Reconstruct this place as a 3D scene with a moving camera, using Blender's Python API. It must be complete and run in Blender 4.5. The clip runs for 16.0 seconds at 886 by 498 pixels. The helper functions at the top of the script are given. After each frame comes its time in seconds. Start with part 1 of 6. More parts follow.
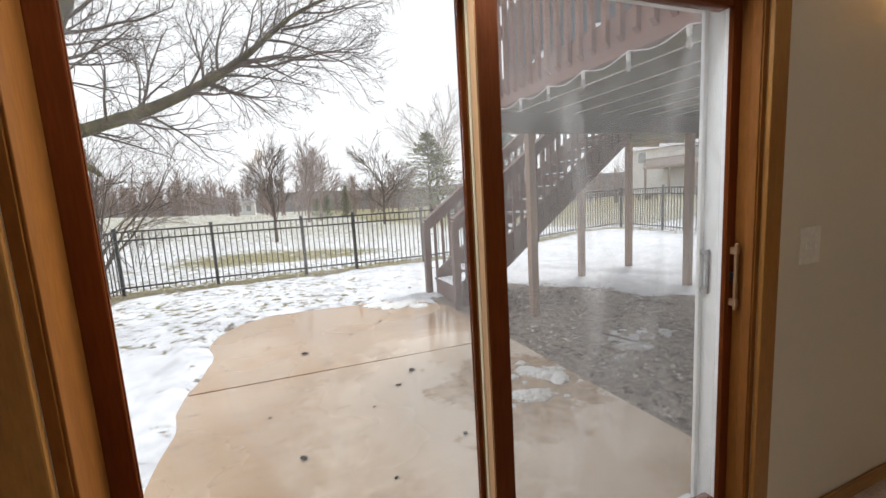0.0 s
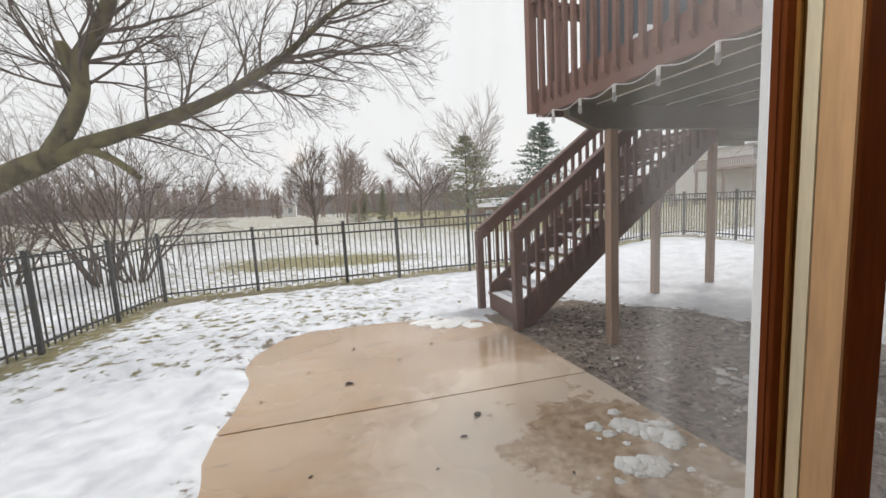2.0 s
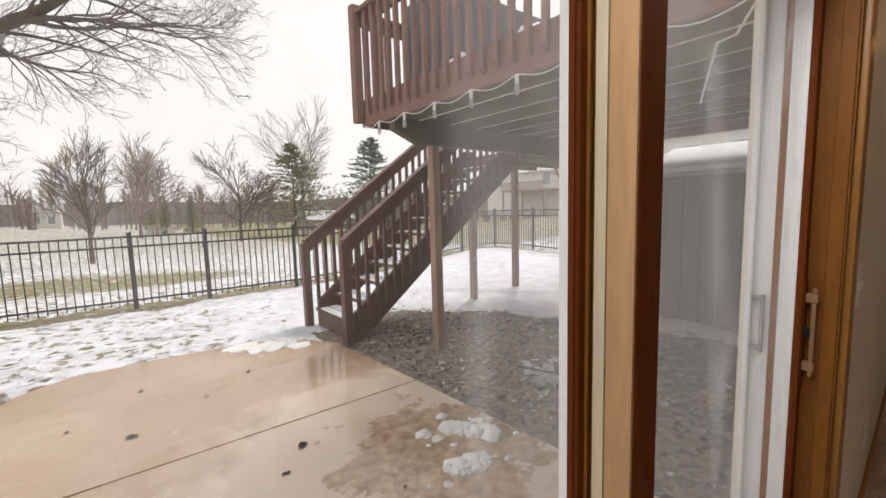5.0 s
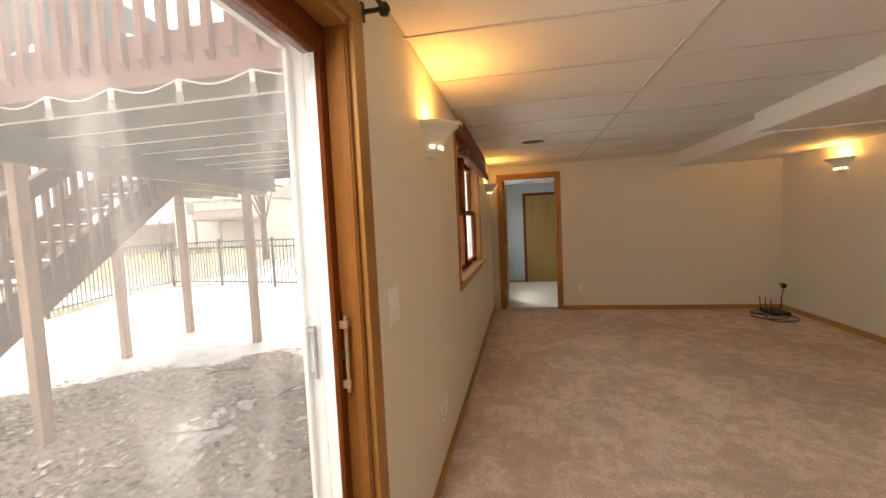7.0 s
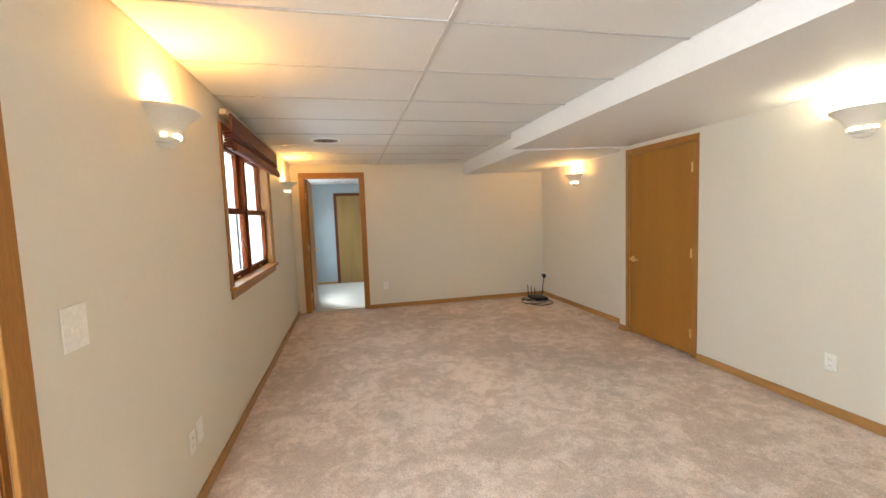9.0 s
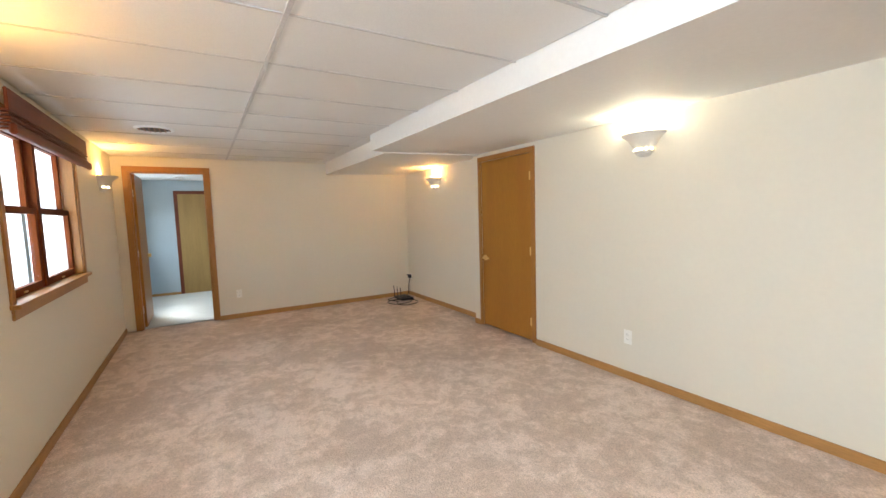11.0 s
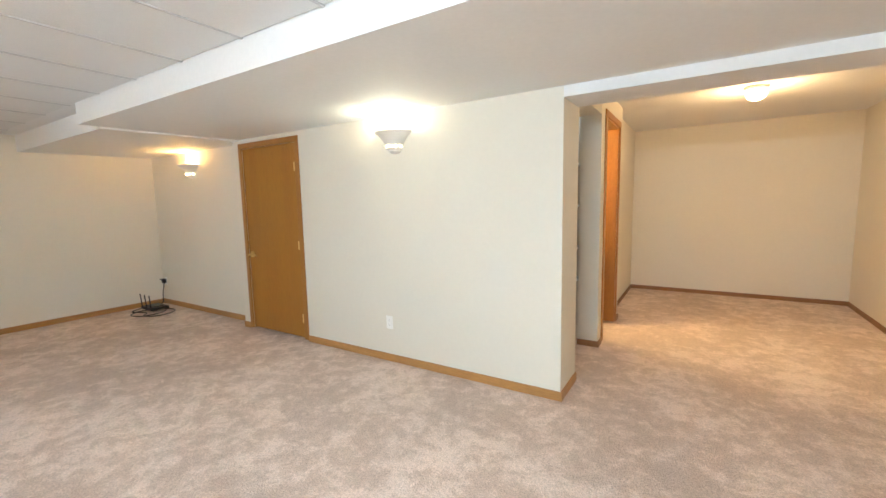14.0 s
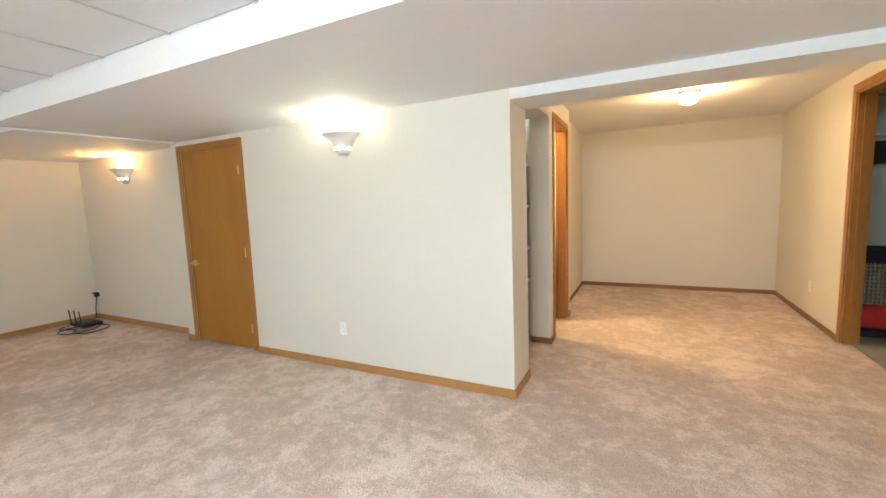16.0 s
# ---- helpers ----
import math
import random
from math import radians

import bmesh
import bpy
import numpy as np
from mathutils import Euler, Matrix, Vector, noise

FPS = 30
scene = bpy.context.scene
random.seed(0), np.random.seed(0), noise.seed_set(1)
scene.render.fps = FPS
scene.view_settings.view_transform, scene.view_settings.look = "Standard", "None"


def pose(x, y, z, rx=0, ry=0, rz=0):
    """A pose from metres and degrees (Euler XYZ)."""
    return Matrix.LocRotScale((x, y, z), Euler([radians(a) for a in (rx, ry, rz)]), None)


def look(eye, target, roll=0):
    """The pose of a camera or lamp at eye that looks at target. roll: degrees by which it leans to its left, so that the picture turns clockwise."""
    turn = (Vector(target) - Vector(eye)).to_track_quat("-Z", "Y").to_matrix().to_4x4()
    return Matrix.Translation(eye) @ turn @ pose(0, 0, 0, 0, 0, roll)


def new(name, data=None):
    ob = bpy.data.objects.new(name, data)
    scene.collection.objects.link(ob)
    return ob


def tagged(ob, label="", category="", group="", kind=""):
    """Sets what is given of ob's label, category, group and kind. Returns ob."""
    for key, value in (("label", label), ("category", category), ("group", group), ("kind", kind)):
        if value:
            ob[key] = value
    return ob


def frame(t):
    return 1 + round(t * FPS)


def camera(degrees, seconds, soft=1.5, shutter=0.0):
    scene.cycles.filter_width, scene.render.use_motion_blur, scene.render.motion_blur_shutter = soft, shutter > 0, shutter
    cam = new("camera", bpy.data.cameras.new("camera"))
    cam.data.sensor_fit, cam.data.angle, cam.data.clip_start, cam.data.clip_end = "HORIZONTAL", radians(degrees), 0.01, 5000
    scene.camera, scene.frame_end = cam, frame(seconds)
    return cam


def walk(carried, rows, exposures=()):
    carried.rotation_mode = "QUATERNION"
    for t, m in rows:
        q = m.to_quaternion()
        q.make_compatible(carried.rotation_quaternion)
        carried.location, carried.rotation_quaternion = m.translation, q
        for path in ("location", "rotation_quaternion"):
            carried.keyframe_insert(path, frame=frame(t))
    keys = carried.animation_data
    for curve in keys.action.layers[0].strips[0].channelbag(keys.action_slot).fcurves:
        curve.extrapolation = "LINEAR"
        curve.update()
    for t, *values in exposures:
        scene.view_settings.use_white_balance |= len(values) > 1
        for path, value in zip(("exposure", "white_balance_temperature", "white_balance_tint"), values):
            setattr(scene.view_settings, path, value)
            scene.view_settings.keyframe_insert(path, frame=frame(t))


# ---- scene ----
cam = camera(94.7, 16.0)
PATH = [
    (0, (0.424, 0.513, 1.393), (1.14, 2.361, 1.127), -3.4),
    (0.5, (0.495, 0.707, 1.397), (1.131, 2.587, 1.149), -3.6),
    (1, (0.467, 0.888, 1.428), (1.046, 2.788, 1.194), -3.3),
    (1.5, (0.431, 1.066, 1.446), (0.985, 2.974, 1.217), -3.2),
    (2, (0.387, 1.186, 1.439), (0.945, 3.091, 1.197), -3.2),
    (2.5, (0.379, 1.252, 1.426), (0.963, 3.147, 1.16), -3.1),
    (3, (0.377, 1.294, 1.406), (1.003, 3.171, 1.117), -2.7),
    (3.2, (0.379, 1.314, 1.407), (1.028, 3.182, 1.106), -2.6),
    (5.3, (0.517, 1.236, 1.406), (1.933, 2.636, 1.221), -1.8),
    (5.5, (0.559, 1.197, 1.407), (2.07, 2.496, 1.236), -2.0),
    (6, (0.631, 1.097, 1.422), (2.355, 2.098, 1.269), -2.2),
    (6.5, (0.693, 1.006, 1.425), (2.568, 1.688, 1.289), -2.5),
    (7, (0.735, 0.91, 1.433), (2.694, 1.296, 1.305), -2.7),
    (7.5, (0.75, 0.805, 1.436), (2.742, 0.938, 1.306), -2.7),
    (8, (0.762, 0.705, 1.433), (2.755, 0.621, 1.293), -2.4),
    (8.5, (0.768, 0.628, 1.43), (2.744, 0.357, 1.278), -2.2),
    (9, (0.771, 0.572, 1.425), (2.716, 0.133, 1.263), -2.1),
    (9.5, (0.772, 0.534, 1.421), (2.674, -0.064, 1.259), -2.1),
    (9.7, (0.773, 0.519, 1.418), (2.654, -0.14, 1.256), -2.2),
    (11.8, (0.673, 0.382, 1.419), (2.264, -0.815, 1.227), -1.1),
    (12, (0.67, 0.351, 1.412), (2.225, -0.89, 1.213), -1.0),
    (12.5, (0.648, 0.33, 1.408), (2.108, -1.02, 1.188), -0.8),
    (13, (0.609, 0.284, 1.405), (1.958, -1.174, 1.171), -0.8),
    (13.5, (0.57, 0.247, 1.396), (1.776, -1.331, 1.165), -0.9),
    (14, (0.512, 0.21, 1.395), (1.567, -1.474, 1.17), -1.2),
    (14.5, (0.489, 0.189, 1.405), (1.39, -1.583, 1.179), -1.5),
    (15, (0.444, 0.17, 1.402), (1.254, -1.645, 1.18), -1.8),
    (15.5, (0.439, 0.156, 1.395), (1.236, -1.665, 1.173), -2.0),
    (16, (0.471, 0.164, 1.393), (1.356, -1.616, 1.173), -2.1),
]

EXPOSURES = [(0.0, 0.58, 6450, 9), (1.5, 0.27, 6550, 9), (3.0, 0.27, 6700, 11), (5.3, 0.46, 7000, 13), (6.3, 1.28, 7800, 13), (7.0, 1.72, 7500, 12), (7.6, 2.42, 6050, 5), (8.4, 2.60, 5950, 4), (9.5, 2.60, 5950, 4), (12.0, 2.70, 5600, 4), (14.0, 2.80, 5450, 1), (16.0, 2.82, 5380, 0)]
walk(cam, [(t, look(eye, target, roll)) for t, eye, target, roll in PATH], EXPOSURES)

# ---- world and sun: a bright overcast winter day ----
SKY_LEVEL = 0.84
world = bpy.data.worlds.new("overcast")
scene.world = world
world.use_nodes = True
wn, wl = world.node_tree.nodes, world.node_tree.links
sky = wn.new("ShaderNodeTexSky")
sky.sky_type = "NISHITA"
sky.sun_disc = False
sky.sun_elevation, sky.sun_rotation = radians(51), radians(61)
sky.dust_density, sky.air_density = 4.0, 1.5
grey = wn.new("ShaderNodeHueSaturation")
grey.inputs["Saturation"].default_value = 0.2
grey.inputs["Value"].default_value = 0.09
wl.new(sky.outputs["Color"], grey.inputs["Color"])
cloud = wn.new("ShaderNodeMix")
cloud.data_type = "RGBA"
cloud.inputs["Factor"].default_value = 0.88
wl.new(grey.outputs["Color"], cloud.inputs["A"])
cloud.inputs["B"].default_value = (0.985, 0.99, 1.02, 1)
wl.new(cloud.outputs["Result"], wn["Background"].inputs["Color"])
wn["Background"].inputs["Strength"].default_value = SKY_LEVEL

sun_data = bpy.data.lights.new("sun", "SUN")
sun_data.energy, sun_data.angle, sun_data.color = 1.7, radians(22), (1.0, 0.975, 0.95)
sun = new("sun", sun_data)
sun.matrix_world = look((0, 0, 20), (-0.55, -0.30, 20 - 0.78))

WARM = (1.0, 0.49, 0.12)
AMBER = (1.0, 0.48, 0.12)
SOFT = (1.0, 0.86, 0.62)


def lamp(name, at, watts, colour, radius=0.04):
    data = bpy.data.lights.new(name, "POINT")
    data.energy, data.color, data.shadow_soft_size = watts, colour, radius
    ob = new(name, data)
    ob.location = at
    return ob


def daylight(name, at, target, w, h, watts):
    """Area lamp added at a window's opening to top up the sky light."""
    data = bpy.data.lights.new(name, "AREA")
    data.shape, data.size, data.size_y, data.energy, data.color = "RECTANGLE", w, h, watts, (0.93, 0.97, 1.0)
    ob = new(name, data)
    ob.matrix_world = look(at, target)
    return ob


daylight("window_daylight", (4.68, 1.60, 1.52), (4.68, 0.6, 1.45), 1.5, 1.0, 4.0)
daylight("next_room_daylight", (8.7, 1.60, 1.5), (8.5, 0.6, 0.3), 1.5, 1.1, 3.8)
# thin strip added under the door head to lift the carpet and south wall
daylight("patio_door_daylight_fill", (0.85, 1.435, 1.985), (0.85, -0.6, 0.6), 1.5, 0.08, 10.5)


# ---- materials ----
def material(name, colour, rough=0.6, metal=0.0, spec=0.4, var=0.12, scale=3.0, grain=60.0, grain_var=0.08, bump=0.0,
             bump_scale=80.0, stretch=(1, 1, 1), tint=None, rand=0.0, island=0.0):
    """Base colour broken up at two scales, with fine relief. tint: the colour of the stains."""
    m = bpy.data.materials.new(name)
    m.use_nodes = True
    n, l = m.node_tree.nodes, m.node_tree.links
    p = n["Principled BSDF"]
    p.inputs["Roughness"].default_value = rough
    p.inputs["Metallic"].default_value = metal
    p.inputs["Specular IOR Level"].default_value = spec
    geo = n.new("ShaderNodeNewGeometry")
    mp = n.new("ShaderNodeMapping")
    mp.inputs["Scale"].default_value = stretch
    l.new(geo.outputs["Position"], mp.inputs["Vector"])
    big, fine = n.new("ShaderNodeTexNoise"), n.new("ShaderNodeTexNoise")
    big.inputs["Scale"].default_value, big.inputs["Detail"].default_value = scale, 4
    fine.inputs["Scale"].default_value, fine.inputs["Detail"].default_value = grain, 3
    for t in (big, fine):
        l.new(mp.outputs["Vector"], t.inputs["Vector"])
    dark = tint or tuple(c * 0.55 for c in colour)
    mix1 = n.new("ShaderNodeMix")
    mix1.data_type = "RGBA"
    mix1.inputs["A"].default_value = (*colour, 1)
    mix1.inputs["B"].default_value = (*dark, 1)
    r1 = n.new("ShaderNodeMapRange")
    r1.inputs["From Min"].default_value, r1.inputs["From Max"].default_value = 0.35, 0.75
    r1.inputs["To Max"].default_value = var * 2
    l.new(big.outputs["Fac"], r1.inputs["Value"])
    l.new(r1.outputs["Result"], mix1.inputs["Factor"])
    hsv = n.new("ShaderNodeHueSaturation")
    l.new(mix1.outputs["Result"], hsv.inputs["Color"])
    r2 = n.new("ShaderNodeMapRange")
    r2.inputs["From Min"].default_value, r2.inputs["From Max"].default_value = 0.25, 0.75
    r2.inputs["To Min"].default_value, r2.inputs["To Max"].default_value = 1 - grain_var, 1 + grain_var
    l.new(fine.outputs["Fac"], r2.inputs["Value"])
    value = r2.outputs["Result"]
    for amount, node, out in ((rand, "ShaderNodeObjectInfo", "Random"), (island, "ShaderNodeNewGeometry", "Random Per Island")):
        if amount:
            src = n.new(node)
            r3 = n.new("ShaderNodeMapRange")
            r3.inputs["To Min"].default_value, r3.inputs["To Max"].default_value = 1 - amount, 1 + amount
            l.new(src.outputs[out], r3.inputs["Value"])
            mul = n.new("ShaderNodeMath")
            mul.operation = "MULTIPLY"
            l.new(value, mul.inputs[0])
            l.new(r3.outputs["Result"], mul.inputs[1])
            value = mul.outputs["Value"]
    l.new(value, hsv.inputs["Value"])
    l.new(hsv.outputs["Color"], p.inputs["Base Color"])
    if bump:
        bt = n.new("ShaderNodeTexNoise")
        bt.inputs["Scale"].default_value, bt.inputs["Detail"].default_value = bump_scale, 4
        l.new(mp.outputs["Vector"], bt.inputs["Vector"])
        b = n.new("ShaderNodeBump")
        b.inputs["Strength"].default_value, b.inputs["Distance"].default_value = min(1.0, bump), 0.01
        l.new(bt.outputs["Fac"], b.inputs["Height"])
        l.new(b.outputs["Normal"], p.inputs["Normal"])
    return m


def glow(name, colour, power):
    m = bpy.data.materials.new(name)
    m.use_nodes = True
    p = m.node_tree.nodes["Principled BSDF"]
    p.inputs["Base Color"].default_value = (*colour, 1)
    p.inputs["Emission Color"].default_value = (*colour, 1)
    p.inputs["Emission Strength"].default_value = power
    return m


def pane_glass(name, dirt=0.0, dirt_scale=3.0, dirt_low=0.45, film=0.0, edge=None):
    """Clear glass with a surface gloss, and a film of dust and dried smears. edge: (from x, to x, amount) of grime by one stile."""
    m = bpy.data.materials.new(name)
    m.use_nodes = True
    n, l = m.node_tree.nodes, m.node_tree.links
    out = n["Material Output"]
    n.remove(n["Principled BSDF"])
    clear, gloss, dust = n.new("ShaderNodeBsdfTransparent"), n.new("ShaderNodeBsdfGlossy"), n.new("ShaderNodeBsdfDiffuse")
    clear.inputs["Color"].default_value = (0.985, 0.99, 0.988, 1)
    gloss.inputs["Roughness"].default_value = 0.10
    dust.inputs["Color"].default_value = (0.75, 0.76, 0.77, 1)
    face = n.new("ShaderNodeLayerWeight")
    face.inputs["Blend"].default_value = 0.5
    steep = n.new("ShaderNodeMath")
    steep.operation = "POWER"
    steep.inputs[1].default_value = 4.5
    fres = n.new("ShaderNodeMapRange")
    fres.inputs["To Min"].default_value, fres.inputs["To Max"].default_value = 0.015, 0.10
    l.new(face.outputs["Facing"], steep.inputs[0])
    l.new(steep.outputs["Value"], fres.inputs["Value"])
    mix = n.new("ShaderNodeMixShader")
    l.new(fres.outputs["Result"], mix.inputs["Fac"])
    l.new(clear.outputs["BSDF"], mix.inputs[1])
    l.new(gloss.outputs["BSDF"], mix.inputs[2])
    last = mix
    if dirt or film:
        geo = n.new("ShaderNodeNewGeometry")
        mp = n.new("ShaderNodeMapping")
        mp.inputs["Scale"].default_value = (1.6, 1, 0.55)
        noi = n.new("ShaderNodeTexNoise")
        noi.inputs["Scale"].default_value, noi.inputs["Detail"].default_value = dirt_scale, 6
        noi.inputs["Distortion"].default_value = 0.8
        rng = n.new("ShaderNodeMapRange")
        rng.inputs["From Min"].default_value, rng.inputs["From Max"].default_value = dirt_low, 0.8
        rng.inputs["To Min"].default_value, rng.inputs["To Max"].default_value = film, film + dirt
        l.new(geo.outputs["Position"], mp.inputs["Vector"])
        l.new(mp.outputs["Vector"], noi.inputs["Vector"])
        l.new(noi.outputs["Fac"], rng.inputs["Value"])
        grime = rng.outputs["Result"]
        if edge:
            axes, side, both = n.new("ShaderNodeSeparateXYZ"), n.new("ShaderNodeMapRange"), n.new("ShaderNodeMath")
            side.inputs["From Min"].default_value, side.inputs["From Max"].default_value, side.inputs["To Max"].default_value = edge
            l.new(geo.outputs["Position"], axes.inputs["Vector"])
            l.new(axes.outputs["X"], side.inputs["Value"])
            l.new(side.outputs["Result"], both.inputs[0])
            l.new(grime, both.inputs[1])
            grime = both.outputs["Value"]
        last = n.new("ShaderNodeMixShader")
        l.new(grime, last.inputs["Fac"])
        l.new(mix.outputs["Shader"], last.inputs[1])
        tr = n.new("ShaderNodeBsdfTranslucent")
        tr.inputs["Color"].default_value = (0.93, 0.94, 0.95, 1)
        l.new(tr.outputs["BSDF"], last.inputs[2])
    l.new(last.outputs["Shader"], out.inputs["Surface"])
    return m


def screen_mesh(name, cover):
    """Fine grey insect mesh: too fine to tell its wires apart, it veils what is behind."""
    m = bpy.data.materials.new(name)
    m.use_nodes = True
    n, l = m.node_tree.nodes, m.node_tree.links
    clear, wire = n.new("ShaderNodeBsdfTransparent"), n.new("ShaderNodeBsdfTranslucent")
    n.remove(n["Principled BSDF"])
    wire.inputs["Color"].default_value = (0.9, 0.9, 0.91, 1)
    noi = n.new("ShaderNodeTexNoise")
    noi.inputs["Scale"].default_value = 2.2
    rng = n.new("ShaderNodeMapRange")
    rng.inputs["To Min"].default_value, rng.inputs["To Max"].default_value = cover * 0.75, cover * 1.25
    geo = n.new("ShaderNodeNewGeometry")
    l.new(geo.outputs["Position"], noi.inputs["Vector"])
    l.new(noi.outputs["Fac"], rng.inputs["Value"])
    mix = n.new("ShaderNodeMixShader")
    l.new(rng.outputs["Result"], mix.inputs["Fac"])
    l.new(clear.outputs["BSDF"], mix.inputs[1])
    l.new(wire.outputs["BSDF"], mix.inputs[2])
    l.new(mix.outputs["Shader"], n["Material Output"].inputs["Surface"])
    return m


M_WALL = material("cream_wall_paint", (0.775, 0.725, 0.615), 0.75, var=0.04, scale=0.9, grain=30, grain_var=0.012, bump=0.05, bump_scale=120)
M_CEIL = material("white_ceiling_tile", (0.78, 0.77, 0.75), 0.9, var=0.04, scale=1.2, grain=220, grain_var=0.06, bump=0.25, bump_scale=260)
M_GRID = material("white_grid_metal", (0.60, 0.59, 0.58), 0.5, var=0.04)
M_SOFFIT = material("white_soffit_paint", (0.82, 0.81, 0.79), 0.7, var=0.03, scale=1.0, grain=40, grain_var=0.02, bump=0.1, bump_scale=120)
M_OAK = material("golden_oak", (0.39, 0.178, 0.025), 0.38, var=0.26, scale=1.6, grain=30, grain_var=0.07, bump=0.03, bump_scale=50,
                 stretch=(4, 4, 0.35), tint=(0.33, 0.125, 0.025))
M_OAK_TRIM = material("golden_oak_trim", (0.39, 0.18, 0.04), 0.4, var=0.25, scale=4, grain=30, grain_var=0.14, stretch=(5, 5, 0.8),
                      tint=(0.3, 0.12, 0.03))
M_OAK_BASE = material("oak_baseboard", (0.48, 0.25, 0.08), 0.42, var=0.2, scale=3, grain=24, grain_var=0.14, stretch=(0.8, 0.8, 6))
# oak trim darkened: the backlit jamb's shade is put into the colour
M_PATIO_TRIM = material("shaded_oak_jamb", (0.27, 0.10, 0.02), 0.5, spec=0.15, var=0.25, scale=4, grain=28, grain_var=0.14, stretch=(5, 5, 0.8), tint=(0.16, 0.055, 0.014))
M_SASH = material("red_brown_stained_wood", (0.17, 0.042, 0.009), 0.6, spec=0.08, var=0.25, scale=4, grain=26, grain_var=0.16, stretch=(6, 6, 0.6))
# tan holds the daylight falling on the stile's side face
M_SASH_LIT = material("daylit_tan_wood", (0.62, 0.37, 0.18), 0.5, var=0.2, scale=5, grain=26, grain_var=0.1, stretch=(6, 6, 0.6))
M_PALE_EDGE = material("worn_cream_edge", (0.78, 0.68, 0.48), 0.6, var=0.15, scale=5, grain=40, stretch=(6, 6, 0.6))
M_DARKBASE = material("dark_brown_baseboard", (0.30, 0.145, 0.06), 0.5, var=0.2, scale=3, grain=24, stretch=(0.8, 0.8, 6))
M_OLIVEDOOR = material("olive_brown_door", (0.34, 0.22, 0.075), 0.4, var=0.2, scale=1.6, grain=30, stretch=(6, 6, 0.6))
# paler than the carpet: the side window's light is put into the colour
M_PALEFLOOR = material("daylit_pale_floor", (0.66, 0.66, 0.62), 0.7, var=0.1, scale=3, grain=60)
M_VINYL = material("white_vinyl", (0.88, 0.90, 0.90), 0.4, var=0.06, scale=6, grain=40, grain_var=0.03)
M_PLASTER = material("white_plaster", (0.80, 0.77, 0.71), 0.8, var=0.04, scale=12, grain=90, grain_var=0.03, bump=0.15, bump_scale=140)
M_PLATE = material("cream_plastic", (0.90, 0.88, 0.82), 0.35, var=0.02)
# near-black fill standing in for the shade inside slots and openings
M_SLOT = material("slot_shade", (0.05, 0.045, 0.04), 0.6)
M_BRASS = material("polished_brass", (0.80, 0.56, 0.22), 0.3, metal=1.0, var=0.08)
M_HANDLE = material("tan_handle_plastic", (0.30, 0.17, 0.085), 0.45, var=0.06)
M_BLACK = material("black_plastic", (0.015, 0.015, 0.016), 0.4, var=0.1)
M_GREYMETAL = material("grey_metal", (0.35, 0.35, 0.35), 0.4, metal=0.7)
M_IRON = material("black_fence_paint", (0.045, 0.046, 0.046), 0.45, var=0.15)
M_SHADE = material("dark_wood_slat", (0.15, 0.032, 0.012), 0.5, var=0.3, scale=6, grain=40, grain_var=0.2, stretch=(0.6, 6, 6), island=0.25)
M_WETSTAIN = material("wet_red_brown_stain", (0.165, 0.085, 0.066), 0.5, var=0.3, scale=3, grain=30, grain_var=0.18, bump=0.2, bump_scale=40, stretch=(2, 2, 2), rand=0.12)
M_STAIN = material("red_brown_deck_stain", (0.25, 0.138, 0.108), 0.7, var=0.25, scale=3, grain=30, grain_var=0.18, bump=0.2, bump_scale=40, stretch=(2, 2, 2), rand=0.12)
M_DECK = material("weathered_green_grey_timber", (0.20, 0.185, 0.115), 0.85, var=0.4, scale=2.2, grain=30, grain_var=0.2, bump=0.3, bump_scale=40, tint=(0.085, 0.078, 0.045), rand=0.2)
# weathered grey underside, with light bounced off the snow put into the colour
M_JOISTFOOT = material("snowlit_joist_edge", (0.72, 0.70, 0.62), 0.8, var=0.3, scale=2.2, grain=30, grain_var=0.15, tint=(0.40, 0.38, 0.30), rand=0.15)
M_BEAM = material("dark_grey_brown_beam", (0.17, 0.145, 0.11), 0.85, var=0.35, scale=2.0, grain=30, grain_var=0.2, bump=0.3, bump_scale=40, stretch=(0.5, 2, 2), tint=(0.11, 0.09, 0.065))
# deck boards in a darker olive tone than the joists
M_DECKBOARD = material("dark_olive_boards", (0.095, 0.095, 0.05), 0.9, var=0.4, scale=2.2, grain=30, grain_var=0.2, bump=0.3, bump_scale=40, tint=(0.05, 0.045, 0.03), rand=0.15)
M_POST = material("brown_timber_post", (0.38, 0.25, 0.175), 0.8, var=0.3, scale=3, grain=40, grain_var=0.2, bump=0.3, bump_scale=50, stretch=(4, 4, 0.6), rand=0.12)
M_BARK = material("mossy_grey_bark", (0.155, 0.135, 0.065), 0.95, var=0.5, scale=7, grain=38, grain_var=0.4, bump=1.0, bump_scale=22, tint=(0.045, 0.038, 0.03), stretch=(1, 1, 0.5))
M_TWIG = material("dark_twig_bark", (0.12, 0.095, 0.08), 0.95, var=0.2, scale=2, grain=20)
M_BUSH = material("brown_shrub_bark", (0.13, 0.098, 0.08), 0.95, var=0.3, scale=3, grain=20)
# distance haze is put into both far twig colours as a paler tone
M_FARTWIG = material("hazed_grey_brown_twigs", (0.29, 0.225, 0.20), 0.95, var=0.25, scale=0.3, grain=2)
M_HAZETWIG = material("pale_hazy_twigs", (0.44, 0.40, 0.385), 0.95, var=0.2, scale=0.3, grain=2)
M_NEEDLE = material("dark_green_needles", (0.27, 0.29, 0.18), 0.9, var=0.4, scale=0.9, grain=9, grain_var=0.3, tint=(0.34, 0.30, 0.20), island=0.3)
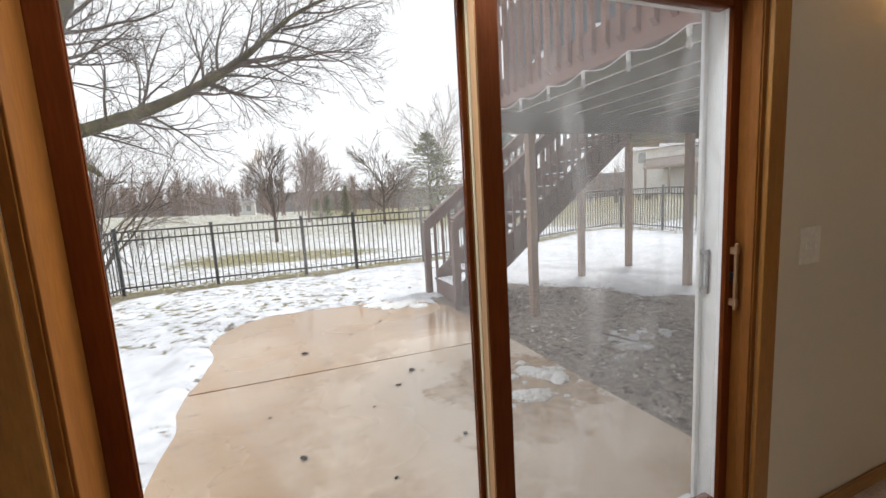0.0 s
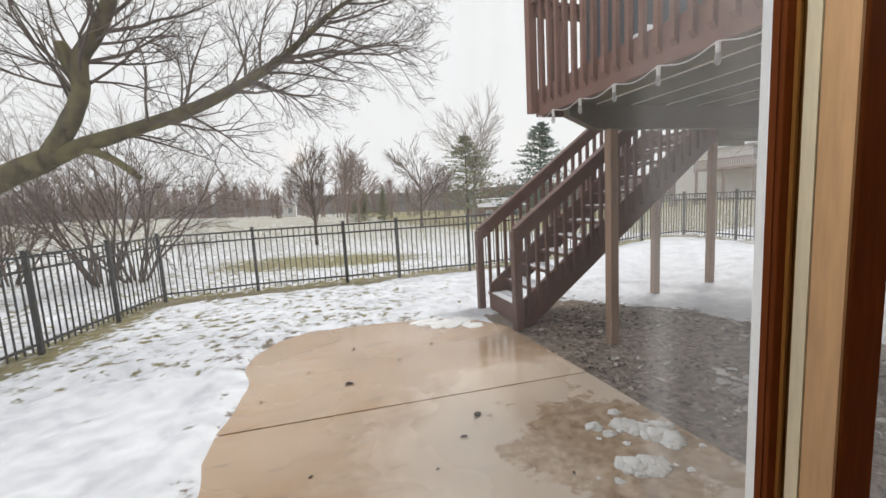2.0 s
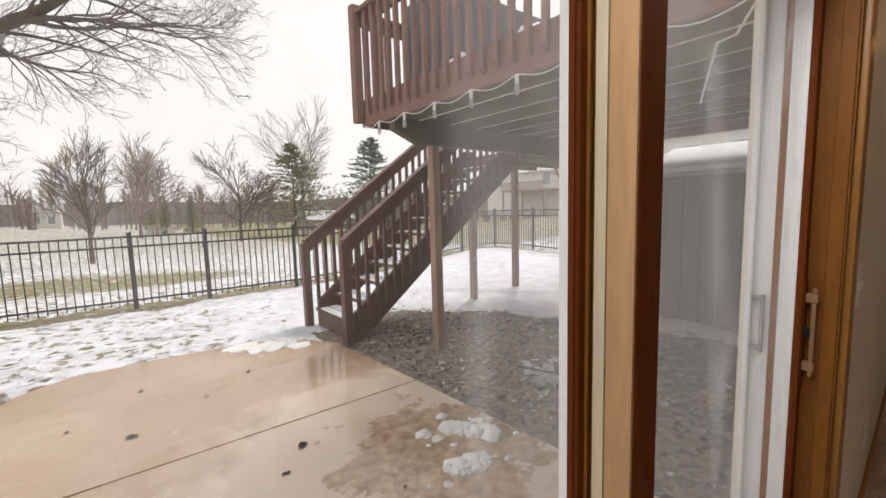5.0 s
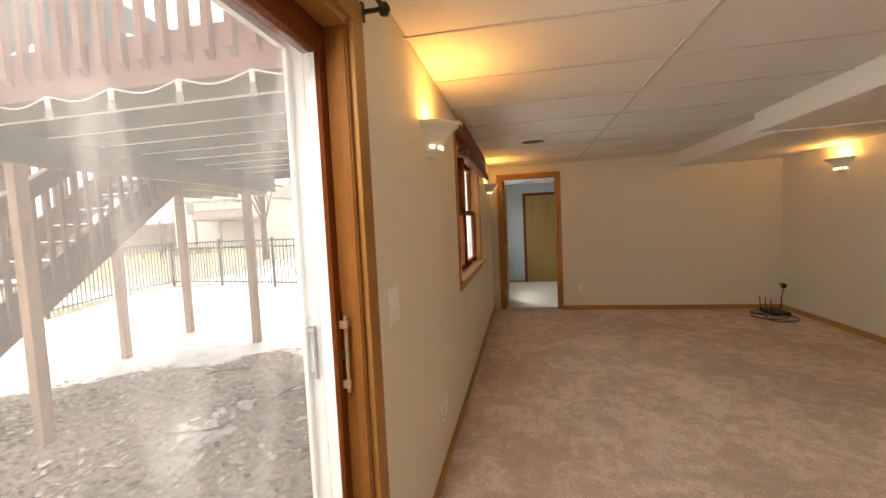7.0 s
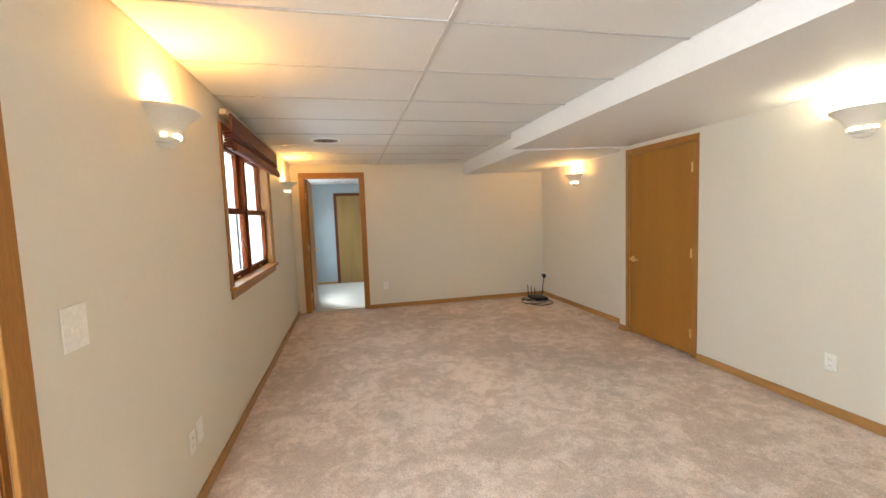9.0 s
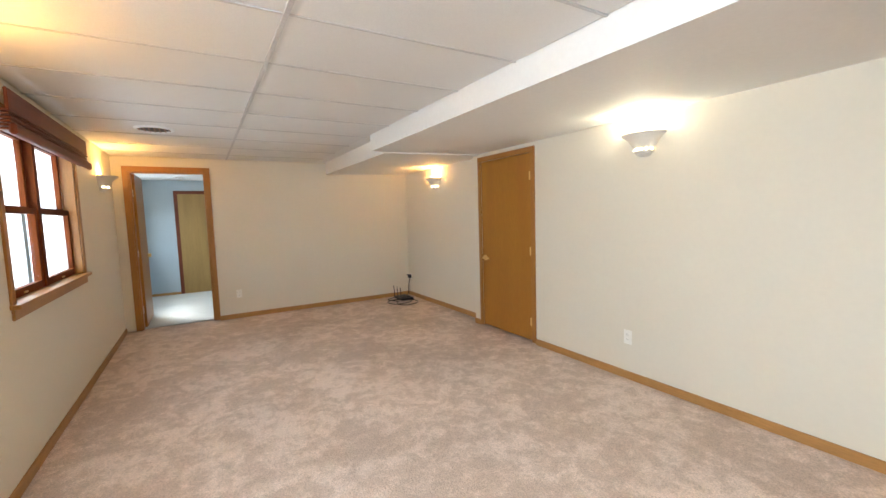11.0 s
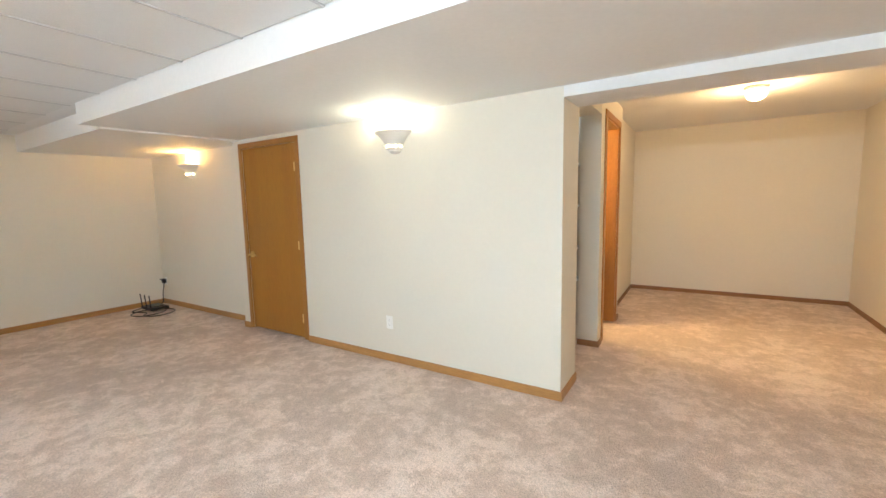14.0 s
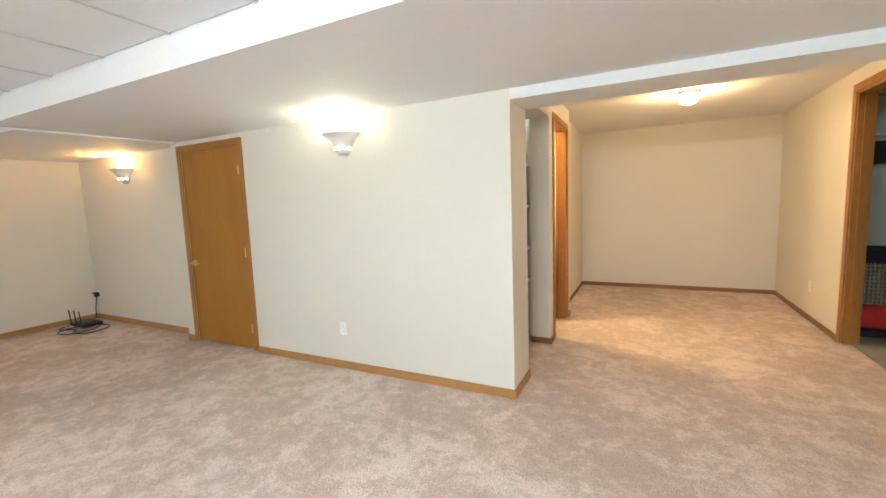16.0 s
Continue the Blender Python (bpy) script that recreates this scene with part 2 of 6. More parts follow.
M_SPRUCE = material("blue_green_needles", (0.20, 0.28, 0.23), 0.9, var=0.3, scale=0.9, grain=9, grain_var=0.3, island=0.3)
M_CORD = material("white_cord", (0.75, 0.74, 0.72), 0.5)
M_BULB = pane_glass("bulb_glass", dirt=0.4, dirt_scale=20, dirt_low=0.2, film=0.25)
M_SHED = material("grey_shed_siding", (0.20, 0.20, 0.19), 0.7, var=0.15, scale=2.5, grain=40, grain_var=0.1, stretch=(4, 4, 0.4))
M_SNOWCAP = material("fresh_snow", (0.86, 0.88, 0.92), 0.85, var=0.05, scale=3, grain=50, grain_var=0.03, bump=0.3, bump_scale=18, tint=(0.70, 0.72, 0.76))
M_SLUSH = material("icy_slush", (0.86, 0.87, 0.87), 0.55, var=0.25, scale=8, grain=60, grain_var=0.06, bump=0.8, bump_scale=35, tint=(0.55, 0.52, 0.47))
M_ICE = material("dirty_thin_ice", (0.60, 0.60, 0.60), 0.4, var=0.45, scale=7, grain=40, grain_var=0.15, bump=0.5, bump_scale=20, tint=(0.20, 0.17, 0.15))
M_LEAF = material("wet_dead_leaf", (0.055, 0.035, 0.022), 0.6, var=0.3, scale=20)
# siding, house brown and window grey are paled to carry distance haze
M_SIDING = material("hazed_pale_siding", (0.74, 0.72, 0.69), 0.7, var=0.1, scale=1, grain=8)
M_HOUSEBROWN = material("hazed_red_brown_house", (0.34, 0.26, 0.23), 0.8, var=0.15, scale=0.5, grain=6)
M_ROOF = material("snow_dusted_shingle", (0.50, 0.50, 0.51), 0.9, var=0.2, scale=0.8, grain=6)
M_WINDARK = material("hazed_grey_window", (0.36, 0.375, 0.39), 0.2, spec=0.6)
M_GLASS_L = pane_glass("clear_glass", dirt=0.10, dirt_scale=4, dirt_low=0.5, film=0.018, edge=(0.66, 0.88, 0.085))
M_GLASS_R = pane_glass("smeared_glass", dirt=0.26, dirt_scale=3.2, dirt_low=0.50, film=0.075)
M_GLASS_W = pane_glass("window_glass", dirt=0.05, dirt_scale=4, dirt_low=0.5)
M_SCREEN = screen_mesh("insect_mesh", 0.045)
M_WINSCREEN = screen_mesh("window_veil_mesh", 0.45)
M_BLUEWALL = material("pale_blue_paint", (0.42, 0.50, 0.56), 0.75, var=0.04, scale=1.5, grain=30, grain_var=0.02)
M_STRAW = material("pale_dry_litter", (0.55, 0.51, 0.45), 0.8, var=0.3, scale=6, grain=40)
M_CLOSET = material("grey_green_paint", (0.66, 0.69, 0.60), 0.75, var=0.05, scale=1.5, grain=30, grain_var=0.02)
M_WIRE = material("white_wire_coating", (0.75, 0.75, 0.74), 0.4)
M_WICKER = material("grey_wicker", (0.36, 0.33, 0.25), 0.8, var=0.3, scale=14, grain=120, grain_var=0.4, bump=0.9, bump_scale=90)
M_BASKETDARK = material("dark_wicker", (0.13, 0.12, 0.085), 0.9, var=0.3, scale=14, grain=90, grain_var=0.3)
M_OLIVEBOX = material("olive_cardboard", (0.30, 0.26, 0.12), 0.8, var=0.3, scale=9, grain=60)
M_RED = material("red_fabric", (0.55, 0.035, 0.03), 0.8, var=0.3, scale=8, grain=60, grain_var=0.15, bump=0.3, bump_scale=30)
M_CLOTH = material("dark_cloth", (0.02, 0.02, 0.024), 0.9, var=0.3, scale=10, grain=80, grain_var=0.2, bump=0.3, bump_scale=30)
M_TAN_CLOTH = material("brown_cloth", (0.14, 0.085, 0.05), 0.9, var=0.3, scale=10, grain=80, grain_var=0.2)
M_LINO = material("grey_vinyl_floor", (0.35, 0.34, 0.30), 0.5, var=0.2, scale=3, grain=30)
M_VANITY = material("dark_red_wood", (0.15, 0.035, 0.015), 0.4, var=0.3, scale=4, grain=26)
M_LENS = glow("lamp_slot_glow", (1.0, 0.78, 0.42), 2.3)
M_BULBGLOW = glow("ceiling_lamp_glass", (1.0, 0.72, 0.36), 3.0)


def carpet_material():
    """Cut-pile carpet: brushed patches in two shades, mottled tufts."""
    m = bpy.data.materials.new("beige_cut_pile_carpet")
    m.use_nodes = True
    n, l = m.node_tree.nodes, m.node_tree.links
    p = n["Principled BSDF"]
    p.inputs["Roughness"].default_value, p.inputs["Specular IOR Level"].default_value = 0.95, 0.1
    geo = n.new("ShaderNodeNewGeometry")
    brush, tuft, wide, lay = (n.new("ShaderNodeTexNoise") for _ in range(4))
    for t, scale, detail, rough, bend in ((brush, 7.5, 12, 0.76, 0.35), (tuft, 110, 4, 0.6, 0.0), (wide, 0.8, 2, 0.5, 0.0), (lay, 1.5, 4, 0.6, 0.6)):
        t.inputs["Scale"].default_value, t.inputs["Detail"].default_value = scale, detail
        t.inputs["Roughness"].default_value, t.inputs["Distortion"].default_value = rough, bend
        l.new(geo.outputs["Position"], t.inputs["Vector"])
    # pile pushed one way or the other, in ragged smudges gathered along the tracks walked
    pile = n.new("ShaderNodeMath")
    pile.operation = "MULTIPLY_ADD"
    l.new(lay.outputs["Fac"], pile.inputs[0])
    pile.inputs[1].default_value = 0.6
    l.new(brush.outputs["Fac"], pile.inputs[2])
    ramp = n.new("ShaderNodeValToRGB")
    ramp.color_ramp.elements[0].position, ramp.color_ramp.elements[1].position = 0.70, 0.90
    ramp.color_ramp.elements[0].color, ramp.color_ramp.elements[1].color = (0.61, 0.48, 0.392, 1), (0.81, 0.67, 0.575, 1)
    ramp.color_ramp.elements.new(0.785).color = (0.665, 0.528, 0.435, 1)
    ramp.color_ramp.elements.new(0.835).color = (0.725, 0.588, 0.493, 1)
    l.new(pile.outputs["Value"], ramp.inputs["Fac"])
    r = n.new("ShaderNodeMapRange")
    r.inputs["From Min"].default_value, r.inputs["From Max"].default_value = 0.3, 0.7
    r.inputs["To Min"].default_value, r.inputs["To Max"].default_value = 0.80, 1.18
    l.new(tuft.outputs["Fac"], r.inputs["Value"])
    r2 = n.new("ShaderNodeMapRange")
    r2.inputs["From Min"].default_value, r2.inputs["From Max"].default_value = 0.3, 0.7
    r2.inputs["To Min"].default_value, r2.inputs["To Max"].default_value = 0.93, 1.07
    l.new(wide.outputs["Fac"], r2.inputs["Value"])
    mul = n.new("ShaderNodeMath")
    mul.operation = "MULTIPLY"
    l.new(r.outputs["Result"], mul.inputs[0])
    l.new(r2.outputs["Result"], mul.inputs[1])
    hsv = n.new("ShaderNodeHueSaturation")
    l.new(ramp.outputs["Color"], hsv.inputs["Color"])
    l.new(mul.outputs["Value"], hsv.inputs["Value"])
    l.new(hsv.outputs["Color"], p.inputs["Base Color"])
    b = n.new("ShaderNodeBump")
    b.inputs["Strength"].default_value, b.inputs["Distance"].default_value = 0.7, 0.012
    add = n.new("ShaderNodeMath")
    l.new(tuft.outputs["Fac"], add.inputs[0])
    l.new(brush.outputs["Fac"], add.inputs[1])
    l.new(add.outputs["Value"], b.inputs["Height"])
    l.new(b.outputs["Normal"], p.inputs["Normal"])
    return m


def concrete_material():
    """Wet patio concrete: tan, stained, with shiny puddles."""
    m = material("wet_tan_concrete", (0.46, 0.335, 0.23), 0.55, var=0.4, scale=1.1, grain=70, grain_var=0.07, bump=0.06, bump_scale=60, tint=(0.33, 0.22, 0.135))
    n, l = m.node_tree.nodes, m.node_tree.links
    p = n["Principled BSDF"]
    p.inputs["Specular IOR Level"].default_value = 0.6
    geo = n.new("ShaderNodeNewGeometry")
    wet = n.new("ShaderNodeTexNoise")
    wet.inputs["Scale"].default_value, wet.inputs["Detail"].default_value = 0.9, 5
    r = n.new("ShaderNodeMapRange")
    r.inputs["From Min"].default_value, r.inputs["From Max"].default_value = 0.40, 0.56
    r.inputs["To Min"].default_value, r.inputs["To Max"].default_value = 0.36, 0.09
    l.new(geo.outputs["Position"], wet.inputs["Vector"])
    l.new(wet.outputs["Fac"], r.inputs["Value"])
    # ochre rust bleeding and grey scuffs, streaked across the slab
    streak = n.new("ShaderNodeMapping")
    streak.inputs["Rotation"].default_value = (0, 0, 0.9)
    streak.inputs["Scale"].default_value = (1.0, 3.2, 1.0)
    l.new(geo.outputs["Position"], streak.inputs["Vector"])
    for scale, low, high, amount, tone3 in ((1.3, 0.50, 0.66, 0.55, (0.38, 0.215, 0.10, 1)), (3.4, 0.57, 0.66, 0.5, (0.20, 0.155, 0.125, 1)), (11.0, 0.60, 0.68, 0.6, (0.16, 0.115, 0.085, 1))):
        blot = n.new("ShaderNodeTexNoise")
        blot.inputs["Scale"].default_value, blot.inputs["Detail"].default_value, blot.inputs["Roughness"].default_value = scale, 8, 0.68
        l.new(streak.outputs["Vector"], blot.inputs["Vector"])
        cut = n.new("ShaderNodeMapRange")
        cut.inputs["From Min"].default_value, cut.inputs["From Max"].default_value = low, high
        cut.inputs["To Max"].default_value = amount
        l.new(blot.outputs["Fac"], cut.inputs["Value"])
        stain = n.new("ShaderNodeMix")
        stain.data_type = "RGBA"
        l.new(cut.outputs["Result"], stain.inputs["Factor"])
        l.new(p.inputs["Base Color"].links[0].from_socket, stain.inputs["A"])
        stain.inputs["B"].default_value = tone3
        l.new(stain.outputs["Result"], p.inputs["Base Color"])
    # meltwater spreading from the slush: browner and shiny, with a ragged edge
    away = n.new("ShaderNodeVectorMath")
    away.operation = "DISTANCE"
    away.inputs[1].default_value = (1.95, 3.12, -0.1)
    l.new(geo.outputs["Position"], away.inputs[0])
    rag = n.new("ShaderNodeTexNoise")
    rag.inputs["Scale"].default_value, rag.inputs["Detail"].default_value, rag.inputs["Roughness"].default_value = 2.6, 7, 0.65
    l.new(geo.outputs["Position"], rag.inputs["Vector"])
    far = n.new("ShaderNodeMath")
    far.operation = "MULTIPLY_ADD"
    l.new(rag.outputs["Fac"], far.inputs[0])
    far.inputs[1].default_value = 1.7
    l.new(away.outputs["Value"], far.inputs[2])
    melt = n.new("ShaderNodeMapRange")
    melt.inputs["From Min"].default_value, melt.inputs["From Max"].default_value = 1.50, 1.43
    l.new(far.outputs["Value"], melt.inputs["Value"])
    # damp film round the meltwater: its sky reflection is put into the base colour
    sky_sheen = n.new("ShaderNodeMapRange")
    sky_sheen.inputs["From Min"].default_value, sky_sheen.inputs["From Max"].default_value = 2.55, 2.0
    sky_sheen.inputs["To Max"].default_value = 0.75
    l.new(far.outputs["Value"], sky_sheen.inputs["Value"])
    pale = n.new("ShaderNodeMix")
    pale.data_type = "RGBA"
    l.new(sky_sheen.outputs["Result"], pale.inputs["Factor"])
    l.new(p.inputs["Base Color"].links[0].from_socket, pale.inputs["A"])
    pale.inputs["B"].default_value = (0.70, 0.58, 0.465, 1)
    l.new(pale.outputs["Result"], p.inputs["Base Color"])
    brown = n.new("ShaderNodeMix")
    brown.data_type = "RGBA"
    l.new(melt.outputs["Result"], brown.inputs["Factor"])
    link = p.inputs["Base Color"].links[0]
    l.new(link.from_socket, brown.inputs["A"])
    speck = n.new("ShaderNodeTexNoise")
    speck.inputs["Scale"].default_value, speck.inputs["Detail"].default_value = 16, 8
    l.new(geo.outputs["Position"], speck.inputs["Vector"])
    tone = n.new("ShaderNodeValToRGB")
    tone.color_ramp.elements[0].position, tone.color_ramp.elements[0].color = 0.32, (0.30, 0.195, 0.11, 1)
    tone.color_ramp.elements[1].position, tone.color_ramp.elements[1].color = 0.66, (0.55, 0.41, 0.28, 1)
    l.new(speck.outputs["Fac"], tone.inputs["Fac"])
    l.new(tone.outputs["Color"], brown.inputs["B"])
    l.new(brown.outputs["Result"], p.inputs["Base Color"])
    shine = n.new("ShaderNodeMix")
    l.new(melt.outputs["Result"], shine.inputs["Factor"])
    l.new(r.outputs["Result"], shine.inputs["A"])
    shine.inputs["B"].default_value = 0.05
    l.new(shine.outputs["Result"], p.inputs["Roughness"])
    return m


def ground_material():
    """Winter ground: melting snow over grass, dead leaves and bare soil, by the sheet's own snow and soil masks."""
    m = bpy.data.materials.new("winter_ground")
    m.use_nodes = True
    n, l = m.node_tree.nodes, m.node_tree.links
    p = n["Principled BSDF"]
    p.inputs["Roughness"].default_value = 0.9
    p.inputs["Specular IOR Level"].default_value = 0.2
    geo = n.new("ShaderNodeNewGeometry")

    def tex(scale, detail=5, rough=0.6):
        t = n.new("ShaderNodeTexNoise")
        t.inputs["Scale"].default_value, t.inputs["Detail"].default_value, t.inputs["Roughness"].default_value = scale, detail, rough
        l.new(geo.outputs["Position"], t.inputs["Vector"])
        return t.outputs["Fac"]

    def ramp(src, stops):
        r = n.new("ShaderNodeValToRGB")
        r.color_ramp.elements[0].position, r.color_ramp.elements[0].color = stops[0][0], (*stops[0][1], 1)
        r.color_ramp.elements[1].position, r.color_ramp.elements[1].color = stops[-1][0], (*stops[-1][1], 1)
        for pos, col in stops[1:-1]:
            r.color_ramp.elements.new(pos).color = (*col, 1)
        l.new(src, r.inputs["Fac"])
        return r.outputs["Color"]

    def mixed(fac, a, b):
        x = n.new("ShaderNodeMix")
        x.data_type = "RGBA"
        l.new(fac, x.inputs["Factor"])
        l.new(a, x.inputs["A"])
        l.new(b, x.inputs["B"])
        return x.outputs["Result"]

    def attr(name):
        a = n.new("ShaderNodeAttribute")
        a.attribute_name = name
        return a.outputs["Fac"]

    def combine(a, b, gain, low, high):
        s = n.new("ShaderNodeMath")
        s.operation = "MULTIPLY_ADD"
        l.new(b, s.inputs[0])
        s.inputs[1].default_value = gain
        l.new(a, s.inputs[2])
        r = n.new("ShaderNodeMapRange")
        r.inputs["From Min"].default_value, r.inputs["From Max"].default_value = low, high
        l.new(s.outputs["Value"], r.inputs["Value"])
        return r.outputs["Result"]

    grass = ramp(tex(6, 6, 0.7), [(0.3, (0.12, 0.115, 0.055)), (0.5, (0.23, 0.205, 0.10)), (0.72, (0.33, 0.28, 0.17))])
    soil = ramp(tex(16, 9, 0.8), [(0.36, (0.075, 0.058, 0.046)), (0.50, (0.235, 0.19, 0.155)), (0.60, (0.36, 0.305, 0.26)), (0.72, (0.66, 0.62, 0.58))])
    white = ramp(tex(5, 4), [(0.3, (0.60, 0.62, 0.67)), (0.6, (0.82, 0.84, 0.88))])
    base = mixed(combine(attr("soil"), tex(5), 0.6, 0.65, 0.95), grass, soil)
    snow = combine(attr("snow"), tex(7.5, 6, 0.65), 1.6, 1.27, 1.40)
    final = mixed(snow, base, white)
    l.new(final, p.inputs["Base Color"])
    b = n.new("ShaderNodeBump")
    b.inputs["Strength"].default_value, b.inputs["Distance"].default_value = 0.7, 0.02
    add = n.new("ShaderNodeMath")
    l.new(tex(26, 8, 0.8), add.inputs[0])
    l.new(snow, add.inputs[1])
    l.new(add.outputs["Value"], b.inputs["Height"])
    l.new(b.outputs["Normal"], p.inputs["Normal"])
    return m


M_CARPET = carpet_material()
M_CONCRETE = concrete_material()
M_GROUND = ground_material()


# ---- builders ----
def bx(bm, x0, x1, y0, y1, z0, z1, bevel=0.0):
    """A box between two corners, its edges rounded if bevel is given."""
    m = Matrix.Translation(((x0 + x1) / 2, (y0 + y1) / 2, (z0 + z1) / 2)) @ Matrix.Diagonal((abs(x1 - x0), abs(y1 - y0), abs(z1 - z0), 1))
    vs = bmesh.ops.create_cube(bm, size=1, matrix=m)["verts"]
    if bevel:
        es = list({e for v in vs for e in v.link_edges})
        bmesh.ops.bevel(bm, geom=es, offset=bevel, segments=2, affect="EDGES", profile=0.5)
    return bm


def box(x0, x1, y0, y1, z0, z1, bevel=0.0):
    return bx(bmesh.new(), x0, x1, y0, y1, z0, z1, bevel)


def beam_between(a, b, w, h, up=(0, 0, 1), bevel=0.0):
    """A timber of width w and height h from a to b."""
    a, b = Vector(a), Vector(b)
    d = (b - a)
    x = d.normalized()
    y = Vector(up).cross(x).normalized()
    z = x.cross(y)
    m = Matrix.Translation((a + b) / 2) @ Matrix((x, y, z)).transposed().to_4x4() @ Matrix.Diagonal((d.length, w, h, 1))
    bm = bmesh.new()
    bmesh.ops.create_cube(bm, size=1, matrix=m)
    if bevel:
        bmesh.ops.bevel(bm, geom=list(bm.edges), offset=bevel, segments=1, affect="EDGES")
    return bm


def cyl(at, r1, r2, depth, axis="z", seg=20):
    bm = bmesh.new()
    turn = {"z": pose(0, 0, 0), "x": pose(0, 0, 0, 0, 90, 0), "y": pose(0, 0, 0, -90, 0, 0)}[axis]
    bmesh.ops.create_cone(bm, cap_ends=True, segments=seg, radius1=r1, radius2=r2, depth=depth, matrix=Matrix.Translation(at) @ turn)
    return bm


def lathe(profile, at, start=0.0, sweep=360.0, seg=28, cap=False):
    """Turns a profile of (radius, height) about the upright axis through at."""
    bm = bmesh.new()
    full = abs(sweep - 360) < 1e-6
    count = seg if full else seg + 1
    rings = []
    for i in range(count):
        a = radians(start + sweep * i / seg)
        rings.append([bm.verts.new((at[0] + r * math.cos(a), at[1] + r * math.sin(a), at[2] + h)) for r, h in profile])
    for i in range(seg):
        p, q = rings[i], rings[(i + 1) % count]
        for j in range(len(profile) - 1):
            bm.faces.new((p[j], q[j], q[j + 1], p[j + 1]))
    if cap and not full:
        bm.faces.new(rings[0])
        bm.faces.new(list(reversed(rings[-1])))
    bmesh.ops.remove_doubles(bm, verts=bm.verts, dist=1e-5)
    bmesh.ops.recalc_face_normals(bm, faces=bm.faces)
    return bm


def mesh_object(name, bm, mat, smooth=False):
    me = bpy.data.meshes.new(name)
    bm.to_mesh(me)
    bm.free()
    me.materials.append(mat)
    if smooth:
        me.polygons.foreach_set("use_smooth", [True] * len(me.polygons))
    return new(name, me)


def thing(name, at, label, category, group="", kind=""):
    ob = new(name)
    ob.empty_display_size = 0.1
    ob.location = at
    return tagged(ob, label, category, group, kind)


def part(name, bm, mat, parent, label="", smooth=False):
    """Links a mesh, given in the place's own coordinates, as one part under its thing or part."""
    at = Vector((0, 0, 0))
    p = parent
    while p is not None:
        at += p.location
        p = p.parent
    bmesh.ops.translate(bm, verts=bm.verts, vec=-at)
    ob = mesh_object(name, bm, mat, smooth)
    ob.parent = parent
    return tagged(ob, label)


def single(name, bm, mat, label, category, group="", kind="", smooth=False):
    return tagged(mesh_object(name, bm, mat, smooth), label, category, group, kind)


def structure(name, bm, mat, label, category, smooth=False):
    return single(name, bm, mat, label, category, kind="structure", smooth=smooth)


def tube(verts, faces, pts, radii, sides=4):
    """Adds a tapering tube along pts to the lists."""
    base = len(verts)
    prev = None
    for i, p in enumerate(pts):
        d = (pts[min(i + 1, len(pts) - 1)] - pts[max(i - 1, 0)])
        d = d.normalized() if d.length > 1e-9 else Vector((0, 0, 1))
        u = d.cross(Vector((0.31, 0.77, 0.55)))
        u = u.normalized() if u.length > 1e-4 else d.orthogonal().normalized()
        if prev is not None:
            u = (prev - d * prev.dot(d)).normalized()
        prev = u
        v = d.cross(u)
        for k in range(sides):
            a = 2 * math.pi * k / sides
            verts.append(p + (u * math.cos(a) + v * math.sin(a)) * radii[i])
    for i in range(len(pts) - 1):
        for k in range(sides):
            a, b = base + i * sides + k, base + i * sides + (k + 1) % sides
            faces.append((a, b, b + sides, a + sides))
    faces.append(tuple(base + k for k in reversed(range(sides))))
    faces.append(tuple(base + (len(pts) - 1) * sides + k for k in range(sides)))


def list_mesh(name, verts, faces, mat, parent=None, smooth=False):
    me = bpy.data.meshes.new(name)
    at = parent.location if parent is not None else Vector((0, 0, 0))
    me.from_pydata([tuple(Vector(v) - at) for v in verts], [], faces)
    me.materials.append(mat)
    if smooth:
        me.polygons.foreach_set("use_smooth", [True] * len(me.polygons))
    ob = new(name, me)
    if parent is not None:
        ob.parent = parent
    return ob


def grow(verts, faces, rng, start, way, length, radius, depth, lift=0.12, spread=0.8, sides=3, kids=5, thin=0.0025, seg=4):
    """A wandering twig with twigs of its own."""
    pts, radii = [Vector(start)], [radius]
    d = Vector(way).normalized()
    for i in range(seg):
        d = (d + Vector((rng.uniform(-1, 1), rng.uniform(-1, 1), rng.uniform(-1, 1))) * 0.22 + Vector((0, 0, lift))).normalized()
        pts.append(pts[-1] + d * (length / seg))
        radii.append(max(thin, radius * (1 - 0.75 * (i + 1) / seg)))
    tube(verts, faces, pts, radii, sides)
    if depth <= 0:
        return
    for k in range(kids):
        f = 0.25 + 0.75 * (k + rng.random()) / kids
        x = min(f * seg, seg - 1e-3)
        i = int(x)
        at = pts[i].lerp(pts[i + 1], x - i)
        own = (pts[i + 1] - pts[i]).normalized()
        side = Vector((rng.uniform(-1, 1), rng.uniform(-1, 1), rng.uniform(-1, 1)))
        side = (side - own * side.dot(own)).normalized()
        grow(verts, faces, rng, at, own + side * spread, length * rng.uniform(0.45, 0.7) * (1.15 - 0.5 * f), max(thin, radius * 0.5 * (1.1 - 0.5 * f)), depth - 1, lift, spread, 3, max(3, kids - 1), thin, 3)


# ==== the basement room ====
WX, EX, NY, SY = -1.15, 7.29, 1.40, -2.54
CZ, SOFZ = 2.262, 2.100
OX0, OX1, OZ = 0.0, 1.92, 2.05
W0, W1, WZ0, WZ1 = 3.88, 5.48, 0.98, 2.06

floor = structure("floor", box(WX - 0.2, EX + 3.0, SY - 4.5, NY + 0.05, -0.09, -0.012), M_CARPET, "beige cut-pile carpet with brushed patches", "carpet")

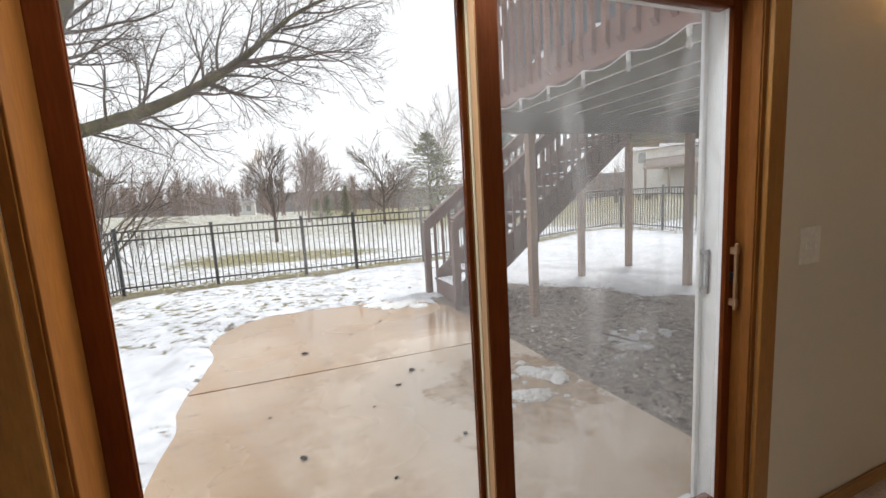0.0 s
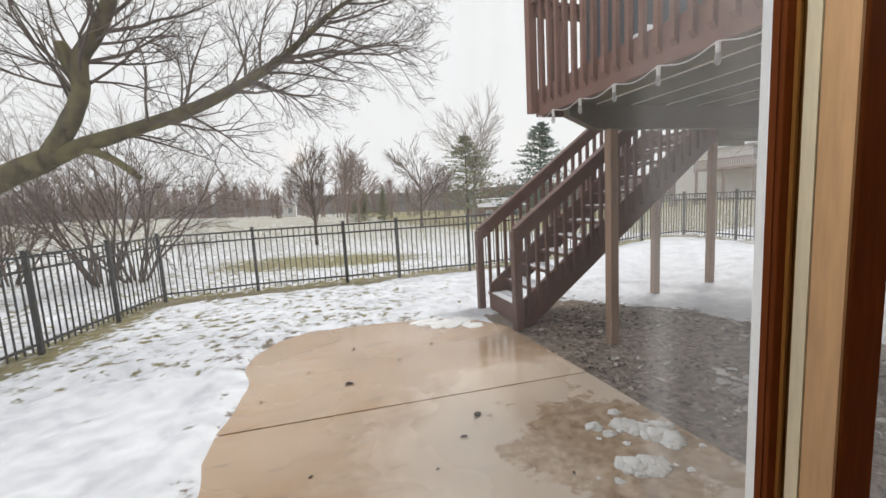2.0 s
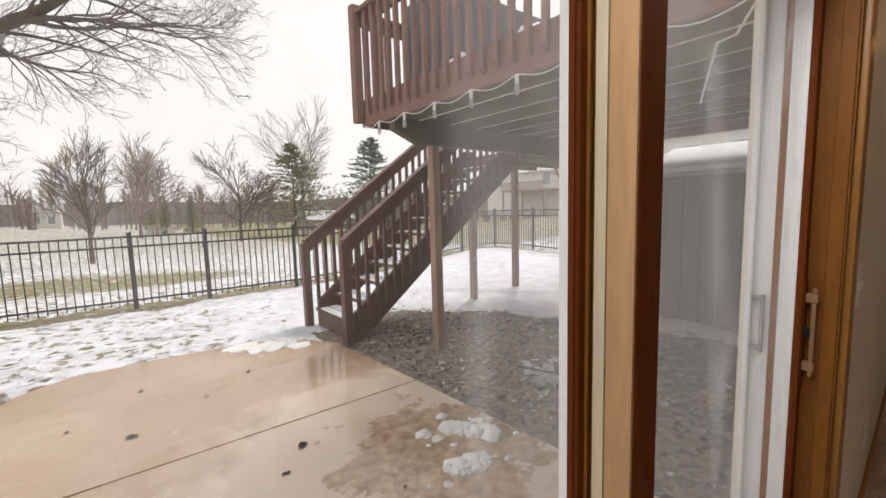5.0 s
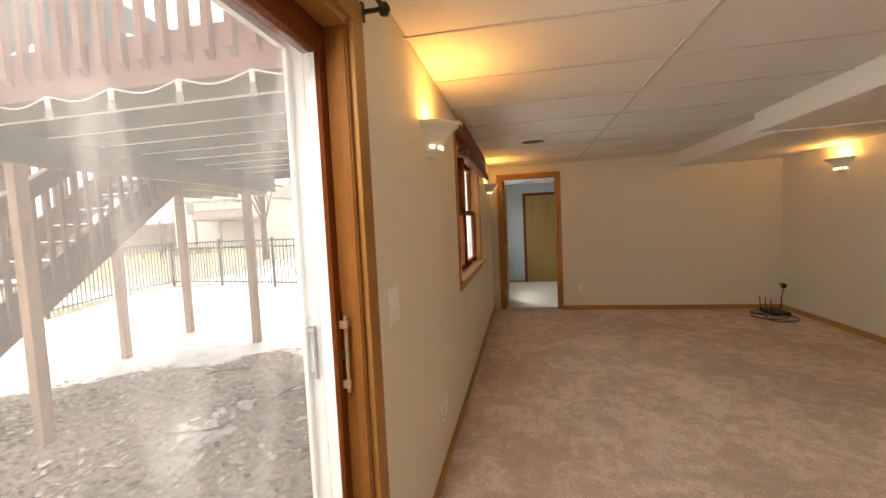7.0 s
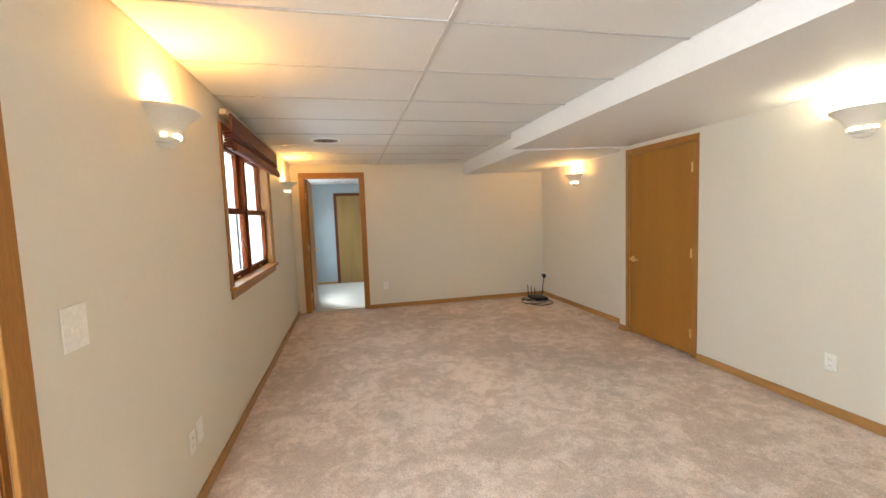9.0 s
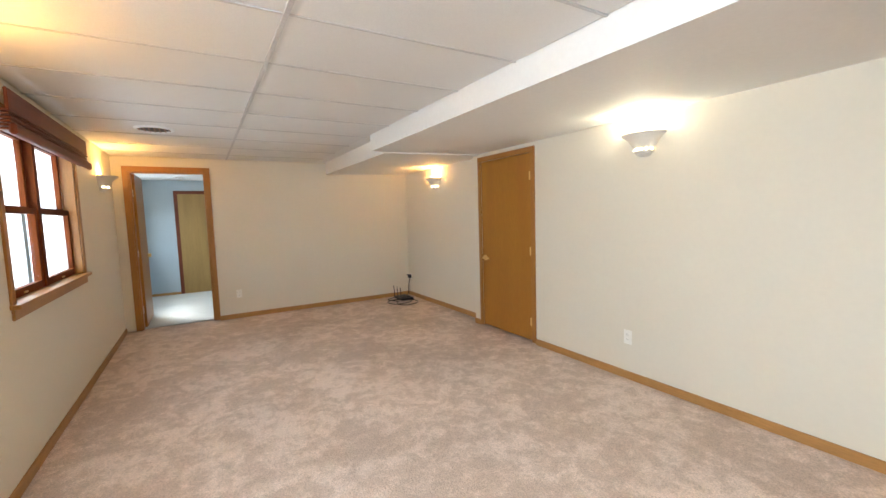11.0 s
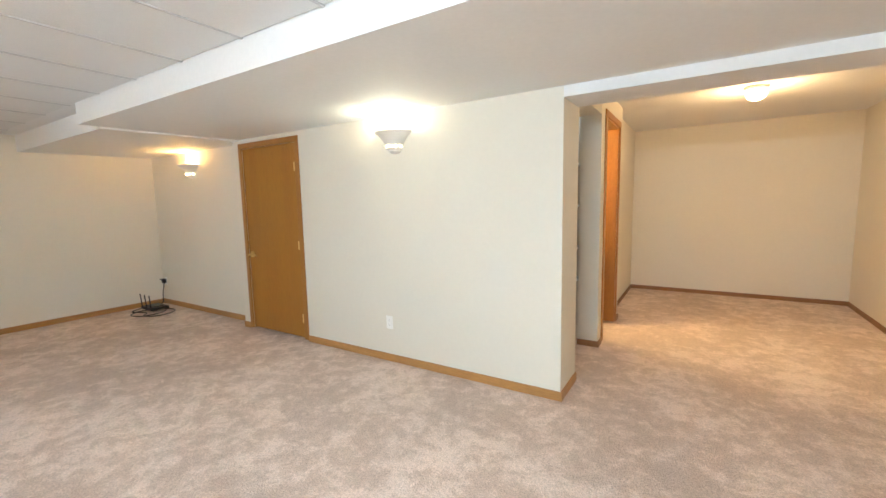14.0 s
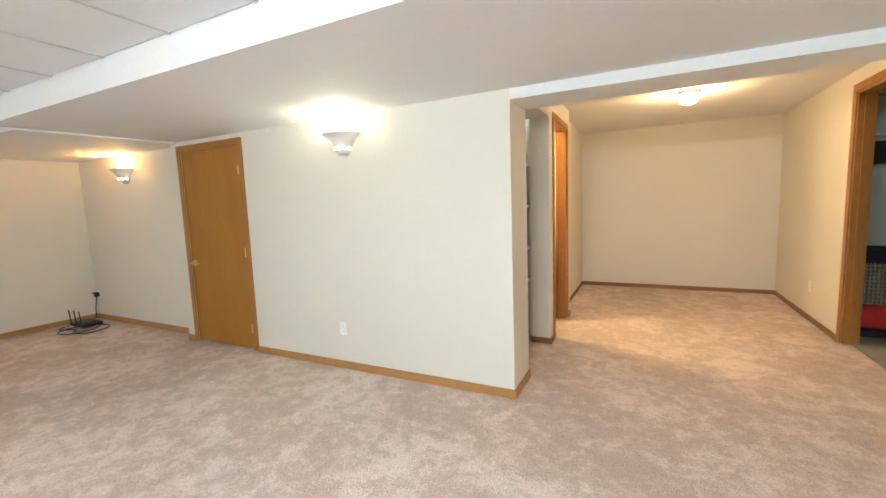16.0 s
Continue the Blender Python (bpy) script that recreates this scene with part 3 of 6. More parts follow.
bm = bmesh.new()
Y0, Y1 = NY, NY + 0.22
for a in ((WX - 0.2, OX0, 0.0, 2.5), (OX0, OX1, OZ, 2.5), (OX1, W0, 0.0, 2.5), (W0, W1, 0.0, WZ0), (W0, W1, WZ1, 2.5), (W1, 8.1, 0.0, 2.5), (8.1, 9.7, 0.0, 0.9), (8.1, 9.7, 2.1, 2.5), (9.7, EX + 3.0, 0.0, 2.5)):
    bx(bm, a[0], a[1], Y0, Y1, a[2] - (0.12 if a[2] == 0 else 0), a[3])
structure("wall_north", bm, M_WALL, "cream painted wall with patio door and window", "wall")
DY0, DY1, DZ = 0.385, 1.225, 2.075
bm = bmesh.new()
bx(bm, EX, EX + 0.12, DY1, NY, 0, 2.5)
bx(bm, EX, EX + 0.12, -2.9, DY0, 0, 2.5)
bx(bm, EX, EX + 0.12, DY0, DY1, DZ, 2.5)
structure("wall_east", bm, M_WALL, "cream painted end wall with a doorway", "wall")
JX, JY = 5.02, -2.68
DX0, DX1, DDZ = 3.955, 4.84, 2.03
bm = bmesh.new()
bx(bm, 1.285, DX0, SY - 0.40, SY, 0, SOFZ + 0.3)
bx(bm, DX0, DX1, SY - 0.40, SY, DDZ, SOFZ + 0.3)
bx(bm, DX0, DX1, SY - 0.40, SY - 0.13, 0, DDZ)
bx(bm, DX1, JX, SY - 0.40, SY, 0, SOFZ + 0.3)
bx(bm, JX, EX, SY - 0.40, JY, 0, SOFZ + 0.3)
structure("wall_south", bm, M_WALL, "cream painted wall with a small jog beside the door", "wall")
NKY, NKZ = -6.79, 2.41
CY0, CY1, CDZ = -4.66, -3.76, 2.215
bm = bmesh.new()
bx(bm, WX - 0.12, WX, CY1, NY, 0, 2.5)
bx(bm, WX - 0.12, WX, NKY, CY0, 0, 2.5)
bx(bm, WX - 0.12, WX, CY0, CY1, CDZ, 2.5)
structure("wall_west", bm, M_WALL, "cream painted wall with a closet doorway", "wall")
structure("wall_nook_back", box(WX - 0.12, 1.6, NKY - 0.12, NKY, 0, 2.55), M_WALL, "cream painted back wall of the nook", "wall")
PY = -3.77
BY0, BY1, BZ = -4.70, -3.98, 2.17
bm = bmesh.new()
bx(bm, 1.285, 1.47, BY1, PY, 0, 2.55)
bx(bm, 1.285, 1.40, BY0, BY1, BZ, 2.55)
bx(bm, 1.285, 1.40, -4.90, BY0, 0, 2.55)
bx(bm, 1.385, 1.50, NKY, -4.90, 0, 2.55)
structure("wall_nook_side", bm, M_WALL, "cream painted wall with a bathroom doorway", "wall")
bm = bmesh.new()
bx(bm, 2.0, 2.06, PY - 0.15, SY - 0.40, 0, 2.55)
bx(bm, 1.288, 2.0, PY, SY - 0.40, 2.16, 2.55)
structure("wall_alcove", bm, M_WALL, "cream painted recess for shelves", "wall")

# suspended ceiling: lay-in tiles in a white grid
bm = bmesh.new()
bx(bm, WX - 0.12, EX + 0.12, -1.14, NY + 0.22, CZ + 0.02, CZ + 0.22)
xs = [2.56 + 0.61 * k for k in range(-7, 9)]
xs = [x for x in xs if WX < x < EX]
edges_x = [WX] + xs + [EX]
edges_y = [-1.14, 0.10, NY]
for i in range(len(edges_x) - 1):
    for j in range(2):
        tilt = random.uniform(-0.0015, 0.0015)
        bx(bm, edges_x[i] + 0.010, edges_x[i + 1] - 0.010, edges_y[j] + 0.010, edges_y[j + 1] - 0.010, CZ + 0.004 + tilt, CZ + 0.03)
ceil = structure("ceiling", bm, M_CEIL, "white suspended ceiling of fissured tiles", "ceiling")
bm = bmesh.new()
bx(bm, WX, EX, 0.10 - 0.011, 0.10 + 0.011, CZ - 0.002, CZ + 0.012)
for x in xs:
    bx(bm, x - 0.007, x + 0.007, -1.14, 0.089, CZ, CZ + 0.012)
    bx(bm, x - 0.007, x + 0.007, 0.111, NY, CZ, CZ + 0.012)
structure("trim_ceiling_grid", bm, M_GRID, "white metal grid between ceiling tiles", "ceiling grid")
bm = bmesh.new()
bx(bm, WX - 0.12, 4.89, SY - 0.001, -1.14, SOFZ, CZ + 0.22)
bx(bm, 4.89, EX, SY - 0.14, -1.29, SOFZ - 0.012, CZ + 0.22)
bx(bm, 4.89, EX, -1.29, -1.14, CZ + 0.012, CZ + 0.22)
for v_ in bm.verts:
    # the boxing rises a little towards the wall
    if v_.co.y < SY + 0.05 and v_.co.z < CZ:
        v_.co.z += 0.032
structure("ceiling_soffit", bm, M_SOFFIT, "white boxed soffit below the ceiling", "soffit")
structure("ceiling_header", box(WX, 1.285, SY - 0.36, SY, 2.062, 2.6), M_SOFFIT, "white header over the nook opening", "header")
structure("ceiling_nook", box(WX - 0.12, 1.6, NKY - 0.12, SY - 0.36, NKZ, NKZ + 0.15), M_SOFFIT, "white flat ceiling of the nook", "ceiling")


# ---- baseboards ----
def baseboard(name, runs, mat=M_OAK_BASE, label="stained oak baseboard", height=0.055):
    bm = bmesh.new()
    for x0, x1, y0, y1 in runs:
        bx(bm, x0, x1, y0, y1, -0.012, height - 0.007)
        # a thinner rounded lip on top
        sx, sy = (0.003, 0.0) if abs(x1 - x0) < abs(y1 - y0) else (0.0, 0.003)
        bx(bm, x0 + sx, x1 - sx, y0 + sy, y1 - sy, height - 0.007, height)
    return structure(name, bm, mat, label, "baseboard")


T = 0.013
baseboard("baseboard_north", [(OX1 + 0.10, EX, NY - T, NY), (WX, OX0 - 0.10, NY - T, NY)])
baseboard("baseboard_east", [(EX - T, EX, JY, DY0 - 0.062)])
baseboard("baseboard_south", [(1.285, DX0 - 0.062, SY, SY + T), (DX1 + 0.062, JX, SY, SY + T), (JX, EX - T, JY, JY + T), (JX, JX + T, JY + T, SY)])
baseboard("baseboard_corner", [(1.285 - T, 1.285, SY - 0.40, SY + T)])
baseboard("baseboard_nook", [(WX + T, 1.385 - T, NKY, NKY + T), (1.385 - T, 1.385, NKY, -4.90), (1.285 - T, 1.285, -4.90, BY0 - 0.065), (1.285 - T, 1.285, BY1 + 0.065, PY + T), (1.285, 1.47, PY, PY + T), (WX, WX + T, NKY, CY0 - 0.07), (WX, WX + T, CY1 + 0.07, NY)], M_DARKBASE, "dark brown stained baseboard", 0.045)


# ---- interior doors ----
def casing(parent, axis, at, a, b, top, w, t, side, mat=M_OAK_TRIM):
    """Door trim on the wall face at (a fixed x or y), about an opening from a to b, standing t out on the given side."""
    lo, hi = (at, at + t * side) if side > 0 else (at + t * side, at)

    def piece(name, u0, u1, z0, z1):
        if axis == "y":
            bm = box(u0, u1, lo, hi, z0, z1, 0.004)
        else:
            bm = box(lo, hi, u0, u1, z0, z1, 0.004)
        part(name, bm, mat, parent)
    piece("side_casing", a - w, a, 0.0, top)
    piece("side_casing", b, b + w, 0.0, top)
    piece("head_casing", a - w, b + w, top, top + w)


def lever(parent, x, y, z, out, side):
    """Brass lever handle with a round rose."""
    part("rose", cyl((x, y + out * 0.006, z), 0.034, 0.034, 0.012, "y", 24), M_BRASS, parent, "polished brass rose")
    part("lever", bx(cyl((x, y + out * 0.03, z), 0.009, 0.009, 0.05, "y", 14), min(x, x + side * 0.12), max(x, x + side * 0.12), y + out * 0.045 - 0.008, y + out * 0.045 + 0.008, z - 0.009, z + 0.009, 0.004), M_BRASS, parent, "polished brass lever")


door = thing("door_1", (DX0, SY, 0), "closed flat golden oak door with brass lever", "door", kind="structure")
casing(door, "y", SY, DX0, DX1, DDZ, 0.058, 0.014, 1)
leaf = part("leaf", box(DX0 + 0.004, DX1 - 0.004, SY - 0.045, SY - 0.008, 0.012, DDZ - 0.004, 0.003), M_OAK, door)
for b in (box(DX0, DX0 + 0.003, SY - 0.129, SY - 0.001, 0, DDZ), box(DX1 - 0.003, DX1, SY - 0.129, SY - 0.001, 0, DDZ), box(DX0 + 0.003, DX1 - 0.003, SY - 0.129, SY - 0.001, DDZ - 0.003, DDZ)):
    part("jamb", b, M_OAK_TRIM, door)
lever(leaf, DX1 - 0.055, SY - 0.008, 0.86, 1, -1)
for z in (0.22, 0.99, 1.79):
    part("hinge", bx(cyl((DX0 + 0.010, SY + 0.004, z), 0.009, 0.009, 0.09, "z", 10), DX0 + 0.012, DX0 + 0.040, SY - 0.0085, SY - 0.004, z - 0.042, z + 0.042), M_BRASS, door, "brass hinge")

door = thing("door_2", (EX, DY0, 0), "open doorway with oak trim and a swung-back door", "door", kind="structure")
casing(door, "x", EX, DY0, DY1, DZ, 0.066, 0.014, -1)
casing(door, "x", EX + 0.12, DY0, DY1, DZ, 0.066, 0.014, 1)
for nm, b in (("jamb", box(EX, EX + 0.12, DY0, DY0 + 0.016, 0, DZ)), ("jamb", box(EX, EX + 0.12, DY1 - 0.016, DY1, 0, DZ)), ("jamb_head", box(EX, EX + 0.12, DY0 + 0.016, DY1 - 0.016, DZ - 0.016, DZ))):
    part(nm, b, M_OAK_TRIM, door)
leaf = part("leaf", box(EX + 0.125, EX + 0.92, DY1 - 0.045, DY1 - 0.010, 0.012, DZ - 0.02, 0.003), M_OAK, door)
part("doorknob", cyl((EX + 0.86, DY1 - 0.065, 0.93), 0.026, 0.026, 0.04, "y", 18), M_BRASS, leaf, "brass knob")
for z in (0.25, 1.0, 1.8):
    part("hinge", box(EX + 0.10, EX + 0.123, DY1 - 0.020, DY1 - 0.0165, z - 0.045, z + 0.045), M_PLATE, door, "pale steel hinge")

# room beyond the doorway
RX1 = 10.1
bm = bmesh.new()
bx(bm, RX1, RX1 + 0.12, -2.0, NY, 0, 2.5)
bx(bm, EX + 0.12, RX1, -2.12, -2.0, 0, 2.5)
structure("wall_far_room", bm, M_BLUEWALL, "pale blue painted walls of the next room", "wall")
structure("trim_far_room_north", box(EX + 0.12, RX1, NY - 0.006, NY - 0.001, 0, 0.9), M_BLUEWALL, "pale blue wall below the window", "wall")
structure("ceiling_far_room", box(EX + 0.12, RX1 + 0.12, -2.12, NY, 2.20, 2.5), M_CEIL, "white ceiling of the next room", "ceiling")
door = thing("door_3", (RX1, 0.4, 0), "closed olive-brown door with dark trim in a pale blue wall", "door", kind="structure")
FD0, FD1 = 0.07, 0.83
casing(door, "x", RX1, FD0, FD1, 1.94, 0.062, 0.014, -1, M_VANITY)
part("leaf", box(RX1 - 0.008, RX1 - 0.002, FD0, FD1, 0.01, 1.94), M_OLIVEDOOR, door)
part("doorknob", cyl((RX1 - 0.04, FD0 + 0.07, 0.93), 0.024, 0.028, 0.06, "x", 16), M_GREYMETAL, door, "dull knob")
structure("floor_far_room", box(EX + 0.06, RX1, -2.0, NY, 0.0, 0.008), M_PALEFLOOR, "daylit pale grey floor of the next room", "floor")
baseboard("baseboard_far_room", [(RX1 - T, RX1, FD1 + 0.062, NY)])


def register(name, x, y, z, w, d):
    """Round-ended ceiling register: white rim, dark louvres."""
    r = thing(name, (x, y, z), "white round ceiling register with dark louvres", "vent")
    part("rim", lathe([(w * 0.43, -0.002), (w * 0.45, -0.018), (w * 0.5, -0.012), (w * 0.52, 0.0)], (x, y, z), seg=28), M_VINYL, r, smooth=True)
    part("opening", cyl((x, y, z - 0.003), w * 0.44, w * 0.44, 0.004, "z", 28), M_SLOT, r, "dark disc for the duct shade")
    for k in range(-3, 4):
        half = math.sqrt(max(0.0, 0.43 ** 2 - (k * 0.13) ** 2)) * w
        part("louvre", box(x - half, x + half, y + k * w * 0.13 - 0.004, y + k * w * 0.13 + 0.004, z - 0.013, z - 0.006), M_DARKBASE, r)
    return r


register("ceiling_vent", 5.28, 0.77, CZ, 0.30, 0.3)
register("ceiling_vent", 9.4, 0.75, 2.20, 0.26, 0.3)


# ---- electric plates ----
def plate(name, x, y, z, axis, side, w, h, kind, label):
    """A wall plate; axis is the wall's normal axis, side the way it faces."""
    ob = thing(name, (x, y, z), label, "switch" if kind == "switch" else "outlet")

    def put(nm, u0, u1, z0, z1, d0, d1, mat, lab="", bev=0.0, parent=None):
        if axis == "y":
            bm = box(x + u0, x + u1, min(y + side * d0, y + side * d1), max(y + side * d0, y + side * d1), z + z0, z + z1, bev)
        else:
            bm = box(min(x + side * d0, x + side * d1), max(x + side * d0, x + side * d1), y + u0, y + u1, z + z0, z + z1, bev)
        return part(nm, bm, mat, parent or ob, lab)
    put("cover", -w / 2, w / 2, -h / 2, h / 2, 0.0, 0.006, M_PLATE, bev=0.002)
    if kind == "switch":
        for u in ((-w * 0.22, w * 0.22) if w > 0.1 else (0.0,)):
            put("toggle", u - 0.005, u + 0.005, -0.012, 0.012, 0.006, 0.014, M_PLATE, bev=0.002)
    elif kind == "outlet":
        for dz in (-0.021, 0.021):
            face = put("socket", -0.017, 0.017, dz - 0.014, dz + 0.014, 0.006, 0.008, M_PLATE)
            for u in (-0.007, 0.005):
                put("slot", u, u + 0.002, dz - 0.005, dz + 0.005, 0.008, 0.0085, M_SLOT, "", 0.0)
    return ob


plate("light_switch", 2.20, NY, 1.13, "y", -1, 0.115, 0.135, "switch", "cream double light switch plate beside the patio door")
plate("outlet", 2.965, NY, 0.345, "y", -1, 0.072, 0.118, "outlet", "cream duplex outlet above the baseboard")
plate("outlet", 3.075, NY, 0.35, "y", -1, 0.072, 0.118, "blank", "cream blank cover plate beside an outlet")
plate("outlet", 2.81, SY, 0.345, "y", 1, 0.072, 0.118, "outlet", "cream duplex outlet on the long wall")
plate("outlet", EX, 0.06, 0.345, "x", -1, 0.072, 0.118, "outlet", "cream duplex outlet on the end wall")
plate("outlet", WX, -5.49, 0.36, "x", 1, 0.072, 0.118, "outlet", "cream outlet in the nook")


# ---- wall sconces ----
def sconce(x, y, z, side, label):
    """Half-bowl plaster uplight, hollow, with a flared rim and a lit slot below; z is the rim's height."""
    ob = thing("wall_sconce", (x, y, z), label, "wall lamp", "half-bowl wall sconces")
    prof = [(0.0, -0.150), (0.060, -0.150), (0.075, -0.140), (0.082, -0.105), (0.120, -0.050), (0.158, -0.018), (0.170, -0.010), (0.172, 0.0), (0.160, 0.002), (0.145, -0.018), (0.110, -0.052), (0.070, -0.100), (0.0, -0.110)]
    start = 180.0 if side < 0 else 0.0
    bm = lathe(prof, (x, y, z), start, 180.0, 24)
    part("bowl", bm, M_PLASTER, ob, smooth=True)
    part("back_plate", box(x - 0.085, x + 0.085, min(y, y + side * 0.006), max(y, y + side * 0.006), z - 0.145, z - 0.02), M_PLASTER, ob)
    for a0, sweep in ((58, 52), (124, 12), (22, 16), (150, 14)):
        lens = lathe([(0.0785, -0.130), (0.0835, -0.128), (0.0852, -0.115), (0.082, -0.113)], (x, y, z), start + a0, sweep, 10)
        part("light_slot", lens, M_LENS, ob, "lit slot")
    part("bottom_cup", lathe([(0.0, -0.176), (0.030, -0.174), (0.052, -0.164), (0.062, -0.150), (0.0, -0.149)], (x, y, z), start, 180.0, 20), M_PLASTER, ob, smooth=True)
    part("lamp_bulb", lathe([(0, -0.095), (0.014, -0.093), (0.016, -0.07), (0.026, -0.045), (0.028, -0.03), (0.018, -0.012), (0, -0.006)], (x, y + side * 0.06, z), seg=14), M_BULBGLOW, ob, "lit bulb", smooth=True)
    return ob


for sx_, sy_, sz_, sd_, col_, lab_ in (
        (2.93, NY, 1.955, -1, WARM, "white plaster half-bowl sconce glowing amber near the patio door"),
        (6.55, NY, 1.94, -1, WARM, "white plaster half-bowl sconce glowing amber past the window"),
        (2.68, SY, 1.985, 1, SOFT, "white plaster half-bowl sconce with a pale bright light"),
        (6.19, JY, 1.955, 1, AMBER, "white plaster half-bowl sconce glowing amber beside the oak door")):
    sconce(sx_, sy_, sz_, sd_, lab_)
    lamp("sconce_light", (sx_, sy_ + sd_ * 0.075, sz_ + 0.012), 2.4 if col_ is not SOFT else 1.6, col_, 0.05)

# ---- nook: ceiling lamp, shelves, bathroom and closet doorways ----
lx, ly = 0.10, -4.70
ob = thing("ceiling_lamp", (lx, ly, NKZ), "small flush ceiling lamp with a lit frosted bowl", "ceiling lamp")
part("base", lathe([(0.0, 0.0), (0.10, 0.0), (0.10, -0.022), (0.085, -0.03)], (lx, ly, NKZ), seg=28), M_PLASTER, ob, smooth=True)
part("bowl", lathe([(0.084, -0.03), (0.088, -0.06), (0.070, -0.10), (0.035, -0.122), (0.0, -0.128)], (lx, ly, NKZ), seg=28), M_BULBGLOW, ob, "lit frosted glass bowl", smooth=True)
lamp("ceiling_lamp_light", (lx, ly, NKZ - 0.20), 4.8, (1.0, 0.58, 0.25), 0.07)
for z in (0.62, 0.93, 1.33, 1.72):
    single("shelf", box(1.475, 1.998, PY - 0.148, SY - 0.402, z, z + 0.02, 0.002), M_VINYL, "white board shelf built into the recess", "shelf", "recess shelves")

door = thing("door_4", (1.285, BY0, 0), "bathroom doorway with oak trim and open door", "door", kind="structure")
casing(door, "x", 1.285, BY0, BY1, BZ, 0.062, 0.014, -1)
for b in (box(1.285, 1.40, BY0, BY0 + 0.018, 0, BZ), box(1.285, 1.40, BY1 - 0.018, BY1, 0, BZ), box(1.285, 1.40, BY0 + 0.018, BY1 - 0.018, BZ - 0.018, BZ)):
    part("jamb", b, M_OAK_TRIM, door)
part("leaf", box(1.48, 2.17, BY1 - 0.055, BY1 - 0.02, 0.012, BZ - 0.03, 0.003), M_OAK, door)
bm = bmesh.new()
bx(bm, 1.40, 3.2, -4.86, -4.75, 0, 2.5)
bx(bm, 3.2, 3.3, -4.75, PY - 0.2, 0, 2.5)
bx(bm, 1.47, 3.2, PY - 0.21, PY - 0.15, 0, 2.5)
structure("wall_bathroom", bm, M_WALL, "cream painted bathroom walls", "wall")
structure("ceiling_bathroom", box(1.40, 3.3, -4.86, PY - 0.1, 2.41, 2.5), M_SOFFIT, "white bathroom ceiling", "ceiling")
van = thing("vanity", (2.0, -4.65, 0), "dark red wooden vanity cabinet", "cabinet")
part("body", box(1.45, 2.5, -4.745, -4.56, 0.0, 0.84, 0.004), M_VANITY, van)
part("worktop", box(1.44, 2.52, -4.745, -4.545, 0.84, 0.87, 0.006), M_PLATE, van, "cream worktop")
lamp("bathroom_light", (2.2, -4.35, 2.2), 11.0, (1.0, 0.66, 0.28), 0.06)

door = thing("door_5", (WX, CY0, 0), "closet doorway with oak trim, door removed", "door", kind="structure")
casing(door, "x", WX, CY0, CY1, CDZ, 0.07, 0.014, 1)
for b in (box(WX - 0.12, WX, CY0, CY0 + 0.018, 0, CDZ), box(WX - 0.12, WX, CY1 - 0.018, CY1, 0, CDZ), box(WX - 0.12, WX, CY0 + 0.018, CY1 - 0.018, CDZ - 0.018, CDZ)):
    part("jamb", b, M_OAK_TRIM, door)
part("stop", box(WX - 0.075, WX - 0.04, CY0 + 0.018, CY0 + 0.030, 0, CDZ - 0.018), M_OAK_TRIM, door)
CBX = -2.35
bm = bmesh.new()
bx(bm, CBX - 0.1, CBX, -6.4, -2.6, 0, 2.55)
bx(bm, CBX, WX - 0.12, -5.52, -5.42, 0, 2.55)
bx(bm, CBX, WX - 0.12, -2.7, -2.6, 0, 2.55)
structure("wall_closet", bm, M_CLOSET, "grey-green painted closet walls", "wall")
structure("ceiling_closet", box(CBX - 0.1, WX - 0.12, -6.5, -2.6, 2.45, 2.55), M_SOFFIT, "white closet ceiling", "ceiling")
structure("floor_closet", box(CBX, WX - 0.06, -6.4, -2.7, 0.0, 0.006), M_LINO, "grey vinyl closet floor", "floor")


# ---- sliding patio door ----
PF0, PF1 = 1.532, 1.572      # fixed panel, outer track
PS0, PS1 = 1.470, 1.520      # sliding panel, inner track
patio = thing("door_6", (OX0, NY, 0), "wood sliding patio door, one fixed and one sliding panel, shut", "patio door", kind="structure")
casing(patio, "y", NY, OX0, OX1, OZ, 0.085, 0.016, -1)
for b in (box(OX0, OX0 + 0.020, NY, PF0 + 0.012, 0.03, OZ), box(OX1 - 0.020, OX1, NY, PF0 + 0.012, 0.03, OZ)):
    part("side_jamb", b, M_PATIO_TRIM, patio)
for b in (box(OX0, OX0 + 0.016, PF0 + 0.012, NY + 0.22, 0.03, OZ), box(OX1 - 0.016, OX1, PF0 + 0.012, NY + 0.205, 0.03, OZ)):
    part("outer_jamb", b, M_VINYL, patio, "white vinyl outer jamb")
for b in (box(OX0 + 0.020, OX0 + 0.027, NY + 0.004, NY + 0.034, 0.03, OZ - 0.024, 0.002), box(OX1 - 0.027, OX1 - 0.020, NY + 0.004, NY + 0.034, 0.03, OZ - 0.024, 0.002)):
    part("stop_bead", b, M_PATIO_TRIM, patio, "shade-toned oak stop bead")
part("head_jamb", box(OX0 + 0.02, OX1 - 0.02, NY, NY + 0.22, OZ - 0.022, OZ), M_OAK_TRIM, patio)
part("threshold", box(OX0, OX1, NY, NY + 0.24, -0.03, 0.028, 0.004), M_GREYMETAL, patio, "grey metal threshold")
part("track", box(OX0 + 0.02, OX1 - 0.02, PS0 + 0.055, PS0 + 0.062, 0.028, 0.042), M_GREYMETAL, patio)


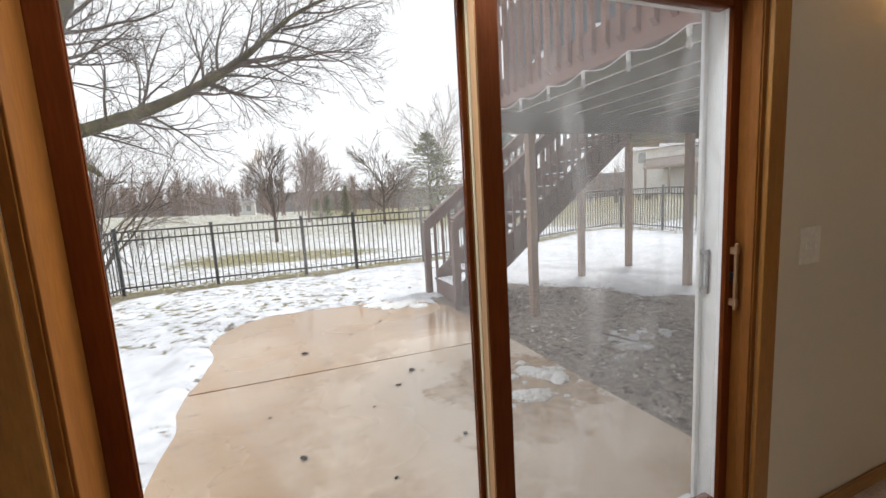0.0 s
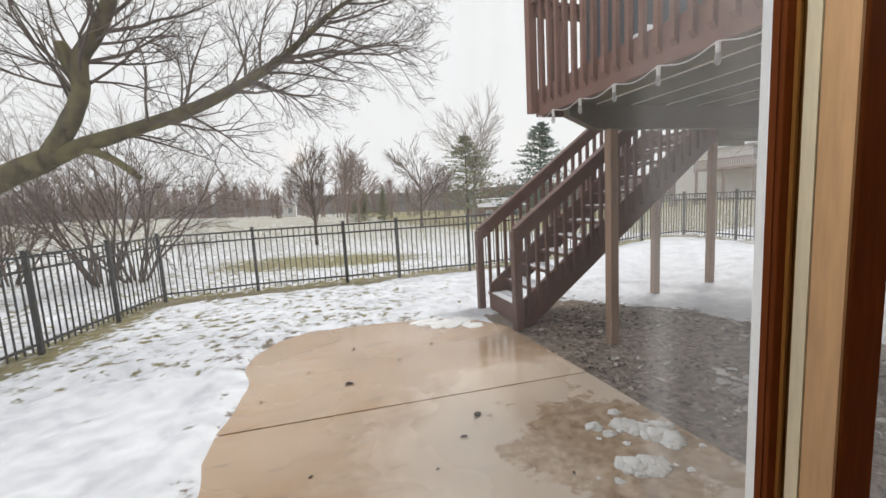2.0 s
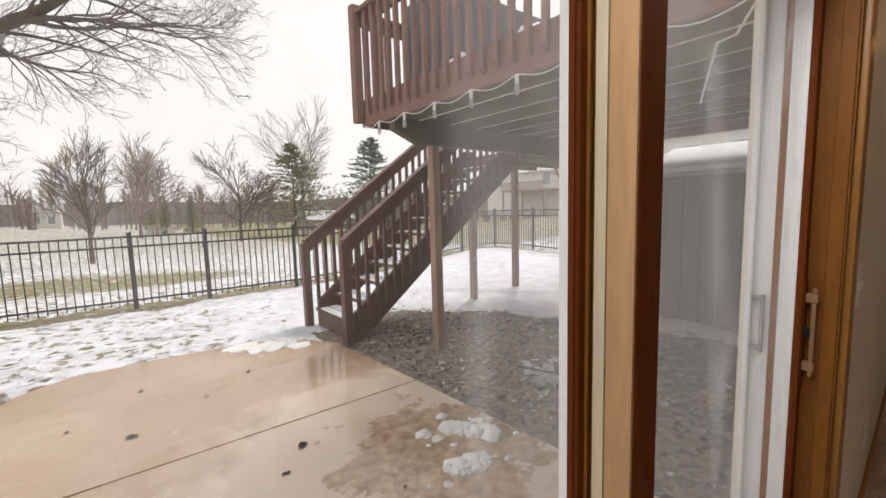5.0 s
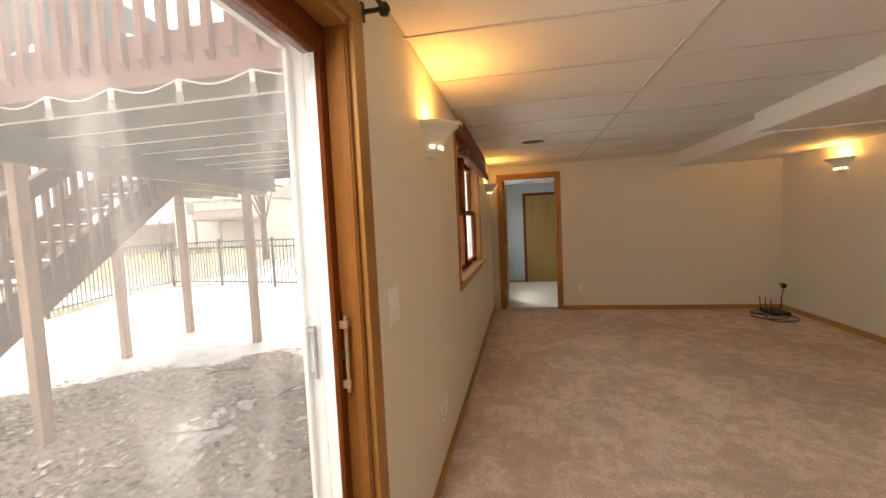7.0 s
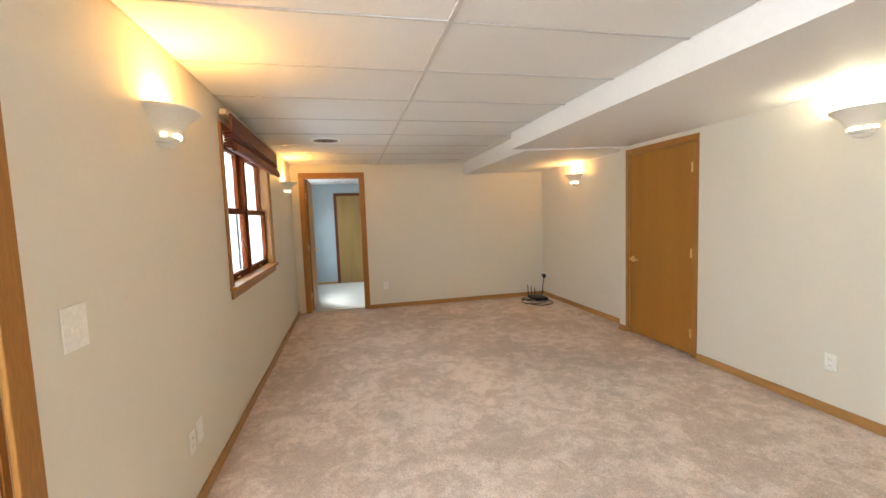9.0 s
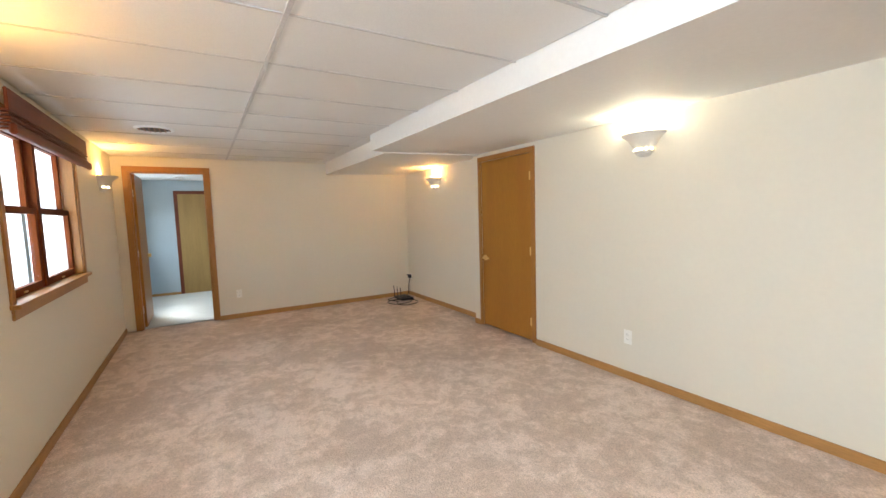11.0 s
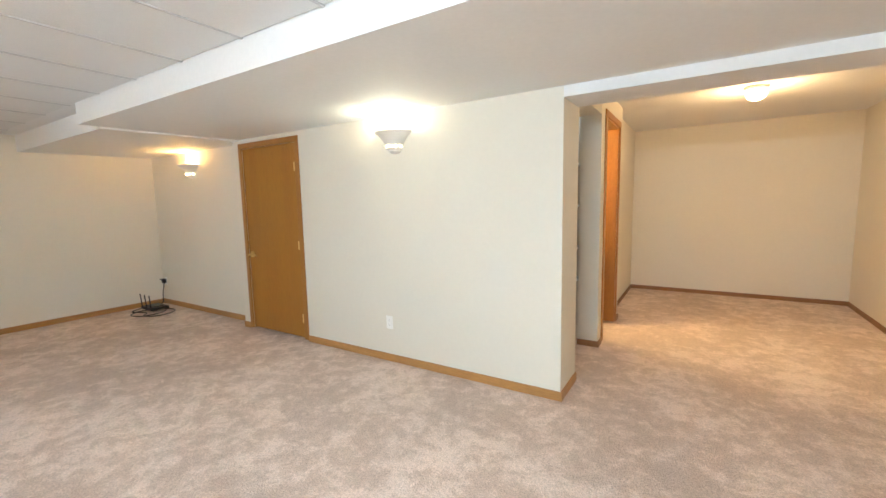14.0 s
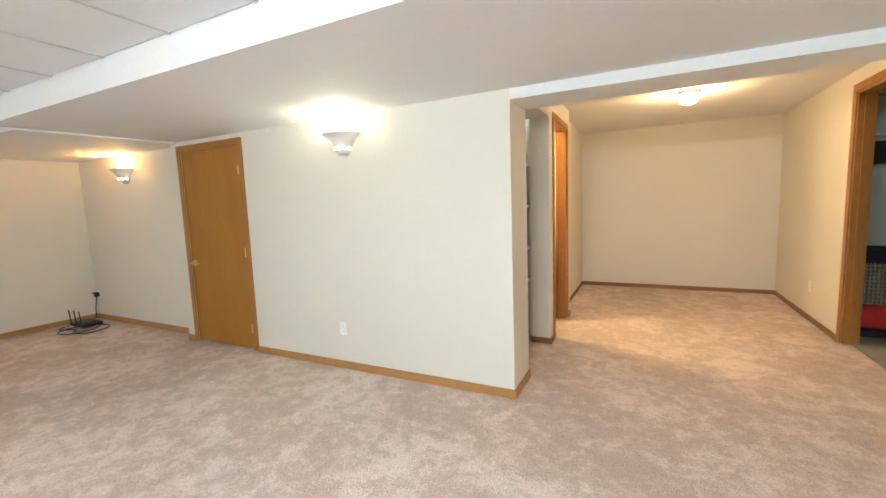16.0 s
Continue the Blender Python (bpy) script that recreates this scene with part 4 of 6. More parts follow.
def panel(parent, name, x0, x1, y0, y1, left, right, glass, label, thin=0.0):
    """A glazed door panel: two stiles, two rails, beads and a pane."""
    z0, z1 = 0.045, OZ - 0.024
    p = part(name, box(x0, x0 + left, y0, y1 - thin, z0, z1, 0.004), M_SASH, parent, label)
    part("right_stile", box(x1 - right, x1, y0 - 0.002, y0 + (0.005 if thin else 0.014), z0, z1, 0.002), M_SASH, p)
    if not thin:
        part("outer_stile", box(x1 - right + 0.003, x1, y0 + 0.0145, y1, z0, z1), M_VINYL, p, "white vinyl outer face of the stile")
    else:
        bm = box(x1 - right + 0.005, x1, y0 + 0.0055, y1 - 0.003, z0, z1)
        for v_ in bm.verts:
            if v_.co.x < x1 - right + 0.02 and v_.co.y > y1 - 0.01:
                v_.co.x += 0.012
        part("outer_stile", bm, M_VINYL, p, "white vinyl outer face of the stile")
        for u in (0.014, 0.026):
            part("weatherstrip", box(x1 - right + u, x1 - right + u + 0.005, y0 - 0.006, y0, z0, z1), M_OAK_TRIM, p, "amber weatherstrip")
    part("top_rail", box(x0 + left, x1 - right, y0 + 0.001, y1 - 0.001, z1 - 0.085, z1), M_SASH, p)
    part("bottom_rail", box(x0 + left, x1 - right, y0 + 0.001, y1 - 0.001, z0, z0 + 0.13), M_SASH, p)
    for b in (box(x0 + left, x0 + left + 0.002, y0 + 0.005, min(y1 - 0.006, y1 - thin), z0 + 0.13, z1 - 0.085), box(x1 - right - 0.002, x1 - right, y0 + 0.004, y0 + 0.012, z0 + 0.13, z1 - 0.085)):
        part("bead", b, M_SASH, p)
    g = part("pane", box(x0 + left - (0.03 if thin else -0.002), x1 - right + (0.030 if thin else -0.006), (y0 + y1) / 2 - 0.003, (y0 + y1) / 2 + 0.003, z0 + 0.125, z1 - 0.08), glass, p, "clear glass")
    g.visible_shadow = False
    return p


fixed = panel(patio, "fixed_panel", OX0 + 0.018, 0.985, PF0, PF1, 0.054, 0.089, M_GLASS_L, "fixed glazed panel of red-brown wood", 0.030)
slide = panel(patio, "sliding_panel", 0.917, OX1 - 0.022, PS0, PS1, 0.062, 0.043, M_GLASS_R, "sliding glazed panel of red-brown wood")
part("stile_edge", box(0.912, 0.917, PS0 + 0.002, PS1 - 0.016, 0.05, OZ - 0.03), M_SASH_LIT, slide, "stile edge in daylit tan")
part("edge_strip", box(0.910, 0.917, PS1 - 0.015, PS1 - 0.001, 0.05, OZ - 0.03), M_PALE_EDGE, slide, "cream strip along the stile edge")
hx = 1.880
part("pull_handle", bx(bx(bx(bmesh.new(), hx - 0.007, hx + 0.007, PS0 - 0.027, PS0 - 0.016, 0.925, 1.165, 0.004), hx - 0.009, hx + 0.009, PS0 - 0.030, PS0, 0.94, 0.965, 0.003), hx - 0.009, hx + 0.009, PS0 - 0.030, PS0, 1.125, 1.15, 0.003), M_HANDLE, slide, "tan moulded pull handle")
part("latch_plate", box(hx - 0.012, hx + 0.012, PS0 - 0.005, PS0 - 0.002, 0.90, 1.19, 0.002), M_SASH, slide)
part("latch_lever", box(hx - 0.006, hx + 0.006, PS0 - 0.022, PS0 - 0.003, 1.03, 1.06, 0.002), M_BLACK, slide, "black latch")

screen = thing("screen_door", (0.88, 1.59, 0.03), "white framed sliding insect screen outside the glass", "screen door")
SC0, SC1, SX0, SX1 = 1.585, 1.607, 0.985, OX1 - 0.018
for nm, b in (("left_stile", box(SX0, SX0 + 0.034, SC0, SC0 + 0.010, 0.03, OZ - 0.025, 0.003)), ("right_stile", box(SX1 - 0.020, SX1, SC0, SC0 + 0.015, 0.03, OZ - 0.025, 0.003)),
              ("top_rail", box(SX0 + 0.045, SX1 - 0.024, SC0 + 0.001, SC1 - 0.001, OZ - 0.075, OZ - 0.025)), ("bottom_rail", box(SX0 + 0.045, SX1 - 0.024, SC0 + 0.001, SC1 - 0.001, 0.03, 0.10))):
    part(nm, b, M_VINYL, screen)
part("screen_handle", bx(bx(bx(bmesh.new(), SX1 - 0.018, SX1 - 0.004, SC0 - 0.030, SC0 - 0.020, 0.96, 1.13, 0.003), SX1 - 0.016, SX1 - 0.006, SC0 - 0.022, SC0, 0.965, 0.98), SX1 - 0.016, SX1 - 0.006, SC0 - 0.022, SC0, 1.11, 1.125), M_GREYMETAL, screen, "grey pull")
part("insect_mesh", box(SX0 + 0.045, SX1 - 0.024, SC0 + 0.010, SC0 + 0.0105, 0.10, OZ - 0.075), M_SCREEN, screen, "fine grey mesh")

rod = thing("curtain_rod", (2.05, NY, 2.13), "short black curtain rod end with a round finial", "curtain rod")
part("bracket", bx(box(2.035, 2.055, NY - 0.006, NY, 2.10, 2.16), 2.040, 2.050, NY - 0.075, NY - 0.006, 2.125, 2.137), M_BLACK, rod)
part("rod", cyl((1.0, NY - 0.070, 2.138), 0.008, 0.008, 2.10, "x", 12), M_BLACK, rod)
part("finial", lathe([(0, -0.022), (0.014, -0.018), (0.022, 0.0), (0.014, 0.018), (0, 0.022)], (2.06, NY - 0.070, 2.138), seg=14), M_BLACK, rod, smooth=True)

# ---- window ----
win = thing("window_1", (W0, NY, WZ0), "pair of red-brown double-hung windows with deep oak jambs", "window", kind="structure")
WD = 0.055
for nm, y0, y1, mt in (("jamb", NY, NY + 0.09, M_OAK_TRIM), ("outer_jamb", NY + 0.09, NY + 0.2, M_VINYL)):
    for b in (box(W0, W0 + 0.016, y0, y1, WZ0, WZ1), box(W1 - 0.016, W1, y0, y1, WZ0, WZ1), box(W0 + 0.016, W1 - 0.016, y0, y1, WZ1 - 0.016, WZ1)):
        part(nm, b, mt, win)
part("window_sill", box(W0 - 0.06, W1 + 0.06, NY - 0.045, NY + 0.2, WZ0 - 0.022, WZ0 + 0.004, 0.005), M_OAK_TRIM, win)
part("apron", box(W0 - 0.045, W1 + 0.045, NY - 0.014, NY, WZ0 - 0.085, WZ0 - 0.022, 0.003), M_OAK_TRIM, win)
for b in (box(W0 - 0.055, W0, NY - 0.014, NY, WZ0 + 0.004, WZ1 + 0.055, 0.003), box(W1, W1 + 0.055, NY - 0.014, NY, WZ0 + 0.004, WZ1 + 0.055, 0.003), box(W0, W1, NY - 0.014, NY, WZ1, WZ1 + 0.055, 0.003)):
    part("casing", b, M_OAK_TRIM, win)
wm = (W0 + W1) / 2
part("mullion", box(wm - 0.03, wm + 0.03, NY + 0.045, NY + 0.11, WZ0 + 0.004, WZ1 - 0.016), M_SASH, win)
zm = 1.52
for x0, x1 in ((W0 + 0.016, wm - 0.03), (wm + 0.03, W1 - 0.016)):
    for z0, z1, yy, gl in ((WZ0 + 0.004, zm + 0.02, NY + WD, M_GLASS_W), (zm - 0.02, WZ1 - 0.016, NY + WD + 0.036, M_GLASS_W)):
        sash = part("sash", box(x0, x0 + 0.042, yy, yy + 0.034, z0, z1, 0.003), M_SASH, win)
        part("stile", box(x1 - 0.042, x1, yy, yy + 0.034, z0, z1, 0.003), M_SASH, sash)
        part("rail", box(x0 + 0.042, x1 - 0.042, yy + 0.001, yy + 0.033, z0, z0 + 0.05), M_SASH, sash)
        part("rail", box(x0 + 0.042, x1 - 0.042, yy + 0.001, yy + 0.033, z1 - 0.042, z1), M_SASH, sash)
        g = part("pane", box(x0 + 0.04, x1 - 0.04, yy + 0.015, yy + 0.019, z0 + 0.045, z1 - 0.04), gl, sash, "glass")
        g.visible_shadow = False
        part("lift", box((x0 + x1) / 2 - 0.03, (x0 + x1) / 2 + 0.03, yy - 0.008, yy, z0 + 0.012, z0 + 0.024, 0.002), M_BRASS, sash) if z0 < 1.2 else None
    # mesh carried over the upper panes too, a veil added to whiten them
    part("veil_screen", box(x0 + 0.01, x1 - 0.01, NY + 0.135, NY + 0.1355, WZ0 + 0.01, WZ1 - 0.02), M_WINSCREEN, win)

blind = thing("roman_blind", (wm, NY, 2.03), "rolled-up dark wooden slat blind over the window", "blind")
part("headrail", box(W0 - 0.055, W1 + 0.055, NY - 0.06, NY - 0.016, 2.16, 2.195, 0.004), M_PALE_EDGE, blind, "pale worn headrail")
part("valance", beam_between((W0 - 0.07, NY - 0.085, 2.105), (W1 + 0.07, NY - 0.085, 2.10), 0.016, 0.115, bevel=0.004), M_SHADE, blind)
for k in range(6):
    z = 2.045 - 0.020 * k
    sway = 0.004 * math.sin(k * 2.1)
    part("slat", beam_between((W0 - 0.062 + 0.004 * (k % 2), NY - 0.062 + sway, z), (W1 + 0.062, NY - 0.066 - sway, z - 0.004), 0.060, 0.013, bevel=0.004), M_SHADE, blind)
part("bottom_rail", beam_between((W0 - 0.068, NY - 0.098, 1.945), (W1 + 0.068, NY - 0.104, 1.936), 0.034, 0.062, bevel=0.010), M_SHADE, blind)

# ---- router on the floor in the corner ----
rt = thing("router", (6.92, -2.36, 0), "black wireless router with three aerials lying on the carpet", "router")
part("body", bx(box(6.74, 7.06, -2.49, -2.27, 0.012, 0.052, 0.010), 6.79, 7.01, -2.45, -2.31, 0.052, 0.062, 0.004), M_BLACK, rt)
for ax, ay in ((6.77, -2.28), (6.90, -2.28), (7.03, -2.28)):
    part("aerial", beam_between((ax, ay, 0.03), (ax + 0.01, ay + 0.012, 0.225), 0.017, 0.010, bevel=0.002), M_BLACK, rt)
    part("knuckle", cyl((ax, ay, 0.035), 0.009, 0.009, 0.02, "x", 10), M_BLACK, rt)
for ax in (6.82, 7.04):
    part("foot", cyl((ax, -2.38, 0.006), 0.01, 0.01, 0.012, "z", 10), M_BLACK, rt)
md = thing("wall_jack", (7.20, JY, 0.33), "black plug adapter standing out of a wall jack", "adapter")
part("cover", box(7.165, 7.235, JY, JY + 0.006, 0.27, 0.385, 0.002), M_PLATE, md, "cream cover plate")
part("adapter", bx(box(7.175, 7.225, JY + 0.006, JY + 0.055, 0.30, 0.345, 0.005), 7.16, 7.24, JY + 0.012, JY + 0.07, 0.345, 0.362, 0.004), M_BLACK, md)
rng = random.Random(5)


def cable(name, pts, r, mat, label):
    v, f = [], []
    P = [Vector(p) for p in pts]
    fine, n = [], 8
    for i in range(len(P) - 1):
        p0, p1, p2, p3 = P[max(i - 1, 0)], P[i], P[i + 1], P[min(i + 2, len(P) - 1)]
        for k in range(n):
            t = k / n
            fine.append(0.5 * ((2 * p1) + (p2 - p0) * t + (2 * p0 - 5 * p1 + 4 * p2 - p3) * t * t + (3 * p1 - p0 - 3 * p2 + p3) * t ** 3))
    fine.append(P[-1])
    tube(v, f, fine, [r] * len(fine), 6)
    ob = list_mesh(name, v, f, mat, smooth=True)
    return tagged(ob, label, "cable")


cable("power_cable", [(7.2, JY + 0.03, 0.30), (7.215, JY + 0.05, 0.16), (7.18, -2.60, 0.02), (7.12, -2.50, 0.006), (7.06, -2.40, 0.012), (7.0, -2.42, 0.03)], 0.007, M_BLACK, "black power lead hanging to the router")
cable("network_cable", [(6.82, -2.42, 0.03), (6.72, -2.44, 0.006), (6.60, -2.30, 0.005), (6.62, -2.10, 0.005), (6.80, -2.05, 0.005), (6.92, -2.16, 0.006), (6.86, -2.30, 0.02)], 0.0065, M_BLACK, "black network lead looped on the carpet")
cable("network_cable", [(6.80, -2.38, 0.03), (6.66, -2.50, 0.005), (6.50, -2.42, 0.005), (6.46, -2.22, 0.005), (6.60, -2.12, 0.008), (6.78, -2.22, 0.005), (7.0, -2.14, 0.005), (7.1, -2.3, 0.01), (7.03, -2.4, 0.03)], 0.0065, M_BLACK, "thin black lead coiled on the carpet")

# ---- closet contents ----
CEY, CWX = -5.42, WX - 0.13
for z in (1.885, 2.265):
    sh = thing("wire_shelf", ((CBX + CWX) / 2, CEY, z), "white wire closet shelf with a front rail", "shelf", "closet shelves")
    mid_x, span = (CBX + CWX) / 2, CWX - CBX
    part("front_rod", cyl((mid_x, CEY + 0.34, z), 0.013, 0.013, span, "x", 10), M_WIRE, sh)
    part("lip_rod", cyl((mid_x, CEY + 0.34, z - 0.05), 0.011, 0.011, span, "x", 10), M_WIRE, sh)
    part("back_rod", cyl((mid_x, CEY + 0.012, z), 0.008, 0.008, span, "x", 10), M_WIRE, sh)
    bm = bmesh.new()
    for k in range(40):
        x = CBX + 0.015 + k * (span - 0.03) / 39
        bx(bm, x - 0.002, x + 0.002, CEY + 0.005, CEY + 0.34, z + 0.006, z + 0.010)
    part("shelf_wires", bm, M_WIRE, sh)
    for x in (CBX + 0.25, CBX + 0.55, CWX - 0.10):
        part("brace", beam_between((x, CEY + 0.33, z - 0.02), (x, CEY + 0.008, z - 0.28), 0.012, 0.012), M_WIRE, sh)
        part("upright", box(x - 0.007, x + 0.007, CEY + 0.330, CEY + 0.350, z - 0.06, z + 0.05), M_WIRE, sh)


def garment(x, y, z, w, h, mat, label, name="coat"):
    """A limp hung garment with folds."""
    bm = bmesh.new()
    nu, nv = 16, 12
    grid = []
    for j in range(nv + 1):
        f = j / nv
        row = []
        wid = w * (0.35 + 0.65 * min(1, f * 3)) * (1 + 0.12 * f)
        for i in range(nu):
            a = 2 * math.pi * i / nu
            fold = 1 + 0.16 * math.sin(5 * a + y * 9) * f
            row.append(bm.verts.new((x + 0.5 * wid * math.cos(a) * fold, y + 0.07 * math.sin(a) * fold * (0.5 + f), z - h * f)))
        grid.append(row)
    for j in range(nv):
        for i in range(nu):
            bm.faces.new((grid[j][i], grid[j][(i + 1) % nu], grid[j + 1][(i + 1) % nu], grid[j + 1][i]))
    bm.faces.new(list(reversed(grid[0])))
    bm.faces.new(grid[-1])
    bmesh.ops.recalc_face_normals(bm, faces=bm.faces)
    return single(name, bm, mat, label, "clothes", smooth=True)


garment(-1.49, -5.14, 1.84, 0.17, 0.22, M_CLOTH, "dark garment bunched on the closet rail")
garment(-1.87, -5.33, 1.56, 0.20, 0.64, M_TAN_CLOTH, "brown coat hanging on the closet wall")
bn = thing("storage_basket", (-1.72, -5.16, 0.30), "grey wicker basket with a dark cloth rim", "basket")
part("body", box(-2.19, -1.29, -5.37, -4.962, 0.295, 0.76, 0.02), M_BASKETDARK, bn)
bm = bmesh.new()
for k in range(30):
    x = -2.18 + k * 0.0303
    bx(bm, x - 0.0035, x + 0.0035, -4.962, -4.955 + 0.003 * (k % 2), 0.30, 0.70)
for k in range(11):
    z = 0.315 + k * 0.036
    bx(bm, -2.19, -1.29, -4.962, -4.952, z - 0.004, z + 0.004)
part("weave", bm, M_WICKER, bn, "pale woven strips")
part("rim", box(-2.22, -1.28, -5.40, -4.93, 0.70, 0.82, 0.012), M_CLOTH, bn, "dark cloth rim")
part("grip", box(-1.66, -1.52, -4.952, -4.940, 0.60, 0.645, 0.004), M_SLOT, bn)
single("storage_box", box(-2.22, -1.285, -5.40, -4.90, 0.006, 0.08, 0.01), M_CLOTH, "low black box on the closet floor", "box")
bm = box(-2.20, -1.290, -5.39, -4.89, 0.08, 0.31, 0.06)
bmesh.ops.subdivide_edges(bm, edges=list(bm.edges), cuts=4, use_grid_fill=True)
for v_ in bm.verts:
    if v_.co.z > 0.10:
        q = noise.noise(v_.co * 9) * 0.022 + noise.noise(v_.co * 22) * 0.010
        v_.co += Vector((0, abs(q), q if v_.co.z > 0.2 else 0))
single("red_bag", bm, M_RED, "soft crumpled red fabric bag under the basket", "bag", smooth=True)
for x0, x1, h in ((-1.63, -1.46, 0.10), (-1.86, -1.65, 0.135), (-2.2, -1.95, 0.11)):
    single("storage_box", box(x0, x1, CEY + 0.03, CEY + 0.30, 2.275, 2.275 + h, 0.005), M_OLIVEBOX, "olive cardboard box on the wire closet shelf", "box", "boxes on the closet shelf")


# ==== outdoors ====
def smooth(a, b, v):
    t = min(1.0, max(0.0, (v - a) / (b - a)))
    return t * t * (3 - 2 * t)


SLAB_Z = -0.10


def ground_height(x, y):
    """Lie of the land: flat by the house, a gentle rise to the east, a field that falls away or climbs to the north."""
    z = -0.135
    z += 0.17 * smooth(4.8, 9.2, x) + 1.3 * smooth(9.0, 34.0, x)
    if y > 10:
        s = x / y
        ridge = 1.35 if s < -0.4 else (1.35 + (s + 0.4) / 0.25 * -0.85 if s < -0.15 else (0.5 - (s + 0.15) / 0.35 * 2.3 if s < 0.2 else -1.8 - min(1.0, (s - 0.2) / 0.25) * 0.9))
        ridge -= 1.3 * smooth(9.0, 34.0, x)
        f = smooth(8.0, 62.0, y) if ridge > 0 else min(1.0, (y - 10) / 50.0)
        z += ridge * f - 0.10 * smooth(10, 14, y) * (1 - smooth(18, 40, y))
        if y > 62:
            z -= 0.012 * (y - 62)
    return z


def snow_cover(x, y):
    c = 0.74
    c -= 0.085 * smooth(5.2, 6.2, y) * smooth(2.4, 1.2, x)
    if y > 9.3 + 0.155 * max(0, min(x, 10.3) - 3.4):
        c = 0.615 - 0.12 * smooth(13, 32, y)
        c -= 0.25 * smooth(2.6, 1.2, math.hypot((x - 0.4) / 1.6, y - 14.5))
    edge = 5.35 - 0.55 * max(0.0, y - 3.9) - 0.25 * max(0.0, y - 5.1)
    wob = 0.35 * noise.noise(Vector((x * 1.3, y * 1.3, 3.0)))
    if 2.4 < x < edge + 0.9 and y < 7.0:
        c *= smooth(-0.25, 0.35, max(x - edge, (y - 6.15) * 0.9) + wob)
    c += 0.16 * smooth(6.0, 4.8, y) * smooth(0.0, -0.6, x)
    c += 0.12 * smooth(4.5, 5.5, x) * smooth(9.5, 8.5, y)
    if -1.2 < x < 2.2 and y < 7:
        rim = min(math.hypot(x - min(max(x, -0.5), -0.46), y - min(max(y, 1.7), 5.2)), math.hypot(x - min(max(x, 0.1), 1.4), y - 6.34), abs(math.hypot(x - 0.25, y - 5.55) - 0.78) if x < 0.25 and y > 5.4 else 9)
        c -= 0.10 * smooth(0.10, 0.02, rim + 0.35 * wob)
    c -= 0.16 * smooth(10.2, 13.0, x)
    fence_w = -2.93 + (y - 7.06) * 0.192
    for d in (abs(x - fence_w) if y < 9.8 else 9, abs(y - 9.55 - 0.155 * max(0, x - 3.4)) if -2.6 < x < 10.3 else 9, abs(x - 9.0 - 0.14 * (y - 1.8)) if y < 10.3 else 9):
        c -= 0.28 * smooth(0.55, 0.1, d + 0.5 * wob)
    return c


def soil_cover(x, y):
    edge = 5.6 - 0.55 * max(0.0, y - 3.9)
    s = 1.0 if (x > 2.3 and x < edge + 1.2 and y < 7.2) else 0.0
    if -0.8 < x < 2.2 and y < 6.7:
        s = max(s, 0.6)
    fence_w = -2.93 + (y - 7.06) * 0.192
    if y < 9.8 and abs(x - fence_w) < 0.5:
        s = max(s, 0.35)
    if 9.0 < y < 9.7 and -2.6 < x < 9:
        s = max(s, 0.45)
    return s


def stretch_axis(lo, hi, step, far, grow_by=1.22):
    mid = list(np.arange(lo, hi + 1e-6, step))
    out, d = [], step
    a = hi
    while a < far:
        d *= grow_by
        a += d
        out.append(a)
    low, d, a = [], step, lo
    while a > -far:
        d *= grow_by
        a -= d
        low.append(a)
    return list(reversed(low)) + mid + out


HOLLOWS = [(-0.95, 4.95, 0.42), (-0.85, 4.35, 0.22), (-1.5, 5.0, 0.25), (-1.9, 4.3, 0.24), (-2.3, 5.3, 0.26), (-1.3, 3.7, 0.2), (-1.75, 3.4, 0.22), (-0.9, 5.55, 0.3), (-1.5, 5.8, 0.24)]
gx, gy = stretch_axis(-5.0, 10.0, 0.065, 420), stretch_axis(1.7, 11.0, 0.065, 420)
verts, snow_v, soil_v = [], [], []
for y in gy:
    for x in gx:
        z = ground_height(x, y)
        c, s = snow_cover(x, y), soil_cover(x, y)
        if -6 < x < 11 and 1 < y < 14:
            n1 = noise.noise(Vector((x * 2.3, y * 2.3, 0.3)))
            n2 = noise.noise(Vector((x * 6.5, y * 6.5, 7.3)))
            n3 = noise.noise(Vector((x * 13.0, y * 13.0, 1.3)))
            if s > 0.5 and x > 2.2:
                z += 0.02 * n1 + 0.016 * n2 + 0.014 * n3
            else:
                depth = smooth(0.3, 0.75, c)
                z += depth * (0.036 + 0.022 * n1 + 0.020 * n2 + 0.014 * n3)
                c += 0.10 * n2 + 0.07 * n1
            for hx_, hy_, hr_ in HOLLOWS:
                q = math.hypot(x - hx_, (y - hy_) * 1.7)
                if q < hr_:
                    z -= 0.085 * smooth(hr_, 0.0, q)
                    c -= 0.10 * smooth(hr_ * 0.5, 0.0, q)
            # bare soil and slush hem the slab
            lap = -0.42 + 0.12 * noise.noise(Vector((0.7, y * 1.7, 5.0)))
            if -1.1 < x < -0.15 and 1.9 < y < 5.6:
                z = min(z + 0.04 * smooth(-0.95, -0.6, x), SLAB_Z + 0.35 * (lap - x))
                c = max(c, 0.70)
            elif -0.47 < x < 2.52 and 1.4 < y < 6.3:
                z = min(z, -0.16)
        if -9 < y < 1.75 and -4.5 < x < 12:
            z = -0.2
        verts.append((x, y, z))
        snow_v.append(c)
        soil_v.append(s)
nx, ny = len(gx), len(gy)
faces = [(j * nx + i, j * nx + i + 1, (j + 1) * nx + i + 1, (j + 1) * nx + i) for j in range(ny - 1) for i in range(nx - 1)]
me = bpy.data.meshes.new("ground")
me.from_pydata(verts, [], faces)
for nm, vals in (("snow", snow_v), ("soil", soil_v)):
    at = me.attributes.new(nm, "FLOAT", "POINT")
    at.data.foreach_set("value", vals)
